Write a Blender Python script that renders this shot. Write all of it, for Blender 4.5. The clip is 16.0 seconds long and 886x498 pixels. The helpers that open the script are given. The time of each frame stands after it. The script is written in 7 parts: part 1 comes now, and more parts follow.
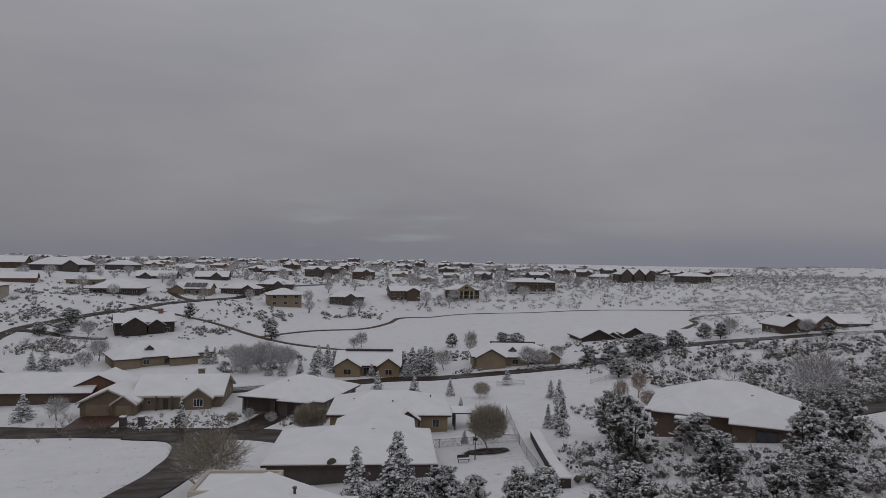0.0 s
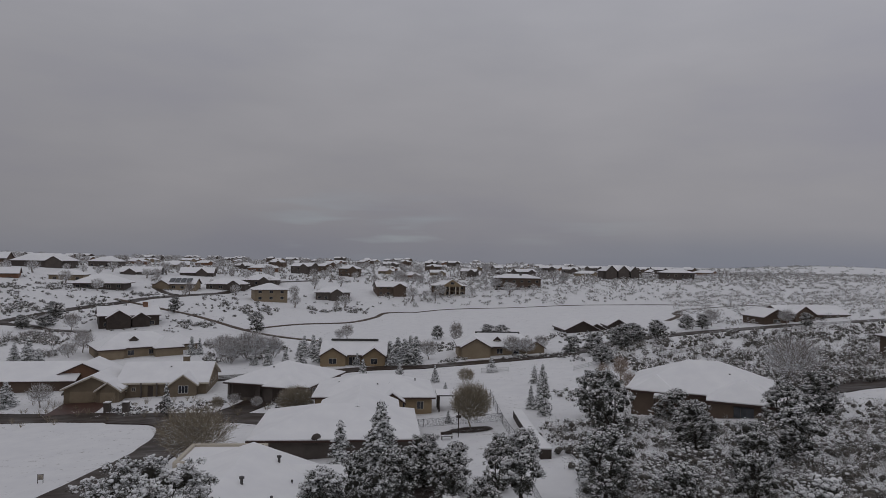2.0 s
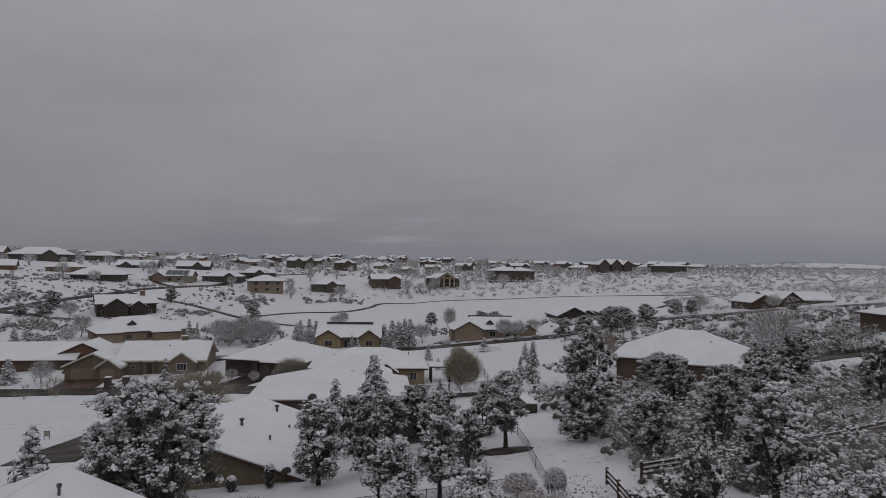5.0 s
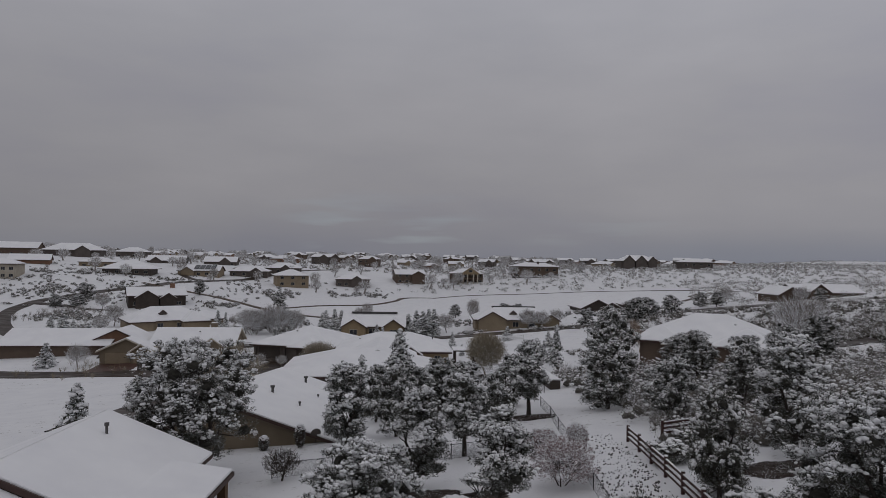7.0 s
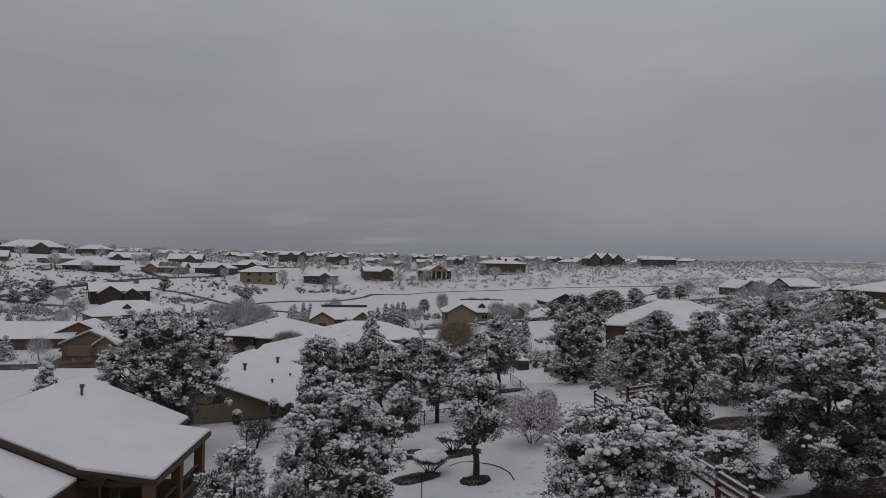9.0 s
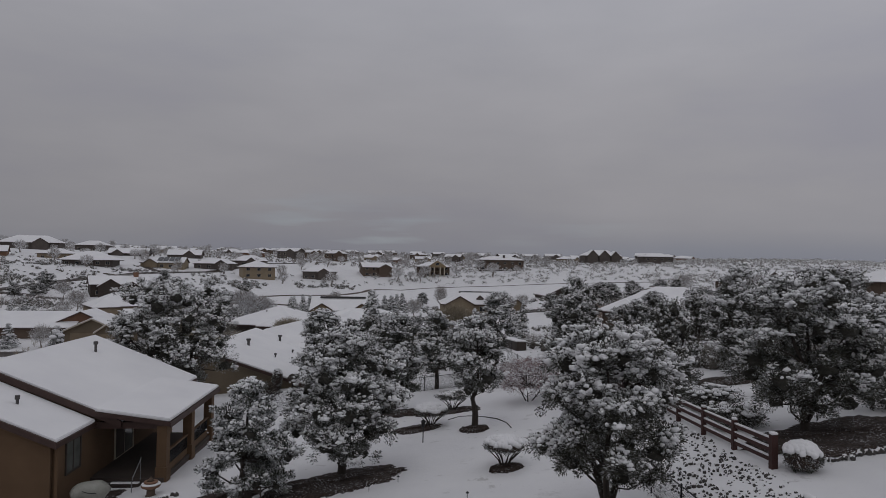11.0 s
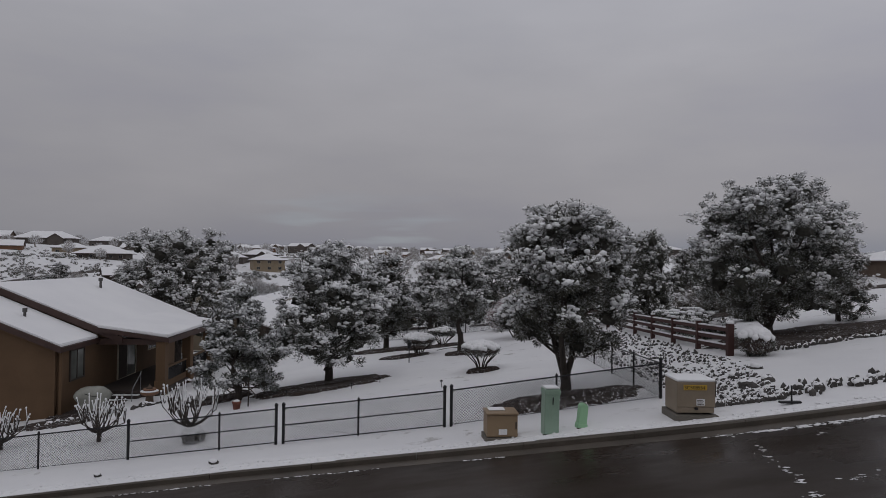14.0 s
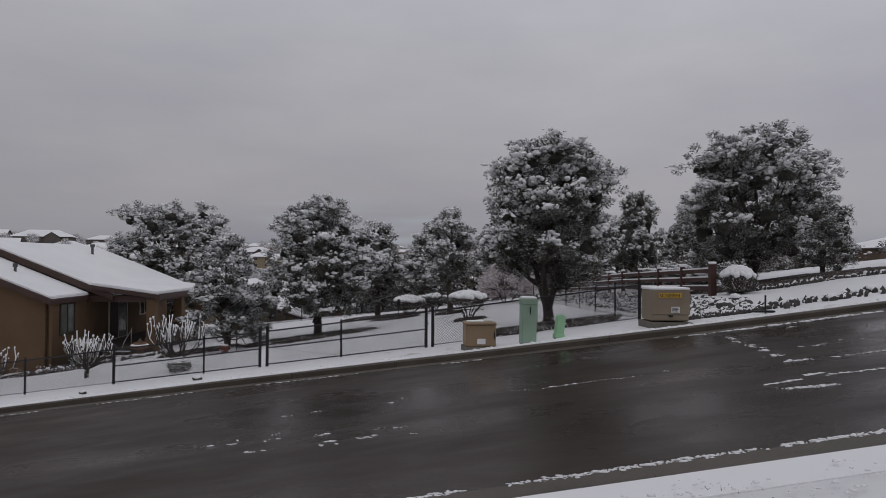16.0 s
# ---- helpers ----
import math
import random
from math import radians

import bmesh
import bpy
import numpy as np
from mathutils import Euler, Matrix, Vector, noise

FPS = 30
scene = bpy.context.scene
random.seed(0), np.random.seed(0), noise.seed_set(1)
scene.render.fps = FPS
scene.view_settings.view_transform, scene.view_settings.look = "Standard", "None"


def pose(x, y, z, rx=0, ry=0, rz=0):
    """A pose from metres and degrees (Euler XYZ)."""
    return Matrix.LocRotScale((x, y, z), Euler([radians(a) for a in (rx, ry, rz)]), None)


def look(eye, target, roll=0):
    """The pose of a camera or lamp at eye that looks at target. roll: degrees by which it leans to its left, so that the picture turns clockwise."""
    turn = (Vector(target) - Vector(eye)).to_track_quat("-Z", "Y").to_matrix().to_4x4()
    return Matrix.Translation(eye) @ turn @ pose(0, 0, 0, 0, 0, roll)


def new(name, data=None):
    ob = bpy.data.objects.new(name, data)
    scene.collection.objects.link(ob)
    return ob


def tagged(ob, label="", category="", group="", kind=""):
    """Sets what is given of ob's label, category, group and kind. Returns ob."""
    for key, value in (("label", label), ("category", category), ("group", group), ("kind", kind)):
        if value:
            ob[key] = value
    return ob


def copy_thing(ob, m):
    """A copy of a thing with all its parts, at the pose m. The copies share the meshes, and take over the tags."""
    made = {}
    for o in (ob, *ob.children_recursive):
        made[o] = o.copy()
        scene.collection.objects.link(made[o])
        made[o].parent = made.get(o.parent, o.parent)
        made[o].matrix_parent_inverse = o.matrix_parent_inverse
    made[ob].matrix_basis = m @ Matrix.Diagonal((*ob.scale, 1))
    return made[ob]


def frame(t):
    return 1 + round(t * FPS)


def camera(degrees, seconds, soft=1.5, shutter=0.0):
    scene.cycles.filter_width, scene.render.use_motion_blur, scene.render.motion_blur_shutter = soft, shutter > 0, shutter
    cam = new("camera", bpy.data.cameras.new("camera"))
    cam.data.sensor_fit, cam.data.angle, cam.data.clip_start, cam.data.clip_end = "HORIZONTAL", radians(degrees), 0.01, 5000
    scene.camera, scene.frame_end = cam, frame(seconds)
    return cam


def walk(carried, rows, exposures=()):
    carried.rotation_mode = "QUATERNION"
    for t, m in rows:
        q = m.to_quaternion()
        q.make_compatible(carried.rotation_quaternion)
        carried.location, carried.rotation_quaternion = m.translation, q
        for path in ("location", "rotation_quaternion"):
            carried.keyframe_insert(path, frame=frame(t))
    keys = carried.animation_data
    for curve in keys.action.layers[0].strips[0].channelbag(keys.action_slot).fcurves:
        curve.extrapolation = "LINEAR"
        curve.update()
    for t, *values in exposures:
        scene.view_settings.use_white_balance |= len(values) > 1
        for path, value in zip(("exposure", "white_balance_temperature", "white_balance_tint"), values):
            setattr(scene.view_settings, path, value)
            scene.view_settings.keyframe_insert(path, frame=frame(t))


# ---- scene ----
cam = camera(68.4, 16.0, 0.65)
PATH = [
    (0, (-2.359, 10.1, 21.22), (-2.309, 12.099, 21.245), 1.0),
    (0.5, (-2.22, 9.934, 20.535), (-2.172, 11.933, 20.56), 1.0),
    (1, (-2.144, 9.625, 19.886), (-2.095, 11.624, 19.912), 1.0),
    (1.5, (-1.992, 9.189, 19.115), (-1.926, 11.187, 19.142), 1.0),
    (2, (-1.907, 8.903, 18.383), (-1.817, 10.901, 18.412), 1.0),
    (2.5, (-1.778, 8.482, 17.637), (-1.688, 10.479, 17.665), 1.0),
    (3, (-1.637, 7.902, 16.931), (-1.552, 9.9, 16.96), 0.9),
    (3.5, (-1.445, 7.163, 16.152), (-1.36, 9.161, 16.182), 0.9),
    (4, (-1.373, 6.498, 15.469), (-1.282, 8.495, 15.499), 0.9),
    (6.5, (-1.455, 4.702, 12.119), (-1.346, 6.698, 12.151), 0.9),
    (7, (-1.498, 4.24, 11.537), (-1.466, 6.24, 11.567), 0.9),
    (7.5, (-1.538, 3.711, 11.056), (-1.516, 5.711, 11.086), 0.9),
    (8, (-1.566, 3.603, 10.541), (-1.494, 5.602, 10.573), 0.8),
    (8.5, (-1.722, 3.495, 9.982), (-1.597, 5.491, 10.016), 0.8),
    (11, (-2.047, 1.867, 7.316), (-1.911, 3.862, 7.35), 1.0),
    (11.5, (-1.819, 1.524, 6.772), (-1.683, 3.519, 6.806), 1.0),
    (12, (-1.566, 1.246, 6.157), (-1.442, 3.241, 6.192), 0.9),
    (12.5, (-1.304, 1.056, 5.543), (-1.193, 3.052, 5.576), 0.9),
    (13, (-1.064, 0.802, 4.934), (-0.963, 2.799, 4.967), 0.9),
    (13.5, (-0.873, 0.571, 4.335), (-0.772, 2.568, 4.367), 0.8),
    (14, (-0.723, 0.379, 3.735), (-0.622, 2.376, 3.767), 0.7),
    (14.5, (-0.582, 0.342, 3.202), (-0.474, 2.339, 3.231), 0.5),
    (15, (-0.488, 0.29, 2.631), (-0.377, 2.287, 2.666), 0.7),
    (15.5, (-0.377, 0.236, 2.11), (-0.272, 2.233, 2.143), 0.5),
    (16, (-0.247, 0.157, 1.625), (-0.14, 2.154, 1.658), 0.4),
]
walk(cam, [(t, look(eye, target, roll)) for t, eye, target, roll in PATH], [(0, 0.0), (11, 0.02), (13, 0.08), (14.5, 0.2), (16, 0.36)])


# ---- world, light ----
world = bpy.data.worlds.new("overcast_sky")
scene.world = world
world.use_nodes = True


def link(nt, a, b):
    nt.links.new(a, b)


def node(nt, kind, **values):
    n = nt.nodes.new(kind)
    for key, value in values.items():
        n.inputs[key.replace("_", " ")].default_value = value
    return n


def ramp(nt, fac, stops, smooth=False):
    r = nt.nodes.new("ShaderNodeValToRGB")
    el = r.color_ramp.elements
    if smooth:
        r.color_ramp.interpolation = "EASE"
    while len(el) < len(stops):
        el.new(0.5)
    for e, (p, c) in zip(el, stops):
        e.position, e.color = p, (c[0], c[1], c[2], 1) if not isinstance(c, float) else (c, c, c, 1)
    nt.links.new(fac, r.inputs["Fac"])
    return r.outputs["Color"]


def mix(nt, fac, a, b, blend="MIX"):
    m = nt.nodes.new("ShaderNodeMix")
    m.data_type, m.blend_type = "RGBA", blend
    for socket, v in ((m.inputs[0], fac), (m.inputs[6], a), (m.inputs[7], b)):
        if isinstance(v, bpy.types.NodeSocket):
            nt.links.new(v, socket)
        elif isinstance(v, (int, float)):
            socket.default_value = v
        else:
            socket.default_value = (v[0], v[1], v[2], 1)
    return m.outputs[2]


def maths(nt, op, a, b=0.0):
    m = nt.nodes.new("ShaderNodeMath")
    m.operation = op
    for socket, v in ((m.inputs[0], a), (m.inputs[1], b)):
        if isinstance(v, bpy.types.NodeSocket):
            nt.links.new(v, socket)
        else:
            socket.default_value = v
    return m.outputs[0]


def build_sky():
    nt = world.node_tree
    nt.nodes.clear()
    out = nt.nodes.new("ShaderNodeOutputWorld")
    bg = nt.nodes.new("ShaderNodeBackground")
    link(nt, bg.outputs[0], out.inputs[0])
    co = nt.nodes.new("ShaderNodeTexCoord")
    sep = nt.nodes.new("ShaderNodeSeparateXYZ")
    link(nt, co.outputs["Generated"], sep.inputs[0])
    up = maths(nt, "MAXIMUM", sep.outputs["Z"], 0.0)
    # overcast: dim at the horizon, bright overhead
    body = ramp(nt, up, [(0.0, (0.195, 0.199, 0.227)), (0.035, (0.224, 0.222, 0.242)), (0.10, (0.256, 0.251, 0.269)),
                         (0.24, (0.287, 0.284, 0.308)), (0.38, (0.328, 0.330, 0.364)), (1.0, (0.47, 0.475, 0.515))])
    stretch = nt.nodes.new("ShaderNodeMapping")
    stretch.inputs["Scale"].default_value = (1.5, 1.5, 5.0)
    link(nt, co.outputs["Generated"], stretch.inputs["Vector"])
    big = node(nt, "ShaderNodeTexNoise", Scale=1.5, Detail=5.0, Roughness=0.5)
    link(nt, stretch.outputs[0], big.inputs["Vector"])
    tone = ramp(nt, big.outputs[0], [(0.3, (0.90, 0.905, 0.95)), (0.5, (1.0, 1.0, 1.0)), (0.7, (1.10, 1.095, 1.085))])
    cloud = mix(nt, 1.0, body, tone, "MULTIPLY")
    # the cloud thins towards the east
    east = ramp(nt, maths(nt, "ADD", maths(nt, "MULTIPLY", sep.outputs["X"], 0.5), 0.5), [(0.15, (0.95, 0.95, 0.95)), (0.5, (1.0, 1.0, 1.0)), (0.85, (1.14, 1.14, 1.14))])
    cloud = mix(nt, 1.0, cloud, east, "MULTIPLY")
    # thin bluish openings low over the horizon
    low = nt.nodes.new("ShaderNodeMapping")
    low.inputs["Scale"].default_value = (3.0, 3.0, 26.0)
    low.inputs["Location"].default_value = (0.3, 0.0, 0.55)
    link(nt, co.outputs["Generated"], low.inputs["Vector"])
    gaps = node(nt, "ShaderNodeTexNoise", Scale=1.6, Detail=3.0, Roughness=0.45)
    link(nt, low.outputs[0], gaps.inputs["Vector"])
    holes = ramp(nt, gaps.outputs[0], [(0.56, 0.0), (0.72, 1.0)])
    belt = ramp(nt, up, [(0.0, 0.25), (0.03, 1.0), (0.06, 0.45), (0.11, 0.0)])
    sky = nt.nodes.new("ShaderNodeTexSky")
    sky.sky_type, sky.sun_disc = "NISHITA", False
    sky.sun_elevation, sky.sun_rotation = radians(32), radians(200)
    blue = mix(nt, 1.0, sky.outputs[0], (0.075, 0.075, 0.075), "MULTIPLY")
    blue = mix(nt, 0.6, blue, (0.24, 0.30, 0.40))
    side = ramp(nt, maths(nt, "ADD", maths(nt, "MULTIPLY", sep.outputs["X"], 0.5), 0.5), [(0.36, 0.0), (0.43, 1.0), (0.50, 0.75), (0.56, 0.12), (0.64, 0.3), (0.72, 0.0)])
    amount = maths(nt, "MULTIPLY", maths(nt, "MULTIPLY", maths(nt, "MULTIPLY", holes, belt), side), 0.6)
    # a slate-blue bank of cloud low in the east
    bank = maths(nt, "MULTIPLY", ramp(nt, up, [(0.0, 1.0), (0.022, 0.8), (0.05, 0.0)]), ramp(nt, maths(nt, "ADD", maths(nt, "MULTIPLY", sep.outputs["X"], 0.5), 0.5), [(0.58, 0.0), (0.70, 1.0), (0.84, 0.7)]))
    cloud = mix(nt, maths(nt, "MULTIPLY", bank, 0.45), cloud, (0.155, 0.172, 0.215))
    link(nt, mix(nt, amount, cloud, blue), bg.inputs["Color"])
    bg.inputs["Strength"].default_value = 1.0


build_sky()
sun = new("sun", bpy.data.lights.new("sun", "SUN"))
sun.data.energy, sun.data.angle, sun.data.color = 0.12, radians(40), (1.0, 0.97, 0.93)
sun.matrix_world = look((-20, -40, 60), (0, 0, 0))


# ---- materials ----
def material(name, rough=0.8, metal=0.0):
    m = bpy.data.materials.new(name)
    m.use_nodes = True
    nt = m.node_tree
    b = nt.nodes["Principled BSDF"]
    b.inputs["Roughness"].default_value, b.inputs["Metallic"].default_value = rough, metal
    return m, nt, b


def noise_of(nt, scale, detail=4.0, rough=0.55, stretch=None, local=False):
    co = nt.nodes.new("ShaderNodeTexCoord" if local else "ShaderNodeNewGeometry")
    v = co.outputs["Object" if local else "Position"]
    if stretch:
        mp = nt.nodes.new("ShaderNodeMapping")
        mp.inputs["Scale"].default_value = stretch
        link(nt, v, mp.inputs["Vector"])
        v = mp.outputs[0]
    n = node(nt, "ShaderNodeTexNoise", Scale=scale, Detail=detail, Roughness=rough)
    link(nt, v, n.inputs["Vector"])
    return n.outputs[0]


def bump(nt, b, height, strength, distance):
    n = node(nt, "ShaderNodeBump", Strength=strength, Distance=distance)
    link(nt, height, n.inputs["Height"])
    link(nt, n.outputs[0], b.inputs["Normal"])


def plain(name, dark, light, scale=3.0, rough=0.8, metal=0.0, relief=0.0, fine=40.0, stretch=None, local=False):
    """Two tones of one colour, in large stains and fine grain."""
    m, nt, b = material(name, rough, metal)
    big = noise_of(nt, scale, 5.0, 0.6, stretch, local)
    small = noise_of(nt, fine, 3.0, 0.6, stretch, local)
    f = maths(nt, "ADD", maths(nt, "MULTIPLY", big, 0.65), maths(nt, "MULTIPLY", small, 0.35))
    link(nt, ramp(nt, f, [(0.32, dark), (0.68, light)]), b.inputs["Base Color"])
    if relief:
        bump(nt, b, f, 0.6, relief)
    return m


def snow_material(name, grit=0.0, relief=0.05, tone=1.0):
    m, nt, b = material(name, 0.65)
    big = noise_of(nt, 0.35, 4.0)
    small = noise_of(nt, 6.0, 5.0, 0.65)
    white = ramp(nt, big, [(0.3, (0.76 * tone, 0.755 * tone, 0.765 * tone)), (0.7, (0.83 * tone, 0.825 * tone, 0.825 * tone))])
    if grit:
        tufts = ramp(nt, noise_of(nt, 1.1, 8.0, 0.72), [(0.655 - grit, 0.0), (0.72 - grit, 1.0)])
        patch = ramp(nt, noise_of(nt, 0.09, 3.0), [(0.42, 0.0), (0.62, 1.0)])
        amount = maths(nt, "MULTIPLY", maths(nt, "MULTIPLY", tufts, patch), 0.75)
        white = mix(nt, amount, white, (0.16, 0.14, 0.11))
    link(nt, white, b.inputs["Base Color"])
    f = maths(nt, "ADD", maths(nt, "MULTIPLY", big, 2.0), maths(nt, "MULTIPLY", small, 0.5))
    bump(nt, b, f, 0.5, relief)
    return m


def snowed(name, dark, light, amount=0.5, scale=7.0, rough=0.8):
    """A surface with snow lying on what faces up."""
    m, nt, b = material(name, rough)
    rnd = nt.nodes.new("ShaderNodeNewGeometry")
    tone = mix(nt, rnd.outputs["Random Per Island"], dark, light)
    sep = nt.nodes.new("ShaderNodeSeparateXYZ")
    link(nt, rnd.outputs["Normal"], sep.inputs[0])
    up = maths(nt, "ABSOLUTE", sep.outputs["Z"])
    f = maths(nt, "ADD", maths(nt, "MULTIPLY", up, 0.7), maths(nt, "MULTIPLY", noise_of(nt, scale, 3.0), 0.6))
    cover = ramp(nt, f, [(1.06 - amount, 0.0), (1.16 - amount, 1.0)])
    link(nt, mix(nt, cover, tone, (0.82, 0.83, 0.85)), b.inputs["Base Color"])
    return m


def leafy(name, dark, light, frost=0.80):
    m, nt, b = material(name, 0.7)
    g = nt.nodes.new("ShaderNodeNewGeometry")
    info = nt.nodes.new("ShaderNodeObjectInfo")
    c = mix(nt, g.outputs["Random Per Island"], dark, light)
    c = mix(nt, maths(nt, "MULTIPLY", info.outputs["Random"], 0.35), c, (0.075, 0.068, 0.045))
    sep = nt.nodes.new("ShaderNodeSeparateXYZ")
    link(nt, g.outputs["Normal"], sep.inputs[0])
    up = maths(nt, "ABSOLUTE", sep.outputs["Z"])
    dust = maths(nt, "ADD", maths(nt, "MULTIPLY", up, 0.5), maths(nt, "MULTIPLY", noise_of(nt, 3.5, 4.0, 0.65), 0.9))
    c = mix(nt, ramp(nt, dust, [(frost - 0.13, 0.0), (frost + 0.17, 0.9)]), c, (0.74, 0.75, 0.77))
    link(nt, c, b.inputs["Base Color"])
    return m


def asphalt_material(name, lo=0.22, hi=0.55, dark=0.020, light=0.046, snow=0.0):
    m, nt, b = material(name, 0.3)
    big = noise_of(nt, 0.28, 5.0, 0.6, (0.35, 1.0, 1.0))
    fine = noise_of(nt, 45.0, 3.0)
    f = maths(nt, "ADD", maths(nt, "MULTIPLY", big, 0.75), maths(nt, "MULTIPLY", fine, 0.25))
    c = ramp(nt, f, [(0.35, (dark, dark * 0.70, dark * 0.52)), (0.68, (light, light * 0.72, light * 0.54))])
    if snow:
        slush = ramp(nt, noise_of(nt, 1.6, 6.0, 0.7, (0.25, 1.0, 1.0)), [(0.66, 0.0), (0.74, 1.0)])
        c = mix(nt, maths(nt, "MULTIPLY", slush, snow), c, (0.7, 0.71, 0.73))
    link(nt, c, b.inputs["Base Color"])
    wet = ramp(nt, noise_of(nt, 0.5, 4.0, 0.6, (0.4, 1.0, 1.0)), [(0.35, lo), (0.68, hi)])
    link(nt, wet, b.inputs["Roughness"])
    b.inputs["Specular IOR Level"].default_value = 0.13
    bump(nt, b, fine, 0.35, 0.006)
    return m


def glass_material(name, colour=(0.02, 0.022, 0.026)):
    m, nt, b = material(name, 0.06)
    n = noise_of(nt, 0.8, 2.0)
    link(nt, ramp(nt, n, [(0.3, colour), (0.7, tuple(v * 2.2 for v in colour))]), b.inputs["Base Color"])
    b.inputs["Specular IOR Level"].default_value = 0.6
    return m


def speckled_mulch():
    m, nt, b = material("bare_mulch", 0.95)
    f = noise_of(nt, 9.0, 5.0, 0.65)
    c = ramp(nt, f, [(0.32, (0.012, 0.009, 0.008)), (0.68, (0.065, 0.044, 0.034))])
    flecks = ramp(nt, noise_of(nt, 12.0, 5.0, 0.72), [(0.56, 0.0), (0.62, 1.0)])
    near_edge = ramp(nt, noise_of(nt, 1.1, 4.0, 0.6), [(0.44, 0.0), (0.60, 1.0)])
    c = mix(nt, maths(nt, "MULTIPLY", flecks, near_edge), c, (0.78, 0.78, 0.79))
    link(nt, c, b.inputs["Base Color"])
    bump(nt, b, f, 0.8, 0.06)
    return m


M = {
    "ground": snow_material("ground_snow", grit=0.07, tone=0.92),
    "snow": snow_material("settled_snow", relief=0.03),
    "asphalt": asphalt_material("wet_asphalt", 0.16, 0.55, 0.021, 0.043),
    "street": asphalt_material("cleared_asphalt", 0.3, 0.6, 0.028, 0.058, 0.10),
    "path": asphalt_material("cart_path", 0.5, 0.8, 0.06, 0.12, 0.6),
    "kerb": plain("concrete_kerb", (0.046, 0.037, 0.028), (0.095, 0.078, 0.061), 1.2, 0.6, relief=0.01),
    "pad": plain("concrete_pad", (0.10, 0.09, 0.075), (0.17, 0.155, 0.13), 3.0, 0.8, relief=0.01),
    "leaf": leafy("juniper_leaf", (0.030, 0.032, 0.023), (0.082, 0.083, 0.060), 0.82),
    # near-black tone: the shade inside the crowns is painted with it
    "crown_shade": plain("painted_crown_shade", (0.016, 0.015, 0.012), (0.048, 0.045, 0.034), 14.0, 0.9, relief=0.03),
    "scrub_shade": plain("painted_scrub_shade", (0.050, 0.046, 0.038), (0.15, 0.135, 0.115), 9.0, 0.9, relief=0.03),
    "needle": leafy("needle", (0.026, 0.034, 0.024), (0.075, 0.085, 0.060), 0.72),
    "bark": plain("bark", (0.018, 0.014, 0.011), (0.07, 0.055, 0.045), 6.0, 0.9, relief=0.03, stretch=(3, 3, 0.5), local=True),
    "twig": snowed("frosted_twig", (0.15, 0.13, 0.115), (0.34, 0.305, 0.275), 0.50, 9.0),
    "straw": snowed("straw_twig", (0.17, 0.14, 0.095), (0.36, 0.31, 0.23), 0.24, 9.0),
    "rust_twig": snowed("russet_twig", (0.20, 0.14, 0.10), (0.38, 0.30, 0.24), 0.30, 9.0),
    "rosy_leaf": snowed("rosy_frosted_leaf", (0.21, 0.125, 0.12), (0.43, 0.31, 0.30), 0.44, 5.0),
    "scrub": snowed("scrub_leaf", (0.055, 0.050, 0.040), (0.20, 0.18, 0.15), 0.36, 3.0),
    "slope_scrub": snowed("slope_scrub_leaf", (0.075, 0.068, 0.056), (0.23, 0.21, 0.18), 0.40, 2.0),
    # scrub tones lifted for the far slopes: distance haze put into the colour
    "far_scrub": snowed("hazed_scrub_leaf", (0.15, 0.135, 0.115), (0.31, 0.285, 0.25), 0.46, 0.6),
    "mulch": speckled_mulch(),
    # blue-grey because distance haze is painted into the base colour
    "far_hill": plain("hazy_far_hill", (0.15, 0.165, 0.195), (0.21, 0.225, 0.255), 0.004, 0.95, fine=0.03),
    "rock": plain("field_stone", (0.022, 0.020, 0.019), (0.10, 0.092, 0.084), 2.0, 0.9, relief=0.03),
    "stucco": plain("brown_stucco", (0.094, 0.054, 0.027), (0.136, 0.081, 0.043), 0.8, 0.9, relief=0.01),
    "fascia": plain("dark_brown_trim", (0.035, 0.016, 0.012), (0.07, 0.036, 0.028), 2.0, 0.6),
    "tan": plain("tan_stucco", (0.215, 0.168, 0.112), (0.285, 0.228, 0.156), 0.6, 0.9, relief=0.01),
    "olive": plain("olive_stucco", (0.145, 0.113, 0.076), (0.20, 0.160, 0.112), 0.6, 0.9, relief=0.01),
    "yellow": plain("ochre_stucco", (0.235, 0.172, 0.100), (0.305, 0.232, 0.142), 0.6, 0.9, relief=0.01),
    "grey": plain("grey_brown_stucco", (0.075, 0.063, 0.055), (0.12, 0.10, 0.088), 0.6, 0.9, relief=0.01),
    "darkwood": plain("dark_brown_siding", (0.035, 0.026, 0.021), (0.068, 0.052, 0.043), 0.6, 0.85, relief=0.01),
    "umber": plain("umber_stucco", (0.085, 0.06, 0.043), (0.13, 0.092, 0.068), 0.6, 0.9, relief=0.01),
    "rust": plain("russet_stucco", (0.16, 0.085, 0.05), (0.23, 0.13, 0.085), 0.6, 0.9, relief=0.01),
    "pale": plain("pale_stucco", (0.33, 0.29, 0.23), (0.44, 0.40, 0.33), 0.6, 0.9, relief=0.01),
    "trim": plain("cream_trim", (0.42, 0.37, 0.29), (0.55, 0.50, 0.42), 2.0, 0.7),
    "white": plain("white_paint", (0.62, 0.62, 0.62), (0.76, 0.76, 0.76), 2.0, 0.6),
    "redwood": plain("red_stained_wood", (0.032, 0.012, 0.010), (0.070, 0.027, 0.022), 3.0, 0.75, relief=0.01, stretch=(6, 6, 1)),
    "iron": plain("black_steel", (0.010, 0.010, 0.011), (0.028, 0.027, 0.028), 5.0, 0.45, 0.5),
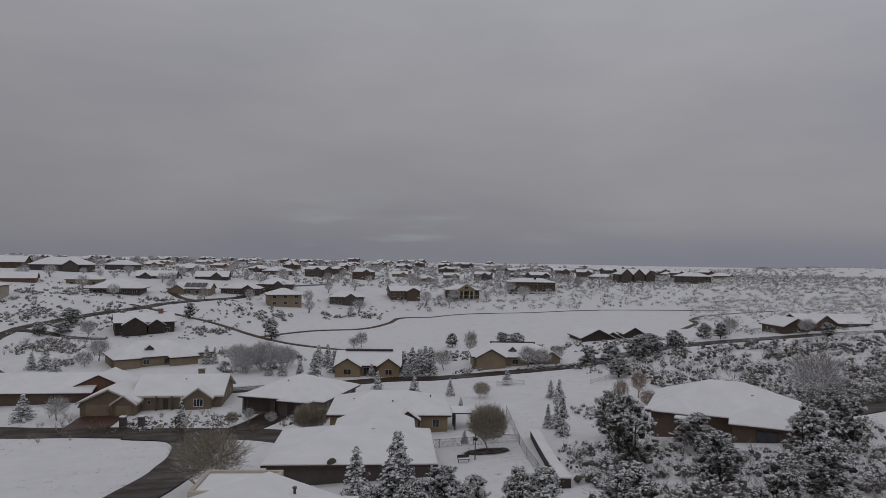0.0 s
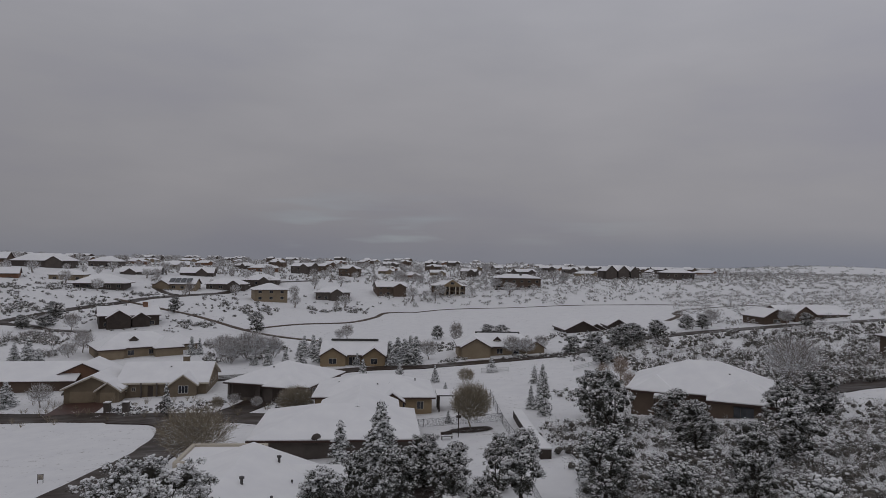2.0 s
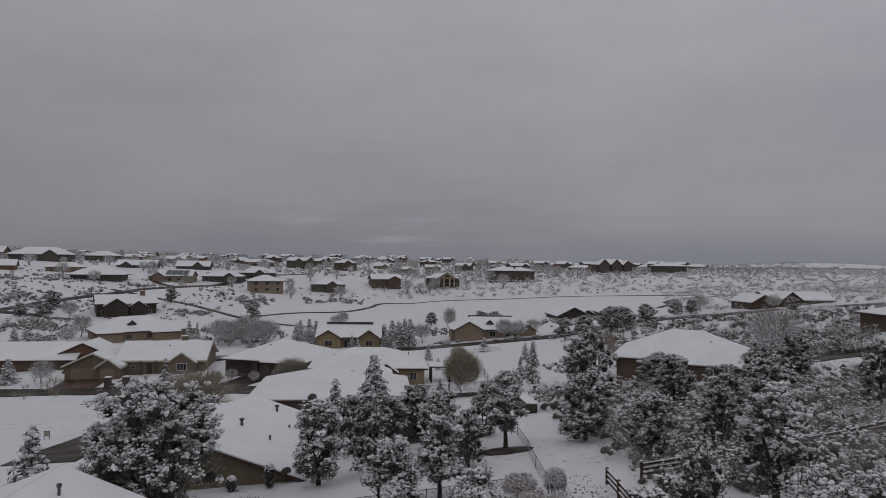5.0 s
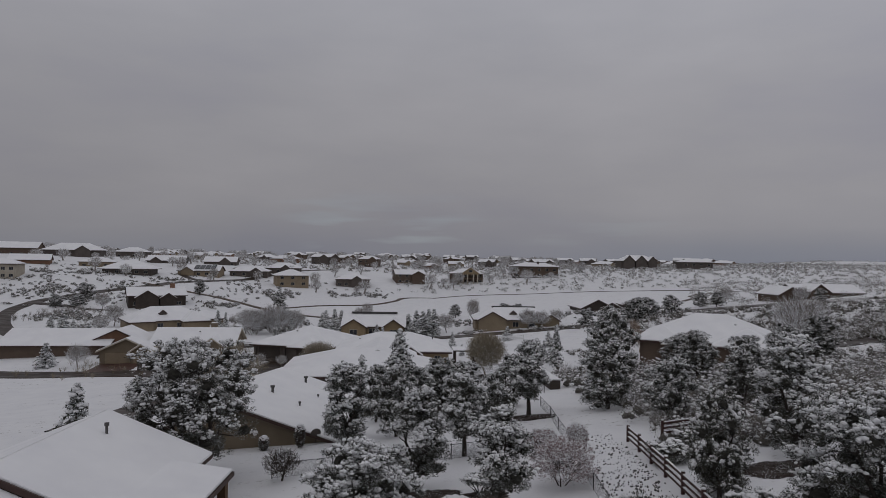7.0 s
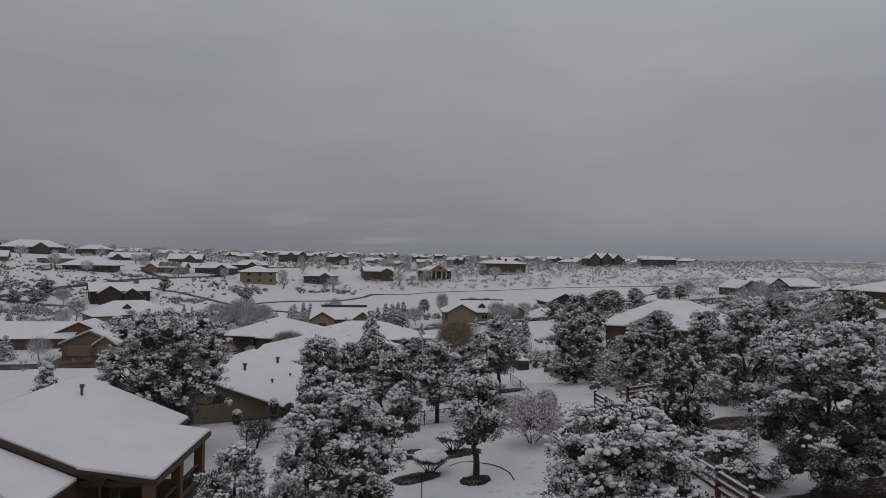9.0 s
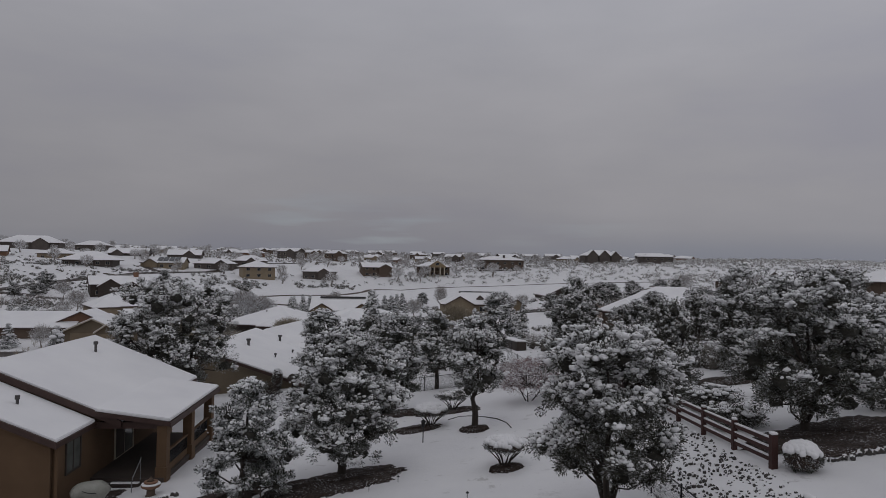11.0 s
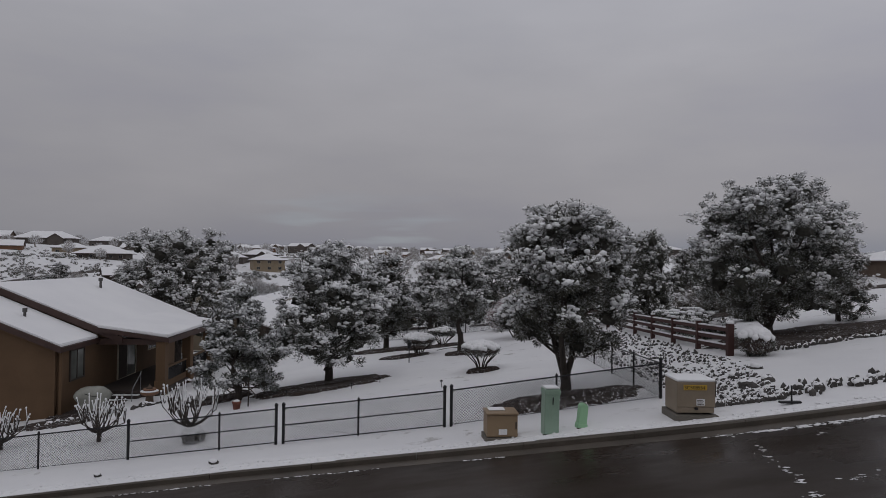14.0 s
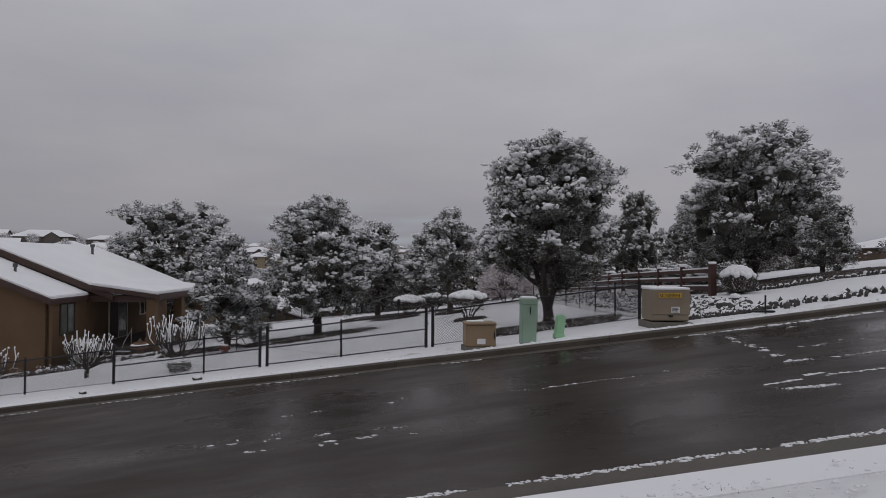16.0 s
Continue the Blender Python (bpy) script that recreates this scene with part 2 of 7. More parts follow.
    "galvanised": plain("galvanised_wire", (0.16, 0.16, 0.165), (0.30, 0.30, 0.31), 5.0, 0.5, 0.6),
    "pipe": plain("vent_pipe_grey", (0.05, 0.045, 0.045), (0.10, 0.095, 0.09), 5.0, 0.6),
    "shingle": plain("dark_shingle", (0.02, 0.018, 0.018), (0.05, 0.046, 0.044), 3.0, 0.8),
    "glass": glass_material("window_glass"),
    "curtain_glass": glass_material("pale_window_glass", (0.085, 0.088, 0.080)),
    "tan_metal": plain("tan_enamel", (0.20, 0.158, 0.112), (0.26, 0.21, 0.152), 1.5, 0.5),
    "brown_metal": plain("brown_enamel", (0.21, 0.145, 0.085), (0.28, 0.20, 0.12), 1.5, 0.55),
    "pale_green": plain("pale_green_enamel", (0.20, 0.30, 0.22), (0.30, 0.41, 0.32), 1.5, 0.5),
    "bright_green": plain("bright_green_plastic", (0.22, 0.42, 0.24), (0.32, 0.55, 0.33), 2.0, 0.5),
    "yellow_paint": plain("yellow_sign", (0.50, 0.30, 0.03), (0.62, 0.40, 0.06), 3.0, 0.6),
    "black_paint": plain("black_paint", (0.008, 0.008, 0.008), (0.016, 0.016, 0.016), 3.0, 0.6),
    "cover": plain("grey_vinyl_cover", (0.20, 0.20, 0.17), (0.33, 0.33, 0.29), 2.0, 0.5, relief=0.03),
    "terracotta": plain("terracotta", (0.13, 0.04, 0.025), (0.20, 0.075, 0.05), 4.0, 0.8),
    "brick_red": plain("wet_pavers", (0.05, 0.022, 0.015), (0.095, 0.045, 0.034), 1.0, 0.5),
}


# ---- the ground's shape ----
# y: height at x = 0, slope per metre to the left, slope per metre to the right
TERRAIN = (
    (-60, 0.2, 0.129, 0.129), (0, 0.0, 0.129, 0.129), (18, -0.8, 0.129, 0.129), (34, -1.45, 0.12, 0.125),
    (50, -2.2, 0.10, 0.11), (75, -4.2, 0.07, 0.085), (100, -6.4, 0.06, 0.085), (135, -8.2, 0.05, 0.07),
    (180, -9.0, 0.01, 0.085), (235, -9.0, -0.012, 0.075), (290, -8.8, -0.07, 0.06), (335, -7.8, -0.075, 0.05),
    (375, 0.0, -0.045, 0.035), (450, 4.2, -0.028, 0.026), (600, 8.5, -0.008, -0.006), (890, 13.0, 0.008, -0.026),
)
FAR = ((1100, 2.0, 0.006, 0.006), (2600, -20.0, 0.0, 0.0))
ROWS_Y = TERRAIN + FAR


def ground_z(x, y):
    ys = [r[0] for r in ROWS_Y]
    y = min(max(y, ys[0]), ys[-1] - 0.01)
    i = max(k for k in range(len(ys)) if ys[k] <= y)
    a, b = ROWS_Y[i], ROWS_Y[i + 1]
    s = (y - a[0]) / (b[0] - a[0])
    h, l, r = (a[k] + (b[k] - a[k]) * s for k in (1, 2, 3))
    reach = 60 + max(0.0, y) * 0.45
    knoll = 15.0 * math.exp(-(((x - 560) / 170) ** 2) - ((y - 880) / 160) ** 2)
    rise = 3.6 * math.exp(-(((x - 100) / 13) ** 2) - ((y - 129) / 10) ** 2)
    return h + l * max(min(x, 0.0), -reach) + r * min(max(x, 0.0), reach) + knoll + rise


# ---- mesh helpers ----
def mesh_object(name, verts, faces, mat, parent=None, smooth=False, label=""):
    me = bpy.data.meshes.new(name)
    me.from_pydata([tuple(v) for v in verts], [], [tuple(f) for f in faces])
    if smooth:
        me.polygons.foreach_set("use_smooth", [True] * len(me.polygons))
    me.materials.append(M[mat] if isinstance(mat, str) else mat)
    me.update()
    ob = new(name, me)
    if parent:
        ob.parent = parent
    return tagged(ob, label)


def part(name, bm, mat, parent=None, label="", smooth=False):
    me = bpy.data.meshes.new(name)
    bmesh.ops.recalc_face_normals(bm, faces=bm.faces)
    bm.to_mesh(me)
    bm.free()
    if smooth:
        me.polygons.foreach_set("use_smooth", [True] * len(me.polygons))
    me.materials.append(M[mat] if isinstance(mat, str) else mat)
    ob = new(name, me)
    if parent:
        ob.parent = parent
    return tagged(ob, label)


def empty(name, x, y, z, rot=0.0, label="", category="", group="", kind=""):
    ob = new(name)
    ob.matrix_world = pose(x, y, z, 0, 0, rot)
    return tagged(ob, label, category, group, kind)


def add_box(bm, x0, y0, z0, x1, y1, z1, bev=0.0):
    vs = [bm.verts.new((x, y, z)) for z in (z0, z1) for y in (y0, y1) for x in (x0, x1)]
    fs = [bm.faces.new([vs[i] for i in f]) for f in ((0, 2, 3, 1), (4, 5, 7, 6), (0, 1, 5, 4), (2, 6, 7, 3), (0, 4, 6, 2), (1, 3, 7, 5))]
    if bev:
        es = list({e for f in fs for e in f.edges})
        bmesh.ops.bevel(bm, geom=es, offset=bev, segments=2, affect="EDGES", profile=0.5)
    return bm


def box(x0, y0, z0, x1, y1, z1, bev=0.0):
    return add_box(bmesh.new(), x0, y0, z0, x1, y1, z1, bev)


def tube_arrays(points, radii, sides, verts, faces):
    """Adds a tapered tube along points to the lists."""
    base = len(verts)
    n = len(points)
    for i, (p, r) in enumerate(zip(points, radii)):
        a = points[min(i + 1, n - 1)] - points[max(i - 1, 0)]
        a = a.normalized() if a.length > 1e-6 else Vector((0, 0, 1))
        u = a.orthogonal().normalized()
        v = a.cross(u)
        for k in range(sides):
            t = 2 * math.pi * k / sides
            verts.append(p + u * (r * math.cos(t)) + v * (r * math.sin(t)))
    for i in range(n - 1):
        for k in range(sides):
            k2 = (k + 1) % sides
            faces.append((base + i * sides + k, base + i * sides + k2, base + (i + 1) * sides + k2, base + (i + 1) * sides + k))
    faces.append(tuple(base + (n - 1) * sides + k for k in range(sides)))


def tube(points, radius, sides=8):
    vs, fs = [], []
    pts = [Vector(p) for p in points]
    tube_arrays(pts, [radius] * len(pts), sides, vs, fs)
    bm = bmesh.new()
    bv = [bm.verts.new(v) for v in vs]
    for f in fs:
        bm.faces.new([bv[i] for i in f])
    bm.faces.new([bv[i] for i in range(sides)])
    return bm


def ico(level):
    bm = bmesh.new()
    bmesh.ops.create_icosphere(bm, subdivisions=level, radius=1.0)
    v = np.array([tuple(x.co) for x in bm.verts])
    f = np.array([[x.index for x in p.verts] for p in bm.faces])
    bm.free()
    return v, f


ICO1, ICO2 = ico(1), ico(2)


def blobs(rng, centres, radii, level=2, jitter=0.18):
    """Lumps: centres (n, 3), radii (n, 3). Verts and faces."""
    bv, bf = ICO2 if level == 2 else ICO1
    n, k = len(centres), len(bv)
    a = rng.uniform(0, 2 * math.pi, n)
    c, s = np.cos(a), np.sin(a)
    v = np.broadcast_to(bv, (n, k, 3)) * (1 + rng.uniform(-jitter, jitter, (n, k, 1)))
    x = v[:, :, 0] * c[:, None] - v[:, :, 1] * s[:, None]
    y = v[:, :, 0] * s[:, None] + v[:, :, 1] * c[:, None]
    v = np.stack([x, y, v[:, :, 2]], 2) * np.asarray(radii)[:, None, :] + np.asarray(centres)[:, None, :]
    f = np.broadcast_to(bf, (n,) + bf.shape) + (np.arange(n) * k)[:, None, None]
    return v.reshape(-1, 3), f.reshape(-1, 3)


def leaf_cloud(rng, centres, radii, per, size, flat=0.0, hollow=0.0):
    """Small leaves in a ball round each centre."""
    n = len(centres) * per
    d = rng.normal(size=(n, 3))
    d /= np.linalg.norm(d, axis=1, keepdims=True)
    r = (hollow + (1 - hollow) * rng.uniform(0, 1, (n, 1)) ** 0.5) * np.repeat(radii, per)[:, None]
    p = np.repeat(centres, per, 0) + d * r * np.array([1, 1, 0.8])
    u = rng.normal(size=(n, 3)) * np.array([1, 1, 1 - flat])
    u /= np.linalg.norm(u, axis=1, keepdims=True)
    w = np.cross(u, rng.normal(size=(n, 3)) * np.array([1, 1, 1 - flat]) + np.array([0, 0, flat]))
    w /= np.linalg.norm(w, axis=1, keepdims=True) + 1e-9
    s = size * rng.uniform(0.6, 1.4, (n, 1))
    v = np.stack([p - u * s * 0.9, p + w * s * 0.3, p + u * s * 0.9, p - w * s * 0.3], 1)
    f = np.arange(n * 4).reshape(n, 4)
    return v.reshape(-1, 3), f


def spray_cloud(rng, centres, radii, axes, per, size):
    """Fine narrow leaves that fan outwards along each clump's own axis."""
    n = len(centres) * per
    d = rng.normal(size=(n, 3))
    d /= np.linalg.norm(d, axis=1, keepdims=True)
    p = np.repeat(centres, per, 0) + d * np.repeat(radii, per)[:, None] * rng.uniform(0.05, 1, (n, 1)) ** 0.45 * np.array([1, 1, 0.8])
    u = 0.75 * np.repeat(axes, per, 0) + 0.8 * d + rng.normal(0, 0.35, (n, 3)) + np.array([0, 0, 0.15])
    u /= np.linalg.norm(u, axis=1, keepdims=True) + 1e-9
    w = np.cross(u, rng.normal(size=(n, 3)))
    w /= np.linalg.norm(w, axis=1, keepdims=True) + 1e-9
    s = size * rng.uniform(0.6, 1.45, (n, 1))
    v = np.stack([p - u * s * 0.9, p + w * s * 0.3, p + u * s * 1.1, p - w * s * 0.3], 1)
    return v.reshape(-1, 3), np.arange(n * 4).reshape(n, 4)


# ---- ground, roads ----
def spaced(*runs):
    out = []
    for a, b, step in runs:
        k = max(1, round((b - a) / step))
        out += [a + (b - a) * i / k for i in range(k)]
    return out + [runs[-1][1]]


ROAD_0, ROAD_1 = 5.3, 14.5   # faces of the two kerbs


def bend(x):
    """How far the far kerb swings away from the street's line."""
    return float(np.interp(x, (-75, -30, -10.2, -4.8, 0.4, 6.0, 9.0, 75), (3.0, 2.6, 2.03, 1.62, 0.86, 0.12, 0.03, 0.0)))


def swing(x, y):
    """Carries the ground's rows along with the far kerb."""
    return bend(x) * float(np.interp(y, (5.3, 14.5, 15.1, 32.0), (0.0, 1.0, 1.0, 0.0)))


def build_ground():
    ys = spaced((-60, -10, 5), (-10, 4.9, 1), (4.9, 5.2, 0.3), (5.2, 14.6, 3.2), (14.6, 14.9, 0.3), (14.9, 60, 0.9), (60, 180, 3), (180, 450, 5),
                (450, 1100, 15), (1100, 2600, 80), (2600, 4900, 230))
    ys = sorted(set(ys) | {float(r[0]) for r in ROWS_Y})
    us = [math.copysign(abs(i / 70) ** 1.35, i) for i in range(-70, 71)]
    rng = np.random.default_rng(3)
    verts, faces = [], []
    for y in ys:
        half = 80 + 1.15 * max(y, 0)
        for u in us:
            x = u * half
            yy = y + swing(x, y)
            z = ground_z(x, yy)
            if 5.15 < y < 14.65:
                z -= 0.5
            elif y <= 5.15:
                z -= 0.05
            if y > 15 or y < 4:
                z += 0.05 * noise.noise((x * 0.35, y * 0.35, 1.0)) + (0.10 * noise.noise((x * 0.06, y * 0.06, 4.0)) if y > 40 else 0)
            if y > 1000:
                z += 12 * max(0.0, noise.noise((x * 0.0012, y * 0.001, 2.0))) * min(1, (y - 1000) / 600)
            verts.append((x, yy, z))
    n = len(us)
    for j in range(len(ys) - 1):
        for i in range(n - 1):
            a = j * n + i
            faces.append((a, a + 1, a + n + 1, a + n))
    ob = mesh_object("ground", verts, faces, "ground", smooth=True)
    tagged(ob, "snow covered ground of yards and hillsides", "ground", kind="structure")


build_ground()


def strip(name, y0, y1, z0, z1, x0, x1, mat, label, step=1.5, kind="structure", category="", curve=(0, 0)):
    """A band along x with a flat top, following the slope."""
    xs = spaced((x0, x1, step))
    verts, faces = [], []
    for x in xs:
        b = bend(x)
        for y, dz in ((y0 + b * curve[0], z0), (y0 + b * curve[0], z1), (y1 + b * curve[1], z1), (y1 + b * curve[1], z0)):
            verts.append((x, y, ground_z(x, y) + dz))
    for i in range(len(xs) - 1):
        for k in range(4):
            k2 = (k + 1) % 4
            faces.append((4 * i + k, 4 * i + k2, 4 * i + 4 + k2, 4 * i + 4 + k))
    faces += [(3, 2, 1, 0), tuple(4 * (len(xs) - 1) + k for k in range(4))]
    ob = mesh_object(name, verts, faces, mat)
    return tagged(ob, label, category or name, kind=kind)


# heights over the slope: the two kerbs and the road between them
FAR_EDGE = 0.0
NEAR_EDGE = -0.07
ROADZ = -0.14
strip("road", ROAD_0 + 0.45, ROAD_1 - 0.45, -0.9, ROADZ, -75, 75, "asphalt", "wet dark asphalt street sloping between kerbs", curve=(0, 1))
strip("pavement", ROAD_1 - 0.45, ROAD_1, -0.9, ROADZ + 0.006, -75, 75, "kerb", "wet concrete gutter along the street", category="gutter", curve=(1, 1))
strip("pavement", ROAD_0, ROAD_0 + 0.45, -0.9, ROADZ + 0.006, -75, 75, "kerb", "wet concrete gutter along the street", category="gutter")


def kerb_run(y0, y1, top, x0, x1, label, curve=0):
    run = empty("kerb", 0, 0, 0, 0, label, "kerb", kind="structure")
    x, i = x0, 0
    while x < x1:
        w = 2.44
        bm = bmesh.new()
        a, b = x + 0.006, x + w - 0.006
        vs = []
        for xx in (a, b):
            c = bend(xx) * curve
            g = ground_z(xx, y0 + c)
            for y, z in ((y0, -0.7), (y0, top - 0.03), (y0 + 0.03, top), (y1 - 0.03, top), (y1, top - 0.03), (y1, -0.7)):
                vs.append(bm.verts.new((xx, y + c, g + z)))
        for k in range(6):
            k2 = (k + 1) % 6
            bm.faces.new((vs[k], vs[k2], vs[6 + k2], vs[6 + k]))
        bm.faces.new(vs[:6])
        bm.faces.new(vs[6:])
        part("kerb_stone", bm, "kerb", run)
        x += w


kerb_run(ROAD_1, ROAD_1 + 0.17, FAR_EDGE + 0.0, -42, 42, "wet concrete kerb along the far side of the street", 1)
kerb_run(ROAD_0 - 0.17, ROAD_0, NEAR_EDGE, -30, 30, "wet concrete kerb along the near side of the street")
# snow verge behind each kerb
strip("verge", ROAD_1 + 0.17, ROAD_1 + 0.52, -0.7, FAR_EDGE + 0.012, -75, 75, "snow", "snow covered verge behind the kerb", category="verge", curve=(1, 1))
strip("verge", ROAD_1 + 0.035, ROAD_1 + 0.19, -0.02, FAR_EDGE + 0.014, -75, -2.4, "snow", "snow lapping over the kerb", step=0.4, category="verge", curve=(1, 1))
strip("verge", ROAD_1 + 0.10, ROAD_1 + 0.19, -0.02, FAR_EDGE + 0.013, -2.4, 2.2, "snow", "snow lapping over the kerb", step=0.4, category="verge", curve=(1, 1))
strip("verge", 4.6, ROAD_0 - 0.17, -0.7, NEAR_EDGE + 0.035, -75, 75, "snow", "snow covered verge behind the kerb", category="verge")


def smooth_line(pts, step):
    out = []
    P = [Vector(p) for p in pts]
    P = [P[0] * 2 - P[1]] + P + [P[-1] * 2 - P[-2]]
    for i in range(1, len(P) - 2):
        a, b, c, d = P[i - 1:i + 3]
        k = max(2, int((c - b).length / step))
        for j in range(k):
            t = j / k
            out.append(0.5 * ((2 * b) + (c - a) * t + (2 * a - 5 * b + 4 * c - d) * t * t + (3 * b - a - 3 * c + d) * t ** 3))
    out.append(P[-2])
    return out


def ribbon(name, pts, width, mat, label, lift=0.12, step=2.0):
    line = smooth_line(pts, step)
    verts, faces = [], []
    for i, p in enumerate(line):
        d = line[min(i + 1, len(line) - 1)] - line[max(i - 1, 0)]
        d.normalize()
        s = Vector((-d.y, d.x))
        w = width * (1 + 0.06 * noise.noise((p.x * 0.2, p.y * 0.2, 7.0)))
        for k in (-0.5, -0.25, 0, 0.25, 0.5):
            q = p + s * w * k
            verts.append((q.x, q.y, ground_z(q.x, q.y) + lift))
        for k in (-0.52, 0.52):
            q = p + s * w * k
            verts.append((q.x, q.y, ground_z(q.x, q.y) + lift - 0.4))
    for i in range(len(line) - 1):
        a, b = 7 * i, 7 * i + 7
        for k in range(4):
            faces.append((a + k, b + k, b + k + 1, a + k + 1))
        faces.append((a + 5, b + 5, b, a))
        faces.append((a + 4, b + 4, b + 6, a + 6))
    ob = mesh_object(name, verts, faces, mat, smooth=False)
    return tagged(ob, label, "road", kind="structure")


ribbon("road", [(-110, 134), (-92, 133.5), (-72, 129), (-58, 127), (-47, 124.5), (-36, 122.5), (-27, 119), (-19, 113)], 7.5, "street", "dark wet asphalt residential street")
ribbon("road", [(-52, 124.5), (-42, 120.5), (-37.5, 112), (-36, 100), (-36.5, 88), (-37.5, 72)], 7.0, "street", "dark wet asphalt street bending round a snowy island", 0.14)
ribbon("driveway", [(-65.5, 141), (-65, 136), (-64, 130.5)], 8.5, "brick_red", "wet reddish paved driveway before a double garage", 0.16)
ribbon("driveway", [(-31, 137), (-32, 131), (-34, 124)], 6.5, "street", "wet asphalt driveway before a garage", 0.16)
ribbon("road", [(-75, 150), (-45, 160), (-22, 166), (-9, 170.8), (10, 172), (36, 175.7), (52, 187), (71, 196.5), (96, 199), (123, 198.5), (175, 192), (240, 180)], 5.5, "street", "narrow dark asphalt road across the snowy valley", 0.16, 3)
ribbon("path", [(-125, 285), (-100, 272), (-82.7, 261.4), (-60.7, 240.6), (-46, 228), (-30, 219), (-18, 214)], 1.8, "path", "narrow asphalt cart path through snow", 0.16, 3)
ribbon("path", [(-60, 240.6), (-45, 256), (-27, 268), (-18, 290), (-14, 311), (0, 325), (19, 334), (50, 330), (78, 331), (110, 318), (135, 300)], 1.8, "path", "narrow asphalt cart path round a snowy fairway", 0.16, 3)
ribbon("path", [(88, 236), (99, 252), (103, 266), (114, 280), (135, 289), (150, 290)], 2.0, "path", "narrow asphalt cart path curving uphill", 0.16, 3)
ribbon("road", [(-96, 172), (-108, 175.5), (-118, 185), (-129, 200), (-138, 216), (-143.5, 230), (-144.2, 241), (-138.6, 251), (-132.7, 261), (-126.5, 270), (-118.5, 281), (-112.5, 295), (-106.8, 311), (-98.5, 327), (-92, 343), (-80, 372), (-60, 400)], 4.5, "street", "dark asphalt lane looping up the snowy slope", 0.16, 3)
ribbon("road", [(-143, 239.5), (-132, 237), (-124, 232.5), (-115, 229.5), (-108, 230)], 3.0, "street", "dark lane to a hillside house", 0.16, 3)
ribbon("road", [(-129, 336), (-117, 317), (-107.5, 309)], 3.5, "street", "dark lane joining a hillside road", 0.18, 3)
ribbon("road", [(62, 112), (72, 114.5), (88, 113), (120, 104)], 10.0, "street", "dark asphalt turning circle beside a house", 0.16, 3)
ribbon("road", [(62, 585), (54, 640), (46, 700)], 7.0, "path", "straight street climbing the far hill", 0.3, 6)
ribbon("road", [(-190, 640), (-210, 720), (-300, 800)], 5.0, "path", "street winding over the far hill", 0.3, 6)


# ---- houses ----
def roof_mesh(L, W, eave, ridge, kind, over, thick, lift, inset=0.0):
    """Closed roof slab over an L x W plan; the ridge runs along x."""
    a, b = L / 2 + over - inset, W / 2 + over - inset
    rise = (ridge - eave) / (W / 2)
    e = eave - over * rise + inset * rise + lift
    top = ridge + lift
    r = a if kind == "gable" else max(a - b, 0.15)
    up = [(-a, -b, e), (a, -b, e), (a, b, e), (-a, b, e), (-r, 0, top), (r, 0, top)]
    verts = [*up, *((x, y, z - thick) for x, y, z in up)]
    faces = [(0, 1, 5, 4), (2, 3, 4, 5), (6, 10, 11, 7), (8, 11, 10, 9), (0, 6, 7, 1), (2, 8, 9, 3)]
    if kind == "gable":
        faces += [(1, 7, 11, 5), (2, 5, 11, 8), (3, 9, 10, 4), (0, 4, 10, 6)]
    else:
        faces += [(1, 2, 5), (3, 0, 4), (7, 11, 8), (9, 10, 6), (1, 7, 8, 2), (3, 9, 6, 0)]
    return verts, faces


def roof(parent, L, W, eave, ridge, kind, m=None, over=0.6, trim="fascia", snow=0.16, bare=False):
    v, f = roof_mesh(L, W, eave, ridge, kind, over, 0.24, 0.12)
    r = mesh_object("roof", v, f, "shingle" if bare else trim, parent)
    s = None
    if not bare:
        v, f = roof_mesh(L, W, eave, ridge, kind, over, snow, 0.12 + snow, 0.04)
        bm = bmesh.new()
        bv = [bm.verts.new(x) for x in v]
        for k in f:
            bm.faces.new([bv[i] for i in k])
        bmesh.ops.bevel(bm, geom=[x for x in bm.edges], offset=0.06, segments=2, affect="EDGES", profile=0.6)
        s = part("snow", bm, "snow", r, "settled white snow", smooth=False)
    if m is not None:
        r.matrix_local = m
    return r


def walls(parent, L, W, base, eave, ridge, kind, mat, m=None):
    bm = bmesh.new()
    a, b = L / 2, W / 2
    lo = [bm.verts.new((x, y, base)) for x, y in ((-a, -b), (a, -b), (a, b), (-a, b))]
    hi = [bm.verts.new((x, y, eave)) for x, y in ((-a, -b), (a, -b), (a, b), (-a, b))]
    bm.faces.new(lo[::-1])
    bm.faces.new((lo[0], lo[1], hi[1], hi[0]))
    bm.faces.new((lo[2], lo[3], hi[3], hi[2]))
    if kind == "gable":
        p, q = bm.verts.new((-a, 0, ridge)), bm.verts.new((a, 0, ridge))
        bm.faces.new((lo[1], lo[2], hi[2], q, hi[1]))
        bm.faces.new((lo[3], lo[0], hi[0], p, hi[3]))
        bm.faces.new((hi[0], hi[1], q, p))
        bm.faces.new((hi[2], hi[3], p, q))
    else:
        bm.faces.new((lo[1], lo[2], hi[2], hi[1]))
        bm.faces.new((lo[3], lo[0], hi[0], hi[3]))
        bm.faces.new(hi)
    w = part("wall", bm, mat, parent)
    if m is not None:
        w.matrix_local = m
    return w


def window(parent, m, w, h, frame_mat="trim", bars=1, glass="glass", name="window"):
    """A window in the plane y = 0 facing -y; m puts it on its wall."""
    bm = bmesh.new()
    t = 0.07
    rings = []
    for y in (-0.06, 0.05):
        for a, lo, hi in ((w / 2 + t, -t, h + t), (w / 2, 0, h)):
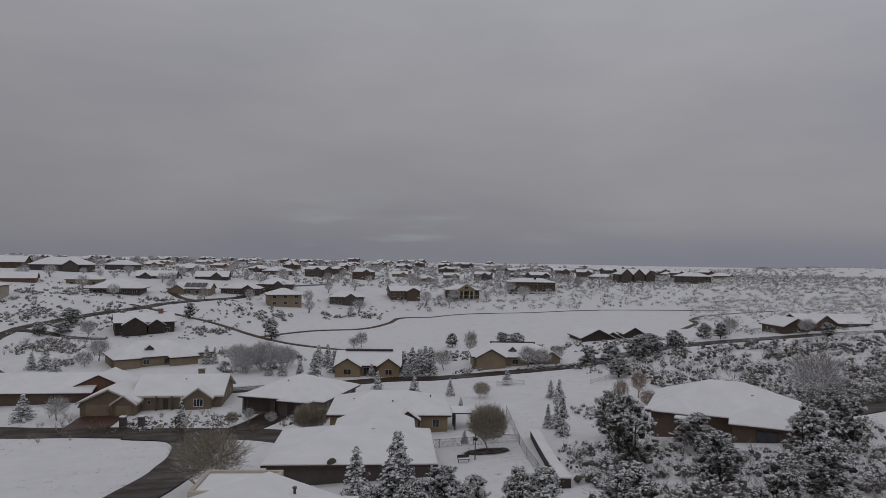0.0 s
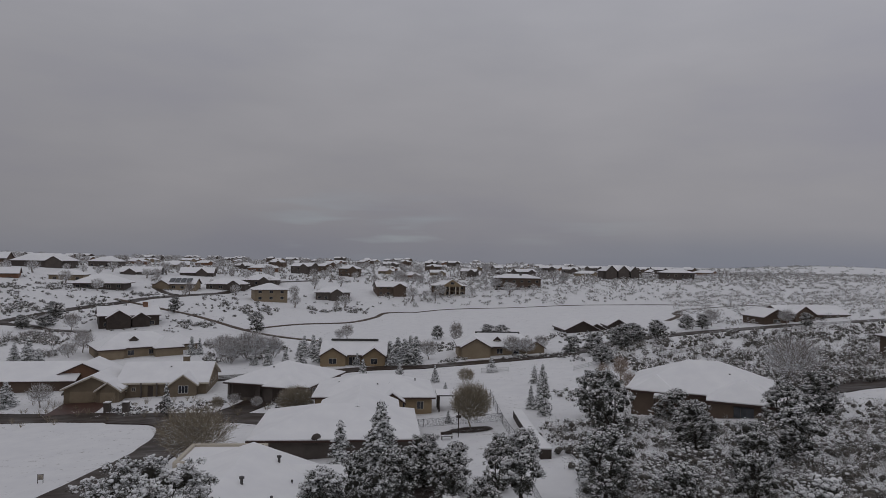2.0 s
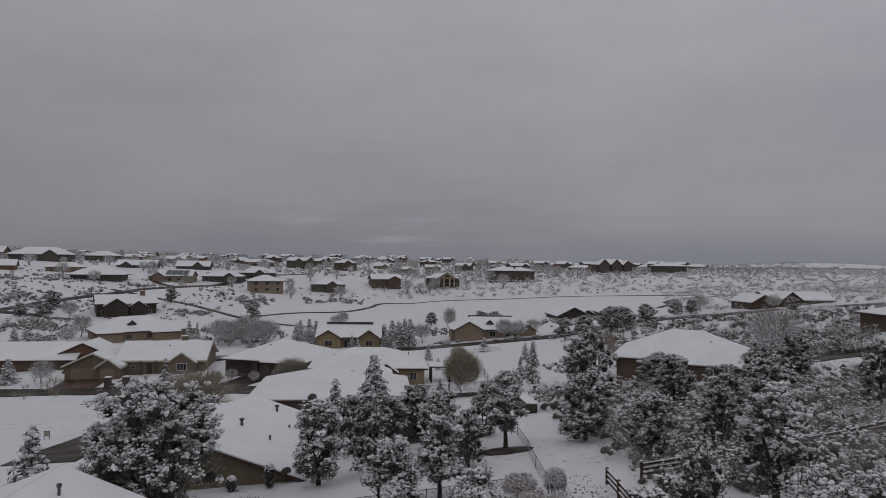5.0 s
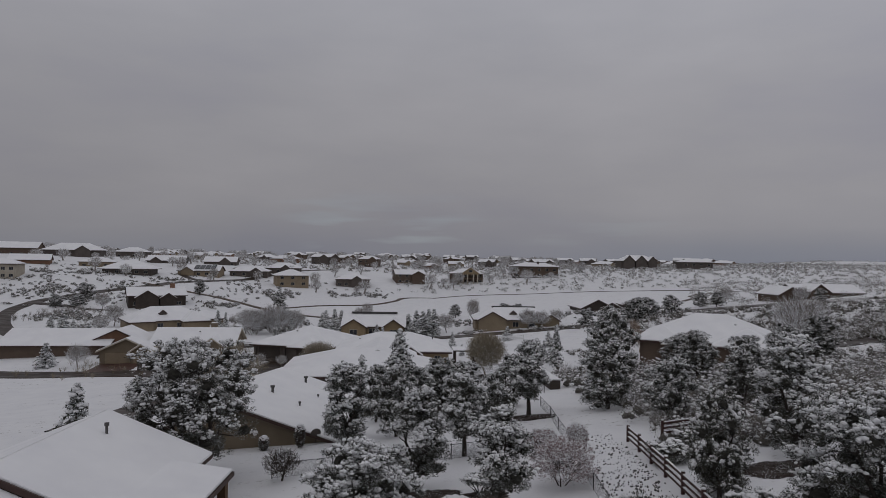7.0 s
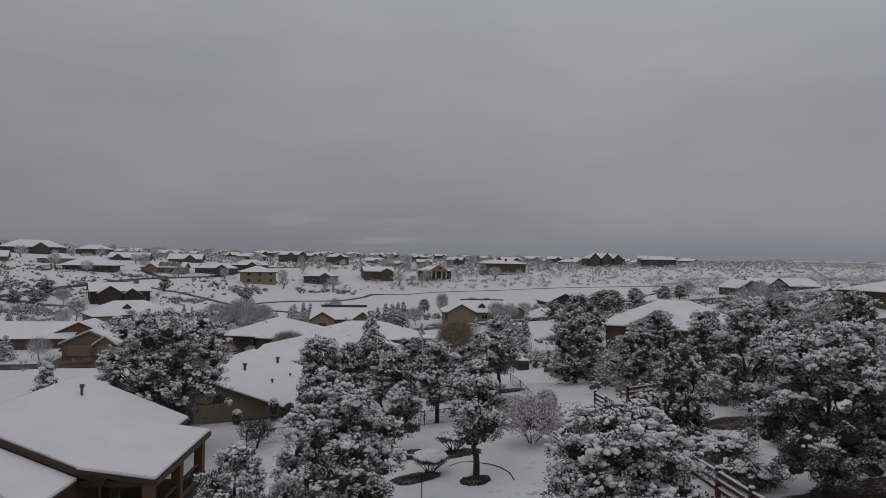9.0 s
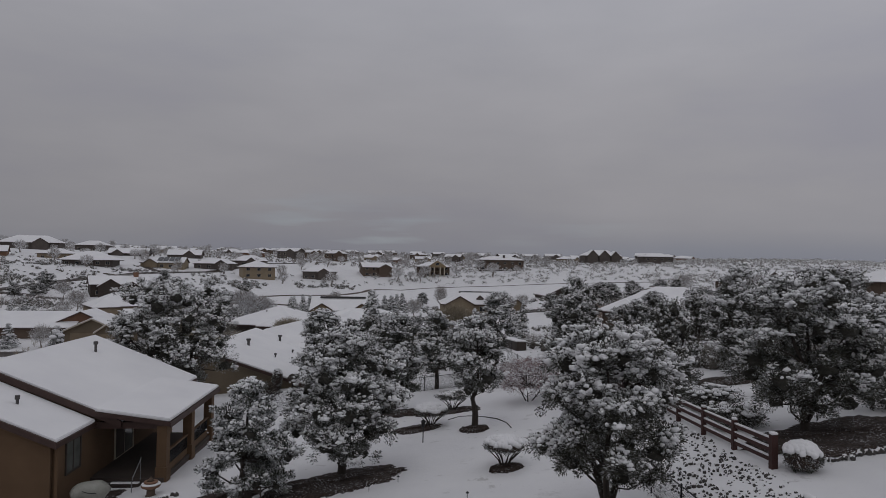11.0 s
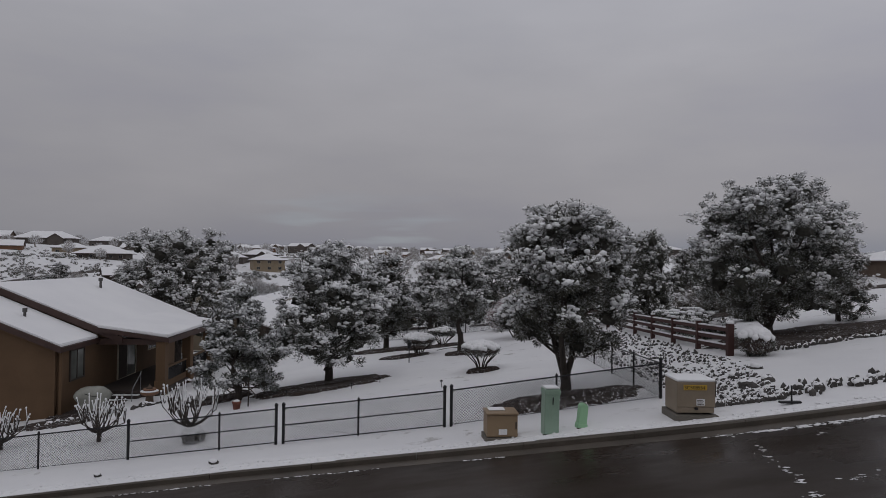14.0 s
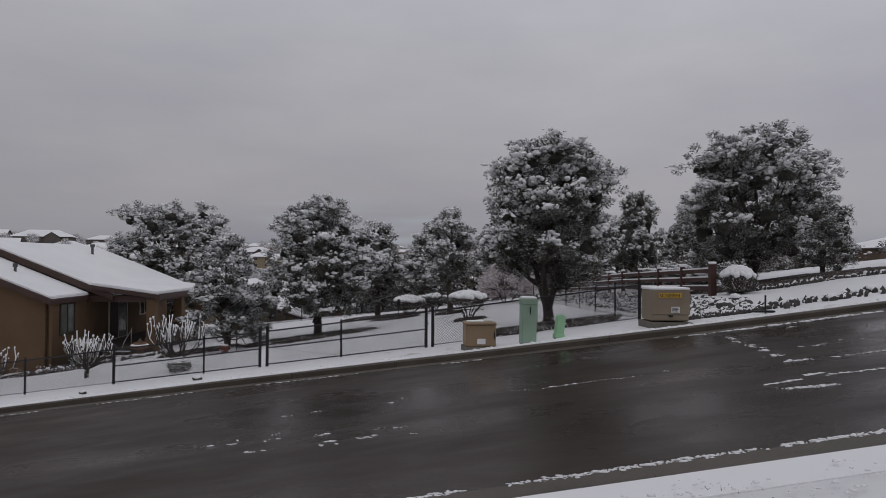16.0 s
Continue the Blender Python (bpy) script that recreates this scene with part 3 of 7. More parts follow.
            rings.append([bm.verts.new(p) for p in ((-a, y, lo), (a, y, lo), (a, y, hi), (-a, y, hi))])
    for p, q in ((0, 1), (1, 3), (3, 2), (2, 0)):
        for k in range(4):
            k2 = (k + 1) % 4
            bm.faces.new((rings[p][k], rings[p][k2], rings[q][k2], rings[q][k]))
    fr = part(name, bm, frame_mat, parent)
    for i in range(bars):
        c = -w / 2 + w * (i + 1) / (bars + 1)
        part("glazing_bar", box(c - 0.025, -0.045, 0, c + 0.025, -0.021, h), frame_mat, fr)
    fr.matrix_local = m
    part("pane", box(-w / 2, -0.02, 0, w / 2, 0.02, h), glass, fr)
    return fr


def on_wall(side, L, W, offset, z):
    """The pose of a window on a wall: side s, n, e or w of the plan."""
    a, b = L / 2, W / 2
    return {"s": pose(offset, -b, z), "n": pose(offset, b, z, 0, 0, 180), "e": pose(a, offset, z, 0, 0, 90), "w": pose(-a, offset, z, 0, 0, -90)}[side]


def garage_door(parent, m, w, h, mat):
    d = part("garage_door", box(-w / 2, -0.05, 0, w / 2, 0.04, h), mat, parent)
    d.matrix_local = m
    for i in range(4):
        p = part("panel", box(-w / 2 + 0.06, -0.075, h * i / 4 + 0.04, w / 2 - 0.06, -0.045, h * (i + 1) / 4 - 0.04), mat, d)
    return d


def chimney(parent, x, y, z0, z1, s=0.9, mat="darkwood"):
    bm = box(x - s / 2, y - s / 2, z0, x + s / 2, y + s / 2, z1, 0.03)
    add_box(bm, x - s / 2 - 0.08, y - s / 2 - 0.08, z1 - 0.02, x + s / 2 + 0.08, y + s / 2 + 0.08, z1 + 0.12)
    c = part("chimney", bm, mat, parent)
    part("snow", box(x - s / 2 - 0.04, y - s / 2 - 0.04, z1 + 0.124, x + s / 2 + 0.04, y + s / 2 + 0.04, z1 + 0.24, 0.04), "snow", c)


def vent_pipe(parent, x, y, z, h=0.5, r=0.07):
    bm = tube([(x, y, z - 0.3), (x, y, z + h)], r, 8)
    cap = tube([(x, y, z + h - 0.12), (x, y, z + h + 0.05)], r * 1.7, 8)
    me = bpy.data.meshes.new("tmp")
    cap.to_mesh(me)
    bm.from_mesh(me)
    cap.free()
    bpy.data.meshes.remove(me)
    part("vent_pipe", bm, "pipe", parent, "dark metal roof vent pipe")


def dish(parent, x, y, z, r=0.42, rot=0):
    bm = bmesh.new()
    rings = []
    for k in range(5):
        q = r * k / 4
        rings.append([bm.verts.new((q * math.cos(t), 0.22 * (k / 4) ** 2 - 0.1, q * math.sin(t))) for t in [2 * math.pi * i / 14 for i in range(14)]] if k else [bm.verts.new((0, -0.1, 0))])
    for k in range(4):
        for i in range(14):
            j = (i + 1) % 14
            if k == 0:
                bm.faces.new((rings[0][0], rings[1][i], rings[1][j]))
            else:
                bm.faces.new((rings[k][i], rings[k][j], rings[k + 1][j], rings[k + 1][i]))
    d = part("satellite_dish", bm, "grey", parent, "grey satellite dish", smooth=True)
    d.matrix_local = pose(x, y, z, 15, 0, rot)
    part("mast", tube([(0, -0.1, 0), (0, -0.15, -0.3), (0.0, -0.1, -0.75)], 0.035, 6), "iron", d)


def house(label, x, y, L, W, rot, height=3.0, rise=2.0, kind="hip", mat="tan", trim="fascia", over=0.6, floor=None, group="", name="house", windows=(), wings=(), storeys=1):
    """A house whose long side faces -y before it is turned by rot. wings: (dx, dy, L, W, rot, rise, height drop, hip or gable)."""
    c, s = math.cos(radians(rot)), math.sin(radians(rot))
    corners = [(x + c * i * L / 2 - s * j * W / 2, y + s * i * L / 2 + c * j * W / 2) for i in (-1, 1) for j in (-1, 1)]
    lows = [ground_z(*q) for q in corners]
    z = max(lows[0], lows[2]) if floor is None else floor
    base = min(lows) - z - 0.5
    h = empty(name, x, y, z, rot, label, "house", group)
    walls(h, L, W, base, height, height + rise, kind, mat)
    roof(h, L, W, height, height + rise, kind, over=over, trim=trim)
    for dx, dy, l, w, r, up, drop, *shape in wings:
        form = shape[0] if shape else "gable"
        m = pose(dx, dy, 0, 0, 0, r)
        walls(h, l, w, base, height - drop, height - drop + up, form, mat, m)
        roof(h, l, w, height - drop, height - drop + up, form, m, over=0.45, trim=trim)
    for side, off, zz, w, hh, bars, glass in windows:
        window(h, on_wall(side, L, W, off, zz), w, hh, "trim", bars, glass)
    return h

def distant_hill():
    """A wooded hill on the eastern skyline, its haze put into the colour."""
    verts, faces = [], []
    n, m = 40, 8
    for j in range(m + 1):
        for i in range(n + 1):
            u, w = i / n, j / m
            shape = math.sin(math.pi * u) ** 0.8 * (0.55 + 0.45 * math.exp(-((u - 0.36) / 0.16) ** 2)) * math.sin(math.pi * w)
            z = -32 + 39 * shape + 3.0 * noise.noise((u * 9, w * 5, 0.0)) * shape
            verts.append((1180 + 330 * u, 2400 + 220 * w, z))
    for j in range(m):
        for i in range(n):
            a = j * (n + 1) + i
            faces.append((a, a + 1, a + n + 2, a + n + 1))
    tagged(mesh_object("backdrop", verts, faces, "far_hill", smooth=True), "wooded hill on the far skyline, haze painted into its blue-grey", "hill", kind="structure")


distant_hill()


def std_windows(L, W, storeys=1, side="s", n=3, glass="glass"):
    out = []
    span = L if side in "sn" else W
    for k in range(storeys):
        for i in range(n):
            out.append((side, span * ((i + 0.5) / n - 0.5), 0.9 + 2.9 * k, 1.5, 1.25, 1, glass))
    return out


# the house beyond the garden fence: low gable behind the big oak
h2 = house("olive stucco house with a low snowy gable roof and roof vents", -17.8, 67.2, 17.5, 16.5, 90, height=2.55, rise=2.75, kind="gable", mat="olive", floor=-6.2, over=0.5, wings=((6.0, -7.4, 8.4, 5.2, 90, 1.5, 0.0),))
window(h2, on_wall("w", 17.5, 16.5, 1.0, 0.7), 1.3, 1.0)
window(h2, on_wall("w", 17.5, 16.5, 6.0, 0.9), 0.8, 0.8)
vent_pipe(h2, -1.7, -1.6, 4.68, 0.95, 0.13)
vent_pipe(h2, 6.0, -3.2, 4.15, 0.95, 0.13)
vent_pipe(h2, -3.0, -4.4, 3.75, 0.7, 0.07)
vent_pipe(h2, 2.0, -5.2, 3.5, 0.6, 0.06)
dish(h2, -9.15, -7.0, 3.2, 0.45, -60)

flat_wing = empty("flat_roofed_garage", -21.8, 79.6, -8.3, 2, "tan flat-roofed garage with a parapet, filled with snow", "garage")
bm = box(-4, -3.2, -1.5, 4, 3.2, 5.2)
part("wall", bm, "tan", flat_wing)
bm = bmesh.new()
for q in ((-4.15, -3.35, 4.15, -2.95), (-4.15, 2.95, 4.15, 3.35), (-4.15, -2.95, -3.75, 2.95), (3.75, -2.95, 4.15, 2.95)):
    add_box(bm, q[0], q[1], 5.0, q[2], q[3], 5.65, 0.04)
part("parapet", bm, "trim", flat_wing)
part("snow", box(-3.74, -2.94, 5.2, 3.74, 2.94, 5.4, 0.04), "snow", flat_wing)

h2b = house("long house with snowy hipped roof and a rear gable", -11.5, 97, 20, 15, 3, height=2.7, rise=2.4, kind="hip", mat="grey", floor=-6.6, wings=((2.5, 6.5, 14, 11, 90, 2.3, 0.0),))
dish(h2b, -2.2, -8.0, 2.9, 0.6, 20)
for i, (a, b) in enumerate(((-2.5, -3.0), (-1.6, -2.8), (-3.6, 1.0), (4.5, -1.5), (1.5, -3.4), (0.6, 0.8), (6.2, -2.2), (3.0, 3.5))):
    vent_pipe(h2b, a, b, 3.75 + 0.2 * (i % 2), 0.3, 0.09)

h4 = house("ochre stucco house with a long snowy roof and a pergola", -8.2, 123, 19, 13.5, 2, height=2.9, rise=2.3, kind="hip", mat="yellow", floor=-7.3, windows=(("s", 7.6, 0.9, 1.0, 1.2, 1, "glass"), ("s", 4.6, 0.9, 0.9, 1.1, 1, "glass")), wings=((3.0, -6.5, 4.0, 3.4, 90, 1.2, 0.4),))
for a, b in ((-3, -2.5), (0.5, -3.5), (2.5, -3.0), (5.5, -2.8), (-6, -2), (7, 1)):
    vent_pipe(h4, a, b, 4.1, 0.3, 0.08)
pergola = empty("pergola", 4.3, 119.5, ground_z(4.3, 119.5), 2, "dark wooden pergola beside an ochre house", "pergola")
for a in (-1.6, 1.6):
    for b in (-2.2, 0.2, 2.4):
        part("post", box(a - 0.1, b - 0.1, -0.3, a + 0.1, b + 0.1, 2.6), "darkwood", pergola)
for k in range(6):
    part("beam", box(-2.0, -2.3 + k * 0.95, 2.6, 2.0, -2.18 + k * 0.95, 2.78), "darkwood", pergola)
part("snow", box(-2.0, -2.3, 2.785, 2.0, 2.6, 2.84), "snow", pergola)

h3 = house("grey-brown house with a broad snowy hipped roof and open garage", -27.4, 144.8, 16.7, 16.8, -16, height=2.9, rise=3.0, kind="hip", mat="grey", floor=-9.3, over=0.8, wings=((3.4, -6.2, 8.0, 6.0, 90, 1.5, 0.1, "hip"),))
garage_door(h3, on_wall("s", 16.7, 16.8, -4.9, 0.05), 4.8, 2.3, "darkwood")
garage_door(h3, pose(3.4, -10.2, 0.05), 2.6, 2.3, "darkwood")
part("gate_post", box(-1.6, -8.9, -0.6, -1.2, -8.5, 2.7), "grey", h3)
part("gate_post", box(-8.2, -8.9, -0.6, -7.8, -8.5, 2.7), "grey", h3)
for k in range(4):
    window(h3, on_wall("e", 16.7, 16.8, -5.4 + 3.4 * k, 0.9), 1.3, 1.2)
vent_pipe(h3, -1.5, -3.0, 4.9, 0.35, 0.1)
vent_pipe(h3, 2.5, 2.0, 5.0, 0.35, 0.08)

h1 = house("olive-tan house with cream trim, snowy gable roof and window rows", -53.0, 150.5, 17, 12.5, 6, height=2.9, rise=2.9, kind="gable", mat="olive", trim="trim", floor=-10.6,
           windows=(("e", -3.5, 1.6, 0.9, 0.7, 0, "glass"), ("e", -1.2, 1.6, 0.9, 0.7, 0, "glass"), ("e", 1.2, 1.6, 0.9, 0.7, 0, "glass"), ("e", 3.6, 1.6, 0.9, 0.7, 0, "glass")),
           wings=((4.3, -4.5, 6.5, 5.0, 90, 1.8, 0.2),))
window(h1, pose(4.3, -7.78, 0.9), 1.8, 1.4, "white", 2)
chimney(h1, 2.5, 2.8, 3.5, 6.6, 1.2, "olive")
part("porch_post", box(-1.2, -6.9, -0.3, -0.9, -6.6, 2.8), "grey", h1)
part("porch_post", box(-4.2, -6.9, -0.3, -3.9, -6.6, 2.8), "grey", h1)
part("door", box(-2.9, -6.31, 0, -1.9, -6.2, 2.1), "darkwood", h1)
window(h1, on_wall("s", 17, 12.5, -5.6, 1.1), 0.6, 0.6)
window(h1, on_wall("s", 17, 12.5, -7.2, 1.1), 0.6, 0.6)
vent_pipe(h1, 0.5, -1.8, 5.0, 0.35, 0.09)
h1g = house("olive-tan double garage with cream trimmed snowy gables", -65.0, 145.8, 11, 10.5, 96, height=2.8, rise=2.4, kind="gable", mat="olive", trim="trim", floor=-11.2, wings=((-3.8, -3.1, 5, 4.2, 0, 1.5, 0.2),), name="garage")
garage_door(h1g, on_wall("w", 11, 10.5, 1.7, 0.05), 4.9, 2.2, "tan")
garage_door(h1g, pose(-6.33, -3.1, 0.05, 0, 0, -90), 2.8, 2.1, "tan")
h0 = house("brown house with a long snowy roof and russet gable", -86.0, 157.5, 23, 14, 6, height=2.6, rise=2.8, kind="gable", mat="umber", floor=-11.6)
house("russet-gabled house end with snowy roof", -73.5, 158.5, 9, 12, 96, height=2.8, rise=2.8, kind="gable", mat="rust", floor=-11.4)

h5 = house("ochre house with two gabled porches and a snowy roof", -16.8, 181, 16, 10, 1, height=2.9, rise=2.7, kind="gable", mat="yellow", floor=-9.3,
           windows=(("s", 0.2, 0.2, 2.6, 2.0, 2, "glass"),), wings=((-5.0, -4.3, 5.5, 6.2, 90, 1.9, 0.1), (5.3, -4.3, 5.0, 5.4, 90, 1.9, 0.1)))
window(h5, pose(-5.0, -7.08, 0.8), 1.8, 1.3)
window(h5, pose(5.3, -6.83, 0.8), 1.6, 1.3)
mesh_object("ridge_band", *roof_mesh(12, 0.9, 5.75, 5.95, "gable", 0.1, 0.2, 0.3), "shingle", h5, label="dark bare band of roof along the ridge")
h6 = house("tan house with dormers, gables and a snowy roof", 21.5, 188, 22, 12, 0, height=2.9, rise=2.9, kind="hip", mat="tan", floor=-7.6,
           windows=std_windows(22, 12, 1, "s", 5), wings=((-6.5, -5.0, 7, 7.5, 90, 2.1, 0.0), (9.5, -4.0, 6, 4.5, 90, 1.5, 0.1)))
mesh_object("ridge_band", *roof_mesh(12, 0.9, 5.55, 5.75, "gable", 0.1, 0.2, 0.35), "shingle", h6, label="dark bare band of roof along the ridge")
for a in (-0.5, 3.5):
    m = pose(a, -3.2, 3.4, 0, 0, 90)
    walls(h6, 2.4, 1.8, 0, 0.9, 1.7, "gable", "grey", m)
    roof(h6, 2.4, 1.8, 0.9, 1.7, "gable", m, over=0.2)
    window(h6, pose(a, -4.43, 3.55), 0.9, 0.6, "trim", 1)

hr = house("brown stucco house with a wide snowy roof and satellite dish", 42.6, 106.4, 19.5, 15, -26, height=3.0, rise=3.3, kind="hip", mat="umber", floor=-3.0, over=0.8,
           windows=(("s", 6.5, 0.8, 1.6, 1.3, 1, "glass"), ("s", -5.5, 0.9, 1.0, 1.0, 1, "glass"), ("w", 2.0, 0.9, 1.0, 1.1, 1, "glass")), wings=((5.2, -6.4, 9.5, 8.5, 90, 2.0, 0.2, "hip"), (-6.5, -4.6, 7.0, 5.5, 90, 1.6, 0.2, "hip")))
window(hr, pose(5.2, -11.2, 0.8), 2.4, 1.4, "darkwood", 2)
window(hr, pose(0.9, -9.0, 0.8, 0, 0, -90), 1.2, 1.2, "darkwood", 1)
for a, b in ((3.5, -3.0), (3.2, -2.0), (1.0, 1.0)):
    vent_pipe(hr, a, b, 4.75, 0.5, 0.1)
dish(hr, 5.5, -6.5, 4.4, 0.5, 30)
awning = part("awning", box(-6.4, -10.2, 2.35, -3.6, -8.3, 2.45), "trim", hr)
part("snow", box(-6.4, -10.2, 2.454, -3.6, -8.3, 2.56, 0.03), "snow", awning)
for a in (-6.3, -3.8):
    part("post", box(a, -10.1, -1.5, a + 0.12, -9.98, 2.35), "darkwood", hr)

house("brown house with a broad snowy hipped roof on a scrubby rise", 102, 129.5, 20, 13, 0, height=2.7, rise=2.1, kind="hip", mat="umber", floor=1.9, over=0.7, windows=std_windows(20, 13, 1, "s", 4))
house("dark brown gabled house below the valley road", 110.5, 212, 11, 8.5, 96, height=3.0, rise=2.3, kind="gable", mat="umber", floor=-1.0, windows=(("w", 0, 0.8, 2.2, 1.4, 2, "glass"),))
house("dark brown house with long snowy roofs", 126, 217, 23, 11, 6, height=3.0, rise=2.3, kind="gable", mat="umber", floor=-0.4, wings=((-6.0, -5.0, 7, 6.5, 90, 2.2, -0.4),), windows=std_windows(24, 11, 1, "s", 4))
house("dark brown chalet with a snowy gable and high deck", 53, 226, 14, 11, 94, height=3.2, rise=2.7, kind="gable", mat="darkwood", floor=-7.2, windows=(("w", 0, 0.8, 2.0, 1.5, 2, "glass"), ("w", -3, 0.8, 1.4, 1.3, 1, "glass")), wings=((-3, -5, 6, 8, 0, 2.0, 0.3),))
house("small dark outbuilding with a snowy gable", 66, 225, 7, 6.5, 90, height=2.9, rise=1.9, kind="gable", mat="darkwood", floor=-5.6)
hm = house("tan house with dormers and a snowy hipped roof", -78.5, 194, 21, 13, 35, height=3.0, rise=3.2, kind="hip", mat="tan", floor=-9.8, windows=std_windows(21, 13, 1, "s", 4), wings=((6.5, -5.5, 8, 7, 90, 2.4, 0.2, "hip"), (-7.5, -4.0, 7, 6, 90, 1.9, 0.1, "hip"), (11.5, 1.5, 9, 7.5, 0, 2.0, 0.5, "hip")))
garage_door(hm, on_wall("s", 21, 13, -6.0, 0.05), 4.8, 2.2, "tan")
m = pose(-1.5, -3.2, 3.9, 0, 0, 90)
walls(hm, 2.4, 1.9, 0, 0.9, 1.7, "gable", "grey", m)
roof(hm, 2.4, 1.9, 0.9, 1.7, "gable", m, over=0.2)
hc = house("dark brown hillside house with stone chimney and steep gables", -103, 246, 19, 13, 28, height=4.4, rise=2.6, kind="gable", mat="darkwood", floor=-7.6, windows=std_windows(19, 13, 1, "s", 4), wings=((-3.5, -5.0, 8, 7.5, 90, 2.4, 0.6), (3.5, -4.5, 7, 5.5, 90, 1.8, 1.0)))
chimney(hc, 5.5, -0.5, 4.0, 8.4, 1.6, "rust")
house("grey-brown bungalow with low snowy hipped roof on the rise", -145, 317, 21, 16, 12, height=3.4, rise=3.3, kind="hip", mat="grey", floor=1.7, over=1.6, windows=std_windows(21, 15, 1, "s", 5))
house("tan two-storey house with a covered balcony", -70, 322, 15, 13, 20, height=5.6, rise=2.4, kind="hip", mat="tan", floor=-3.0, windows=std_windows(15, 13, 2, "s", 3), over=0.9)
house("grey house with broken snowy roofs and a deck", -43, 346, 17, 12, 8, height=4.2, rise=2.6, kind="hip", mat="grey", floor=-3.8, windows=std_windows(17, 12, 1, "s", 5), wings=((2, -4, 6, 6, 90, 1.9, 0.4),))
h7 = house("dark two-storey house with open balconies", -14.5, 365, 16, 11, 14, height=5.2, rise=2.3, kind="gable", mat="umber", floor=-2.4, windows=std_windows(16, 11, 2, "s", 4), wings=((4, -3, 8, 7, 90, 1.8, 0.2),))
bal = house("ochre two-storey house with a tall columned portico", 17.5, 371, 18, 13, 0, height=5.6, rise=2.4, kind="hip", mat="umber", floor=-2.0, windows=std_windows(18, 13, 2, "s", 5))
m = pose(2, -7.5, 0, 0, 0, 90)
gable = walls(bal, 5, 9, 5.2, 6.0, 9.0, "gable", "yellow", m)
roof(bal, 5, 9, 6.0, 9.0, "gable", m, over=0.4, trim="trim")
for a in (-2, 0.4, 3.6, 6):
    part("column", box(a - 0.3, -9.9, -1.5, a + 0.3, -9.4, 5.6), "trim", bal)
part("balcony", box(-8.5, -9.6, 2.6, 8.8, -6.5, 2.85), "tan", bal)
window(bal, pose(2, -10.02, 6.4), 2.0, 1.2, "trim", 2)
flat = house("dark brown two-storey house with a long low snowy roof", 58, 385, 26, 14, -2, height=6.4, rise=1.9, kind="hip", mat="umber", floor=1.6, windows=std_windows(26, 14, 2, "s", 6), over=0.9)
chimney(flat, 2.0, -2.5, 7.0, 9.0, 1.2, "darkwood")
terrace = empty("terrace_wall", 58, 374, ground_z(58, 374), 0, "dark stone terrace wall below a house, capped with snow", "retaining wall")
part("wall", box(-14, -1, -2.0, 16, 0, 0.4), "darkwood", terrace)
part("snow", box(-14, -1.05, 0.404, 16, 0.05, 0.55, 0.03), "snow", terrace)
house("large grey-brown manor with several steep snowy gables", 134, 436, 24, 13, 0, height=5.0, rise=3.4, kind="hip", mat="grey", floor=7.2, windows=std_windows(24, 13, 1, "s", 5), wings=((-7, -5, 7, 7, 90, 3.4, 0), (1, -5, 7, 7, 90, 3.4, 0), (8.5, -5, 6, 5.5, 90, 2.8, 0)))
house("grey-brown bungalow with low snowy hipped roof on a ridge", 167, 421, 19, 12, -3, height=3.4, rise=2.0, kind="hip", mat="grey", floor=8.6, windows=std_windows(19, 12, 1, "s", 4), over=0.9)
house("pale two-storey house with arched windows", -180, 279, 12, 10, 12, height=6.4, rise=2.0, kind="hip", mat="pale", floor=0.4, windows=std_windows(12, 10, 2, "s", 4))
house("large grey house with layered snowy hipped roofs on the hill", -212, 392, 30, 15, 15, height=5.8, rise=3.6, kind="hip", mat="grey", floor=7.8, windows=std_windows(30, 15, 1, "s", 6), over=1.0, wings=((6, -6, 8, 8, 90, 2.6, 0.4),))
house("large grey house beside another on the hill", -248, 398, 22, 14, 15, height=5.0, rise=3.4, kind="gable", mat="umber", floor=9.2, windows=std_windows(22, 14, 1, "s", 4))
house("grey hillside house with a snowy hipped roof", -196, 432, 18, 12, 5, height=4.0, rise=2.6, kind="hip", mat="grey", floor=9.0, windows=std_windows(18, 12, 1, "s", 4))
house("russet house with a snowy gable", -197, 325, 17, 12, 25, height=4.0, rise=2.6, kind="gable", mat="rust", floor=4.0, windows=std_windows(17, 12, 1, "s", 3))
house("tan house with a snowy hipped roof", -171, 338, 15, 11, 12, height=3.4, rise=2.2, kind="hip", mat="tan", floor=4.0, windows=std_windows(15, 11, 1, "s", 3))
house("grey house with a snowy gable and porch", -152, 378, 20, 11, 10, height=3.6, rise=2.6, kind="gable", mat="grey", floor=4.6, windows=std_windows(20, 11, 1, "s", 4), wings=((-5, -4, 6, 6, 90, 2.0, 0.2),))
house("grey house with steep snowy gables", -126, 392, 18, 11, 8, height=3.4, rise=2.8, kind="gable", mat="grey", floor=4.4, windows=std_windows(18, 11, 1, "s", 4), wings=((3, -4, 6, 6, 90, 2.4, 0.0),))
solar = house("tan house with a long snowy roof and dark solar panels", -118.5, 337, 20, 11, 4, height=3.2, rise=2.4, kind="gable", mat="tan", floor=0.6, windows=std_windows(20, 11, 1, "s", 5), wings=((-5.0, -4.5, 6, 6, 90, 1.9, 0.2),))
for k in range(4):
    panel = part("solar_panel", box(-1.15, -2.2, 0.0, 1.15, 2.2, 0.06), "glass", solar)
    panel.matrix_local = pose(-1.2 + 2.7 * k, -3.0, 4.95, 23.5, 0, 0)
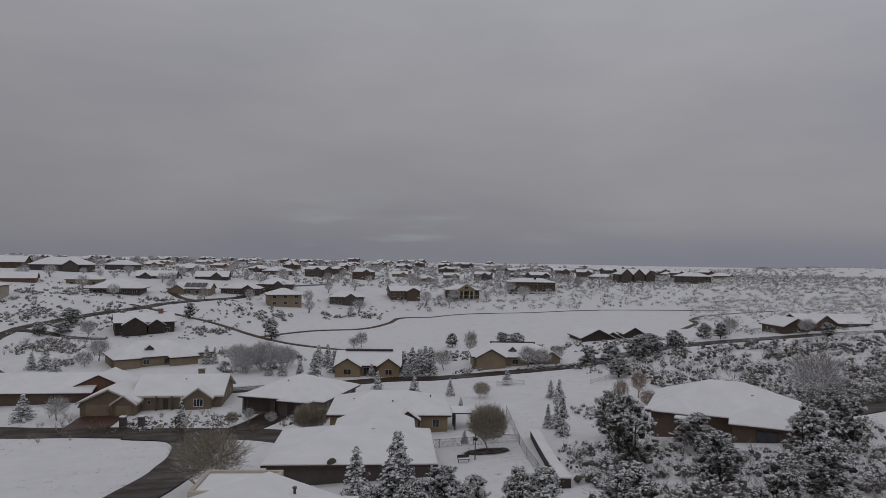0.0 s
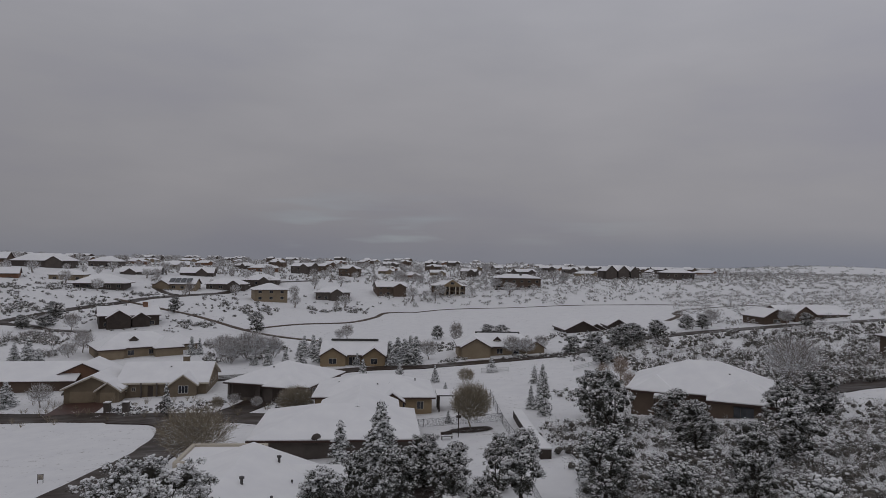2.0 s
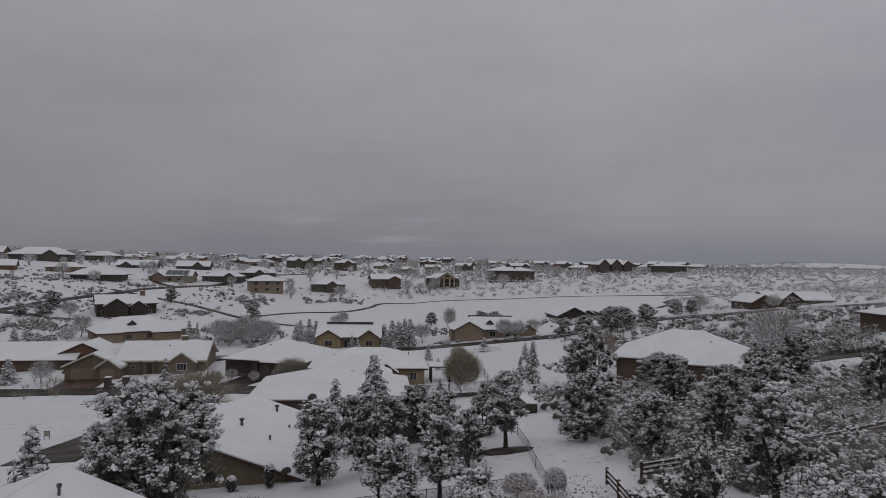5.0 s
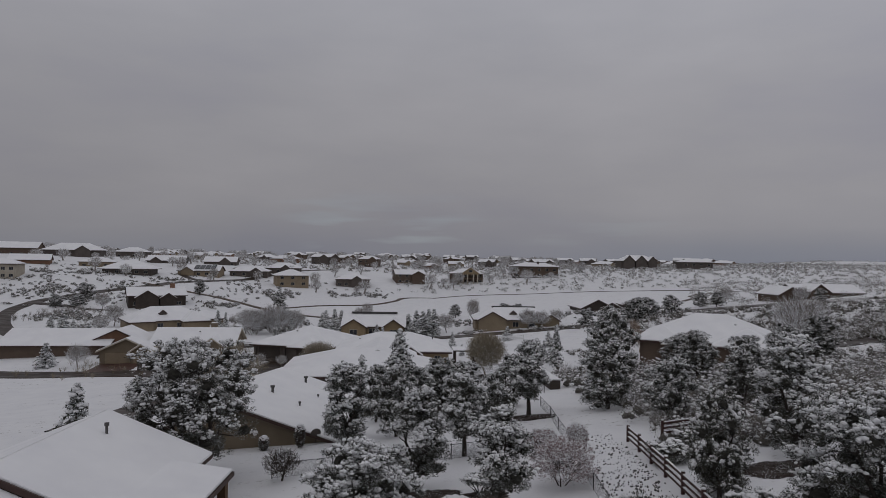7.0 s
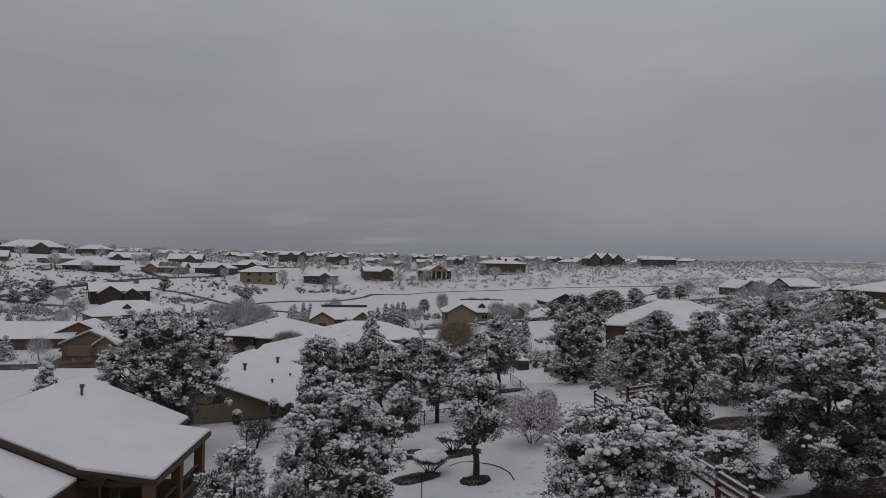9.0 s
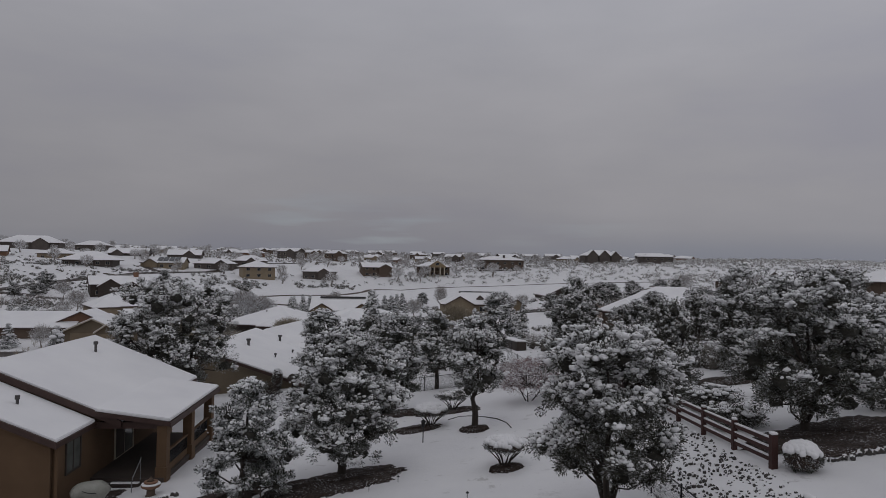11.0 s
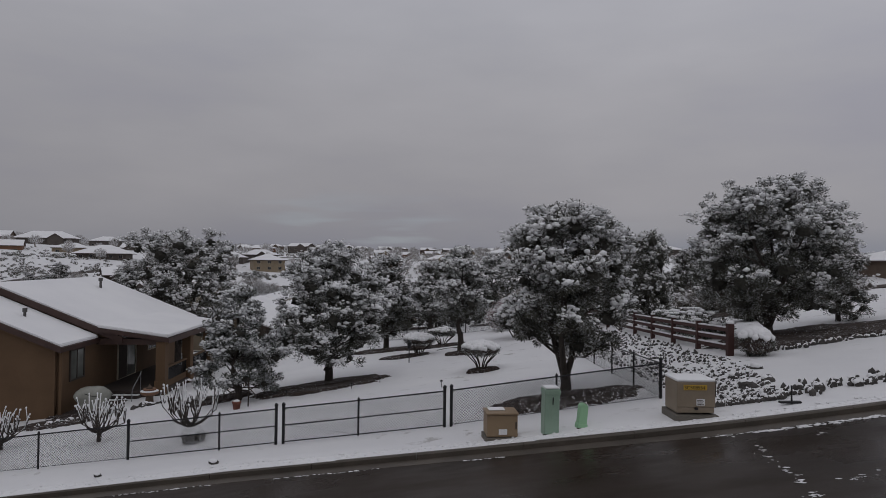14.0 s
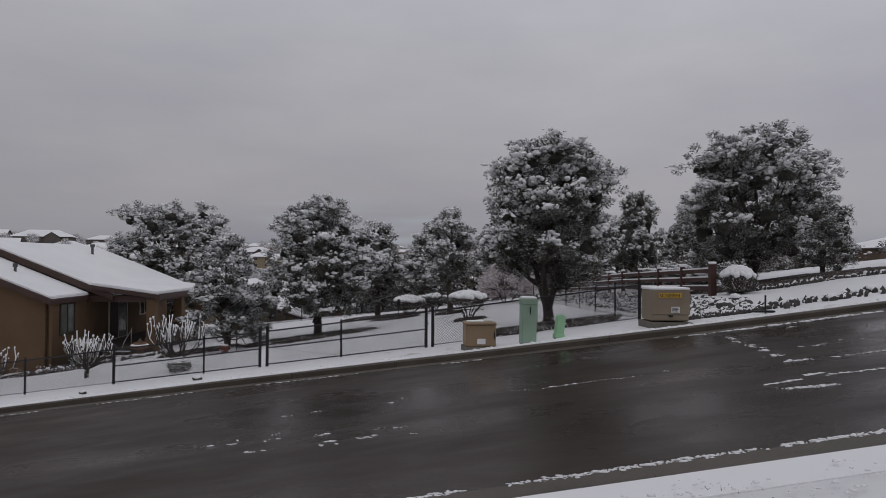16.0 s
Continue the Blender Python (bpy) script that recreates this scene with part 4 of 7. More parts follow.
house("grey house with a long snowy roof behind bare trees", -97, 349, 19, 11, 4, height=3.2, rise=2.3, kind="hip", mat="grey", floor=0.4, windows=std_windows(19, 11, 1, "s", 4), wings=((4.0, -4.0, 6, 6, 90, 1.9, 0.2),))
house("grey house with a low snowy roof and white gable", -84, 368, 18, 12, 4, height=3.2, rise=2.6, kind="hip", mat="grey", floor=2.0, windows=std_windows(18, 12, 1, "s", 4), wings=((2, -4, 6, 5, 90, 1.8, 0.2),))


def far_town():
    """Houses of the far hill: a few patterns, copied in rows along the contour."""
    rng = np.random.default_rng(12)
    kinds = []
    for i, (mat, kind, storeys, L, W) in enumerate((("grey", "hip", 1, 20, 12), ("tan", "gable", 1, 18, 11), ("rust", "hip", 1, 24, 13), ("grey", "gable", 2, 17, 11), ("tan", "hip", 1, 26, 12), ("umber", "hip", 2, 18, 12))):
        word = {"grey": "grey", "tan": "tan", "rust": "russet", "umber": "umber brown"}[mat]
        h = house("distant %s stucco house with a snowy %s roof" % (word, "hipped" if kind == "hip" else "gable"), 0, 0, L, W, 0, height=2.9 * storeys + 0.6, rise=2.4, kind=kind, mat=mat, floor=0.0,
                  group="far town houses", windows=std_windows(L, W, storeys, "s", 4), wings=((L * 0.22, -W * 0.4, 6, 6.5, 90, 2.0, 0.2),))
        kinds.append(h)
    first = set()
    spots = []
    for y in (455, 500, 548, 600, 655, 712, 772, 834, 880):
        half = 0.62 * y
        x = -half + rng.uniform(0, 20)
        while x < min(half, 0.33 * y + 40 + (890 - y) * 0.05):
            spots.append((x, y + rng.uniform(-10, 10)))
            x += rng.uniform(26, 52) * (0.9 + y / 2400)
    named = [(58, 385), (134, 436), (167, 421), (-212, 392), (-248, 398), (-196, 432), (-152, 378), (-126, 392), (-84, 368), (17, 371), (-14, 365)]
    spots = [s for s in spots if all(math.hypot(s[0] - a, s[1] - b) > 30 for a, b in named)]
    for i, (x, y) in enumerate(spots):
        k = int(rng.integers(len(kinds)))
        q = rng.uniform(0.7, 0.92)
        m = pose(x, y, ground_z(x, y) - 0.3, 0, 0, rng.normal(0, 16)) @ Matrix.Diagonal((q, q, 0.85, 1))
        if k not in first:
            first.add(k)
            kinds[k].matrix_world = m
        else:
            copy_thing(kinds[k], m)


far_town()


# ---- plants ----
def limb(rng, start, direction, length, r0, depth, verts, faces, tips, spread=0.7, sides=6, lift=0.25, kids=3):
    """A crooked tapering limb that forks."""
    n = 4
    pts, p, d = [start], start.copy(), direction.normalized()
    for i in range(n):
        d = (d + Vector(rng.normal(0, 0.14, 3)) + Vector((0, 0, lift * 0.12))).normalized()
        p = p + d * (length / n)
        pts.append(p.copy())
    radii = [r0 * (1 - 0.55 * i / n) for i in range(n + 1)]
    tube_arrays(pts, radii, sides, verts, faces)
    if depth == 0:
        tips.append(p)
        return
    for k in range(kids):
        q = pts[2 + k % 3]
        side = Vector(rng.normal(0, 1, 3))
        side = (side - d * side.dot(d)).normalized()
        nd = (d + side * spread * rng.uniform(0.7, 1.3) + Vector((0, 0, lift))).normalized()
        limb(rng, q, nd, length * rng.uniform(0.55, 0.8), radii[-1] * 0.8, depth - 1, verts, faces, tips, spread, max(3, sides - 1), lift, kids)


def broad_tree(seed, h, w, stems=3, clumps=150, per=45, leaf=0.11, snow=0.75, rc=0.36, low=0.2, label="", mat="leaf", top=0.5, peak=0.4, fork=0.2, lobes=30, open_=0.0, wind=0.5, pads=14):
    """A juniper or oak: short forking stems, limbs to leafy lobes, snow in pads on their tops."""
    rng = np.random.default_rng(seed)
    root = new("tree")
    tagged(root, label or "evergreen juniper tree with snow on its dark clumps", "tree")

    def envelope(t):
        if t < peak:
            return 0.52 + 0.48 * math.sqrt(max(0.0, 1 - ((peak - t) / peak) ** 2))
        return max(0.0, 1 - ((t - peak) / (1.04 - peak)) ** 2.2) ** top

    # lobes of the crown, most of them along its outline
    lo, hi = low * h, h
    size = 0.172 * w * (30 / lobes) ** 0.3
    centre, radius = [], []
    tries = 0
    while len(centre) < lobes and tries < 6000:
        tries += 1
        t, a = rng.uniform(0.02, 1.0), rng.uniform(0, 2 * math.pi)
        e = envelope(t)
        if rng.uniform() > e + 0.15:
            continue
        lump = 0.92 + 0.22 * noise.noise((1.3 * math.cos(a) + seed, 1.3 * math.sin(a), 2.6 * t))
        rl = size * rng.uniform(0.7, 1.25)
        q = max(0.0, e * lump * w / 2 - rl * 0.55) * rng.uniform(0.04, 1.0) ** 0.42
        z = min(lo + (hi - lo) * t, h - rl * 0.62)
        p = Vector((q * math.cos(a), q * math.sin(a), z))
        if any((p - o).length < 0.46 * (rl + s) for o, s in zip(centre, radius)) and tries < 5000:
            continue
        centre.append(p)
        radius.append(rl)
    # foot, stems and limbs
    verts, faces = [], []
    r = 0.024 * h
    foot = fork * h
    tube_arrays([Vector((0, 0, -0.3)), Vector((0.02, 0.01, 0.1)), Vector((0.03, 0, foot * 0.6)), Vector((0, 0.02, foot))], [r * 1.7, r * 1.3, r * 1.15, r * 1.1], 9, verts, faces)
    spine = []
    for k in range(stems):
        a = 2 * math.pi * k / stems + rng.uniform(-0.4, 0.4)
        reach = 0.0 if stems == 1 else w * rng.uniform(0.16, 0.24)
        pts = []
        for i in range(7):
            s = i / 6
            bend = Vector(rng.normal(0, 0.018 * h, 3)) * (0 < i)
            pts.append(Vector((reach * math.cos(a) * s ** 0.8, reach * math.sin(a) * s ** 0.8, foot * 0.8 + (0.80 * h - foot * 0.8) * s)) + Vector((bend.x, bend.y, 0)))
        rad = [r * (1.0 if stems == 1 else 0.8) * (1 - 0.8 * i / 6) for i in range(7)]
        tube_arrays(pts, rad, 7, verts, faces)
        spine += list(zip(pts, rad))
    for p, rl in zip(centre, radius):
        best = min(spine, key=lambda n: (n[0] - p).length + 4 * max(0.0, n[0].z - p.z + 0.05 * h))
        a, ra = best
        gap = p - a
        if gap.length < 0.15:
            continue
        m1 = a + gap * 0.35 + Vector(rng.normal(0, 0.07, 3)) * gap.length - Vector((0, 0, 0.05 * gap.length))
        m2 = a + gap * 0.7 + Vector(rng.normal(0, 0.07, 3)) * gap.length
        r1 = min(ra * 0.7, 0.02 * gap.length + 0.015)
        tube_arrays([a, m1, m2, p], [r1, r1 * 0.8, r1 * 0.55, r1 * 0.3], 5, verts, faces)
        for _ in range(3):
            d = Vector(rng.normal(0, 1, 3)).normalized() * rl * 0.8
            d.z = abs(d.z) * 0.7
            tube_arrays([m2, p + d * 0.4, p + d], [r1 * 0.45, r1 * 0.3, r1 * 0.12], 3, verts, faces)
    mesh_object("trunk", verts, faces, "bark", root, smooth=True)
    # sprays of foliage over each lobe
    k = max(3, clumps // len(centre))
    n = k * len(centre)
    cen = np.repeat(np.array([tuple(p) for p in centre]), k, 0)
    rl = np.repeat(np.array(radius), k)
    d = rng.normal(size=(n, 3))
    d /= np.linalg.norm(d, axis=1, keepdims=True)
    d[:, 2] = np.where(d[:, 2] < -0.6, -d[:, 2] * 0.6, d[:, 2])
    c = cen + d * rl[:, None] * rng.uniform(0.45, 1.0, (n, 1)) * np.array([1.0, 1.0, 0.95])
    c[:, 2] = np.minimum(c[:, 2], h - 0.3 * rc)
    rad = rng.uniform(0.7, 1.25, n) * rc
    live = rng.uniform(0, 1, n) > open_
    near = leaf < 0.09
    v, f = spray_cloud(rng, c[live], rad[live], d[live], int(per * (1.7 if near else 2.2)), leaf * (0.70 if near else 0.62))
    mesh_object("crown", v, f, mat, root)
    # dark lumps thicken each lobe; its inner shade is put into their colour
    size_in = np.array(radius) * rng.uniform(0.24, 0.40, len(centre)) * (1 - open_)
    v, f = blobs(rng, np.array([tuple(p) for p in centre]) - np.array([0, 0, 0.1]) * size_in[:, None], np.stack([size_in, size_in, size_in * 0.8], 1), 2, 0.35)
    tagged(mesh_object("inner_shade", v, f, "crown_shade", root), kind="stuff")
    # pads of snow on the upper sprays that lie open to the sky
    roof = np.array([np.sum((np.hypot(c[:, 0] - p[0], c[:, 1] - p[1]) < size * 0.55) & (c[:, 2] > p[2] + size * 0.75)) for p in c]) / k
    out = np.hypot(c[:, 0], c[:, 1]) / (w / 2)
    lee = np.clip(-(c[:, 0] * 0.8 + c[:, 1] * 0.35) / (w / 2), -1, 1)
    chance = 1.45 * snow * np.clip(1.25 - 1.1 * roof + 0.6 * (out - 0.7) + wind * 0.7 * lee, 0.04, 1.0) * np.clip((d[:, 2] + 0.45) / 0.6, 0, 1) * np.clip(1.8 * (c[:, 2] / h - low) + 0.3, 0, 1.0)
    keep = live & (rng.uniform(0, 1, n) < chance)
    m = int(keep.sum())
    rk, ck = rad[keep], c[keep]
    # one main lump on each spray, and crumbs round it
    big = ck + d[keep] * rk[:, None] * np.array([0.2, 0.2, 0.0])
    big[:, 2] += rk * rng.uniform(0.28, 0.5, m)
    q = rk * (0.18 + 0.30 * rng.uniform(0, 1, m) ** 1.4)
    v, f = blobs(rng, big, np.stack([q * rng.uniform(0.75, 1.35, m), q * rng.uniform(0.75, 1.35, m), q * rng.uniform(0.5, 0.8, m)], 1), 2 if pads > 8 else 1, 0.26)
    k = max(4, int(pads * 0.8))
    cc = np.repeat(ck, k, 0) + rng.normal(0, 1, (m * k, 3)) * np.repeat(rk, k)[:, None] * np.array([0.52, 0.52, 0.25])
    rr = np.repeat(rk, k)
    cc[:, 2] += rr * 0.34
    q = rr * (0.08 + 0.26 * rng.uniform(0, 1, m * k) ** 1.5)
    v2, f2 = blobs(rng, cc, np.stack([q * rng.uniform(0.6, 1.7, m * k), q * rng.uniform(0.6, 1.7, m * k), q * rng.uniform(0.5, 0.95, m * k)], 1), 1, 0.4)
    f = [*f, *(f2 + len(v))]
    v = np.concatenate([v, v2])
    tagged(mesh_object("snow", v, f, "snow", root, smooth=True, label="lumps of settled snow"), kind="stuff")
    return root


def conifer(seed, h, w, tiers=13, per=9, leaf=0.12, snow=0.7, label="", bare=0.06):
    """A spruce or young pine: whorls of drooping boughs, snow along them."""
    rng = np.random.default_rng(seed)
    root = new("conifer")
    tagged(root, label or "young spruce with snow along its drooping boughs", "tree")
    verts, faces = [], []
    tube_arrays([Vector((0, 0, -0.3)), Vector((0.02 * h, 0, h * 0.5)), Vector((0, 0, h * 0.98))], [0.022 * h, 0.014 * h, 0.004 * h], 7, verts, faces)
    cs, rads, sn, sr = [], [], [], []
    for t in range(tiers):
        s = t / (tiers - 1)
        z = h * (bare + (0.97 - bare) * s)
        reach = w / 2 * (1 - s) ** 0.8 + 0.04 * w
        for k in range(per):
            a = 2 * math.pi * (k + 0.5 * (t % 2)) / per + rng.uniform(-0.25, 0.25)
            ln = reach * rng.uniform(0.65, 1.15)
            zz = z + rng.uniform(-0.5, 0.5) * h / tiers
            pts = [Vector((math.cos(a) * ln * q, math.sin(a) * ln * q, zz + 0.10 * ln * math.sin(q * 2.2) - 0.34 * ln * q * q)) for q in (0, 0.5, 1.0)]
            tube_arrays(pts, [0.006 * h, 0.004 * h, 0.002 * h], 3, verts, faces)
            m = max(2, int(ln / (leaf * 1.5)))
            for j in range(m):
                q = (j + 0.7) / m
                p = [math.cos(a) * ln * q, math.sin(a) * ln * q, zz + 0.10 * ln * math.sin(q * 2.2) - 0.34 * ln * q * q]
                cs.append(p)
                rads.append(leaf * 1.6)
                if rng.uniform() < snow:
                    sn.append([p[0], p[1], p[2] + leaf * 0.7])
                    sr.append(leaf * rng.uniform(0.7, 1.5))
    mesh_object("trunk", verts, faces, "bark", root)
    v, f = leaf_cloud(rng, np.array(cs), np.array(rads), 7, leaf * 0.9)
    mesh_object("crown", v, f, "needle", root)
    sr = np.array(sr)
    v, f = blobs(rng, np.array(sn), np.stack([sr, sr, sr * 0.5], 1), 1, 0.2)
    tagged(mesh_object("snow", v, f, "snow", root, smooth=True, label="snow lying along the boughs"), kind="stuff")
    return root


def bare_tree(seed, h, w, mat="twig", depth=3, twigs=5, stem=0.16, label="", fan=0.75, thin=1.0, kids=4):
    """A leafless tree or bush: forking limbs and a haze of fine twigs."""
    rng = np.random.default_rng(seed)
    root = new("bare_tree")
    tagged(root, label or "leafless tree with frosted grey twigs", "tree")
    verts, faces, tips = [], [], []
    if stem > 0.05:
        limb(rng, Vector((0, 0, -0.2)), Vector((0, 0, 1)), h * (stem + 0.34), 0.028 * h * thin, depth, verts, faces, tips, fan, 6, 0.22, kids)
    else:
        for k in range(9):
            a = 2.4 * k
            limb(rng, Vector((0.1 * w * math.cos(a), 0.1 * w * math.sin(a), -0.1)), Vector((0.55 * math.cos(a) * w / h, 0.55 * math.sin(a) * w / h, 1)), h * 0.55, 0.011 * h * thin, depth - 1, verts, faces, tips, fan, 5, 0.3, kids)
    mid = np.array([0, 0, h * 0.56])
    ext = np.array([w / 2, w / 2, h * 0.43])
    for q in verts:
        d = (np.array(q) - mid) / ext
        big = np.linalg.norm(d)
        if big > 0.95 and q.z > h * 0.2:
            q.x, q.y, q.z = mid + d / big * ext * 0.95
    n = twigs * 320
    d = rng.normal(size=(n, 3))
    d /= np.linalg.norm(d, axis=1, keepdims=True)
    lump = np.array([0.82 + 0.22 * noise.noise((a * 2.3, b * 2.3, c * 2.3 + seed)) for a, b, c in d])[:, None]
    p = mid + d * ext * lump * rng.uniform(0.1, 1.0, (n, 1)) ** 0.45
    out = (p - np.array([0, 0, h * 0.3]))
    out /= np.linalg.norm(out, axis=1, keepdims=True) + 1e-6
    dirn = out + rng.normal(0, 0.45, (n, 3)) + np.array([0, 0, 0.25])
    dirn /= np.linalg.norm(dirn, axis=1, keepdims=True)
    ln = 0.11 * h * rng.uniform(0.5, 1.3, (n, 1))
    side = np.cross(dirn, rng.normal(size=(n, 3)))
    side /= np.linalg.norm(side, axis=1, keepdims=True) + 1e-6
    wd = 0.0028 * h * thin + 0.005
    v = np.stack([p - dirn * ln * 0.6 - side * wd, p - dirn * ln * 0.6 + side * wd, p + dirn * ln + side * wd * 0.4, p + dirn * ln - side * wd * 0.4], 1).reshape(-1, 3)
    f = np.arange(n * 4).reshape(n, 4)
    mesh_object("trunk", verts, faces, mat if stem <= 0.05 else "bark" if mat == "twig" and stem > 0.3 else mat, root)
    mesh_object("crown", v, f, mat, root)
    return root


def settle(ob, x, y, sx=1.0, sz=1.0, rot=0.0, drop=0.05):
    m = Matrix.LocRotScale((x, y, ground_z(x, y) - drop), Euler((0, 0, radians(rot))), (sx, sx, sz))
    ob.matrix_world = m
    return ob


def settle_copy(ob, x, y, sx=1.0, sz=1.0, rot=0.0, drop=0.05, label="", group=""):
    m = Matrix.LocRotScale((x, y, ground_z(x, y) - drop), Euler((0, 0, radians(rot))), (sx, sx, sz))
    made = copy_thing(ob, Matrix())
    made.matrix_basis = m
    return tagged(made, label, "", group)


# the garden's own trees
settle(broad_tree(21, 5.95, 4.95, clumps=900, per=58, leaf=0.062, rc=0.24, stems=3, low=0.24, peak=0.34, top=0.5, lobes=52, fork=0.09, label="broad juniper with thick snow pads and three stems", snow=1.0, wind=0.8), 4.2, 20.7, rot=20)
settle(broad_tree(22, 6.25, 5.6, clumps=760, per=56, leaf=0.066, rc=0.27, stems=3, low=0.17, peak=0.24, top=0.8, lobes=50, fork=0.14, label="spreading juniper standing in bare mulch, laden with snow", snow=1.15, open_=0.0, wind=0.15), -4.25, 29.6, rot=70)
settle(broad_tree(23, 5.7, 3.2, clumps=300, per=50, leaf=0.075, rc=0.27, stems=1, low=0.34, peak=0.3, top=0.7, lobes=24, label="slim juniper with a clear trunk in a mulch ring"), 2.05, 35.6)
settle(broad_tree(24, 6.6, 6.7, clumps=950, per=56, leaf=0.07, rc=0.28, stems=4, low=0.17, peak=0.36, top=0.52, lobes=58, fork=0.08, label="large dark juniper with crooked stems above bare soil", snow=1.1, wind=0.6), 14.3, 27.0, rot=40)
settle(broad_tree(25, 6.1, 3.8, clumps=400, per=40, leaf=0.10, rc=0.32, stems=2, low=0.15, top=0.7, peak=0.3, lobes=34, label="dense juniper at the garden's end with snow pads", snow=0.9), -2.2, 42.5)
settle(broad_tree(26, 5.6, 3.7, clumps=330, per=40, leaf=0.10, rc=0.32, stems=1, low=0.15, top=0.75, peak=0.25, lobes=26, label="upright juniper at the garden's end with snow pads", snow=0.9), 0.9, 49.5)
settle(broad_tree(27, 9.6, 9.7, clumps=1250, per=46, leaf=0.085, rc=0.32, stems=5, low=0.2, top=0.42, peak=0.42, lobes=72, fork=0.12, open_=0.12, label="old spreading oak behind a house with snow on its clumps", snow=0.95), -17.6, 49.0, rot=10)
settle(broad_tree(28, 5.0, 3.6, clumps=430, per=56, leaf=0.085, rc=0.24, stems=1, low=0.08, top=1.05, peak=0.14, lobes=34, fork=0.12, label="bushy young pine beside a porch, laden with snow", snow=1.3, mat="needle"), -7.7, 27.6)
settle(broad_tree(29, 6.9, 4.6, clumps=300, per=38, leaf=0.11, rc=0.35, stems=2, low=0.06, lobes=36, label="dark upright juniper behind a rail fence", snow=0.85), 19.5, 41.6)
settle(broad_tree(30, 6.6, 4.5, clumps=400, per=36, leaf=0.12, rc=0.36, stems=2, low=0.12, lobes=28, top=0.7, peak=0.3, label="juniper beside a snowy path"), -8.1, 56.5)
settle(broad_tree(31, 6.8, 3.6, clumps=240, per=36, leaf=0.12, rc=0.36, stems=1, low=0.28, lobes=26, top=0.7, label="slim juniper with a bare lower trunk"), 7.3, 62.6)
settle(conifer(32, 8.4, 5.4, tiers=20, per=12, leaf=0.19, label="tall spruce with snowy drooping boughs", snow=0.6), -4.9, 75.5)

# stock of trees for the rest of the place
stock_e = [broad_tree(40 + i, 6.0, 5.2, clumps=380, per=24, leaf=0.115, rc=0.31, stems=2, low=0.06, peak=0.32, top=0.6, lobes=40, snow=1.15, pads=7) for i in range(3)]
stock_c = [conifer(50 + i, 6.0, 3.8, tiers=11, per=8, leaf=0.21, snow=0.6) for i in range(2)]
stock_b = [bare_tree(60, 6.0, 6.0, "twig", 3, 5, label="leafless tree with frosted grey twigs"), bare_tree(61, 6.0, 6.0, "twig", 3, 10, 0.0, label="leafless thicket with frosted twigs")]
ball = bare_tree(62, 6.2, 6.6, "straw", 3, 18, 0.12, label="round leafless tree with a dense ball of tan twigs", thin=0.7)
straw = bare_tree(63, 6.0, 8.0, "straw", 3, 11, 0.0, label="large leafless bush of straw-coloured canes", thin=0.7)
russet = bare_tree(64, 5.5, 3.8, "rust_twig", 3, 3, 0.12, label="slender tree with russet dead leaves under snow")
USED = set()


def plant(ob, h0, w0, rows, label="", group=""):
    rng = np.random.default_rng(len(rows) * 7 + int(h0 * 10))
    obs = ob if isinstance(ob, list) else [ob]
    for i, (x, y, h, w) in enumerate(rows):
        o = obs[i % len(obs)]
        rot = rng.uniform(0, 360)
        if o.name not in USED:
            USED.add(o.name)
            settle(o, x, y, w / w0, h / h0, rot)
            tagged(o, label, "", group)
        else:
            settle_copy(o, x, y, w / w0, h / h0, rot, label=label, group=group)


plant(stock_e, 6.0, 5.2, [(6.4, 69.9, 5.2, 3.6), (-2.9, 71.6, 4.4, 4.4), (2.2, 70.2, 4.8, 4.2), (4.3, 63.5, 2.6, 2.8), (-0.5, 72.7, 5.2, 5.1), (17.1, 54.2, 5.1, 4.6), (14.6, 63.2, 6.3, 5.8), (12.4, 35.4, 5.4, 3.4), (22.9, 54.8, 5.0, 3.6),
                          (22.1, 87.4, 8.6, 6.2), (24.4, 103.8, 6.8, 5.9), (32.3, 92.6, 5.0, 5.4), (44.0, 88.0, 5.6, 5.2), (49.5, 89.0, 6.2, 6.0), (28, 76, 6.0, 5.5), (35, 70, 5.5, 6.0), (27, 63, 5.6, 5.0), (44, 66, 6.4, 5.0), (18.8, 29.2, 3.8, 3.2), (-4.3, 58.5, 5.6, 3.8), (-3.2, 65.0, 5.6, 4.0), (3.6, 57.5, 4.8, 3.4), (-6.6, 66.5, 5.4, 3.6), (1.2, 65.5, 5.2, 3.6)],
      "evergreen juniper with snow on its dark clumps, in scrub", "junipers in the scrub")
plant(stock_e, 6.0, 5.2, [(-55.8, 238.3, 7.0, 6.8), (6.6, 225.9, 4.5, 5.0), (23.3, 224.8, 4.1, 6.0), (28.1, 225.5, 3.6, 6.0), (-94.3, 266.7, 6.2, 5.8), (-131.7, 232.5, 4.9, 5.7), (39.8, 177.5, 4.6, 6.0), (44.2, 171.6, 5.4, 6.4),
                          (53.0, 178.0, 6.6, 7.4), (66.3, 187.6, 5.8, 6.2), (41.8, 157.5, 4.4, 6.4), (58.4, 183.5, 5.9, 7.6), (82.9, 208.0, 4.8, 5.2), (87.1, 205.7, 4.7, 5.1), (-130.3, 248.9, 6.2, 8.2), (-127.0, 237.6, 4.1, 6.6), (110.7, 190.7, 4.5, 4.8)],
      "dark round evergreen dusted with snow near a road", "valley evergreens")
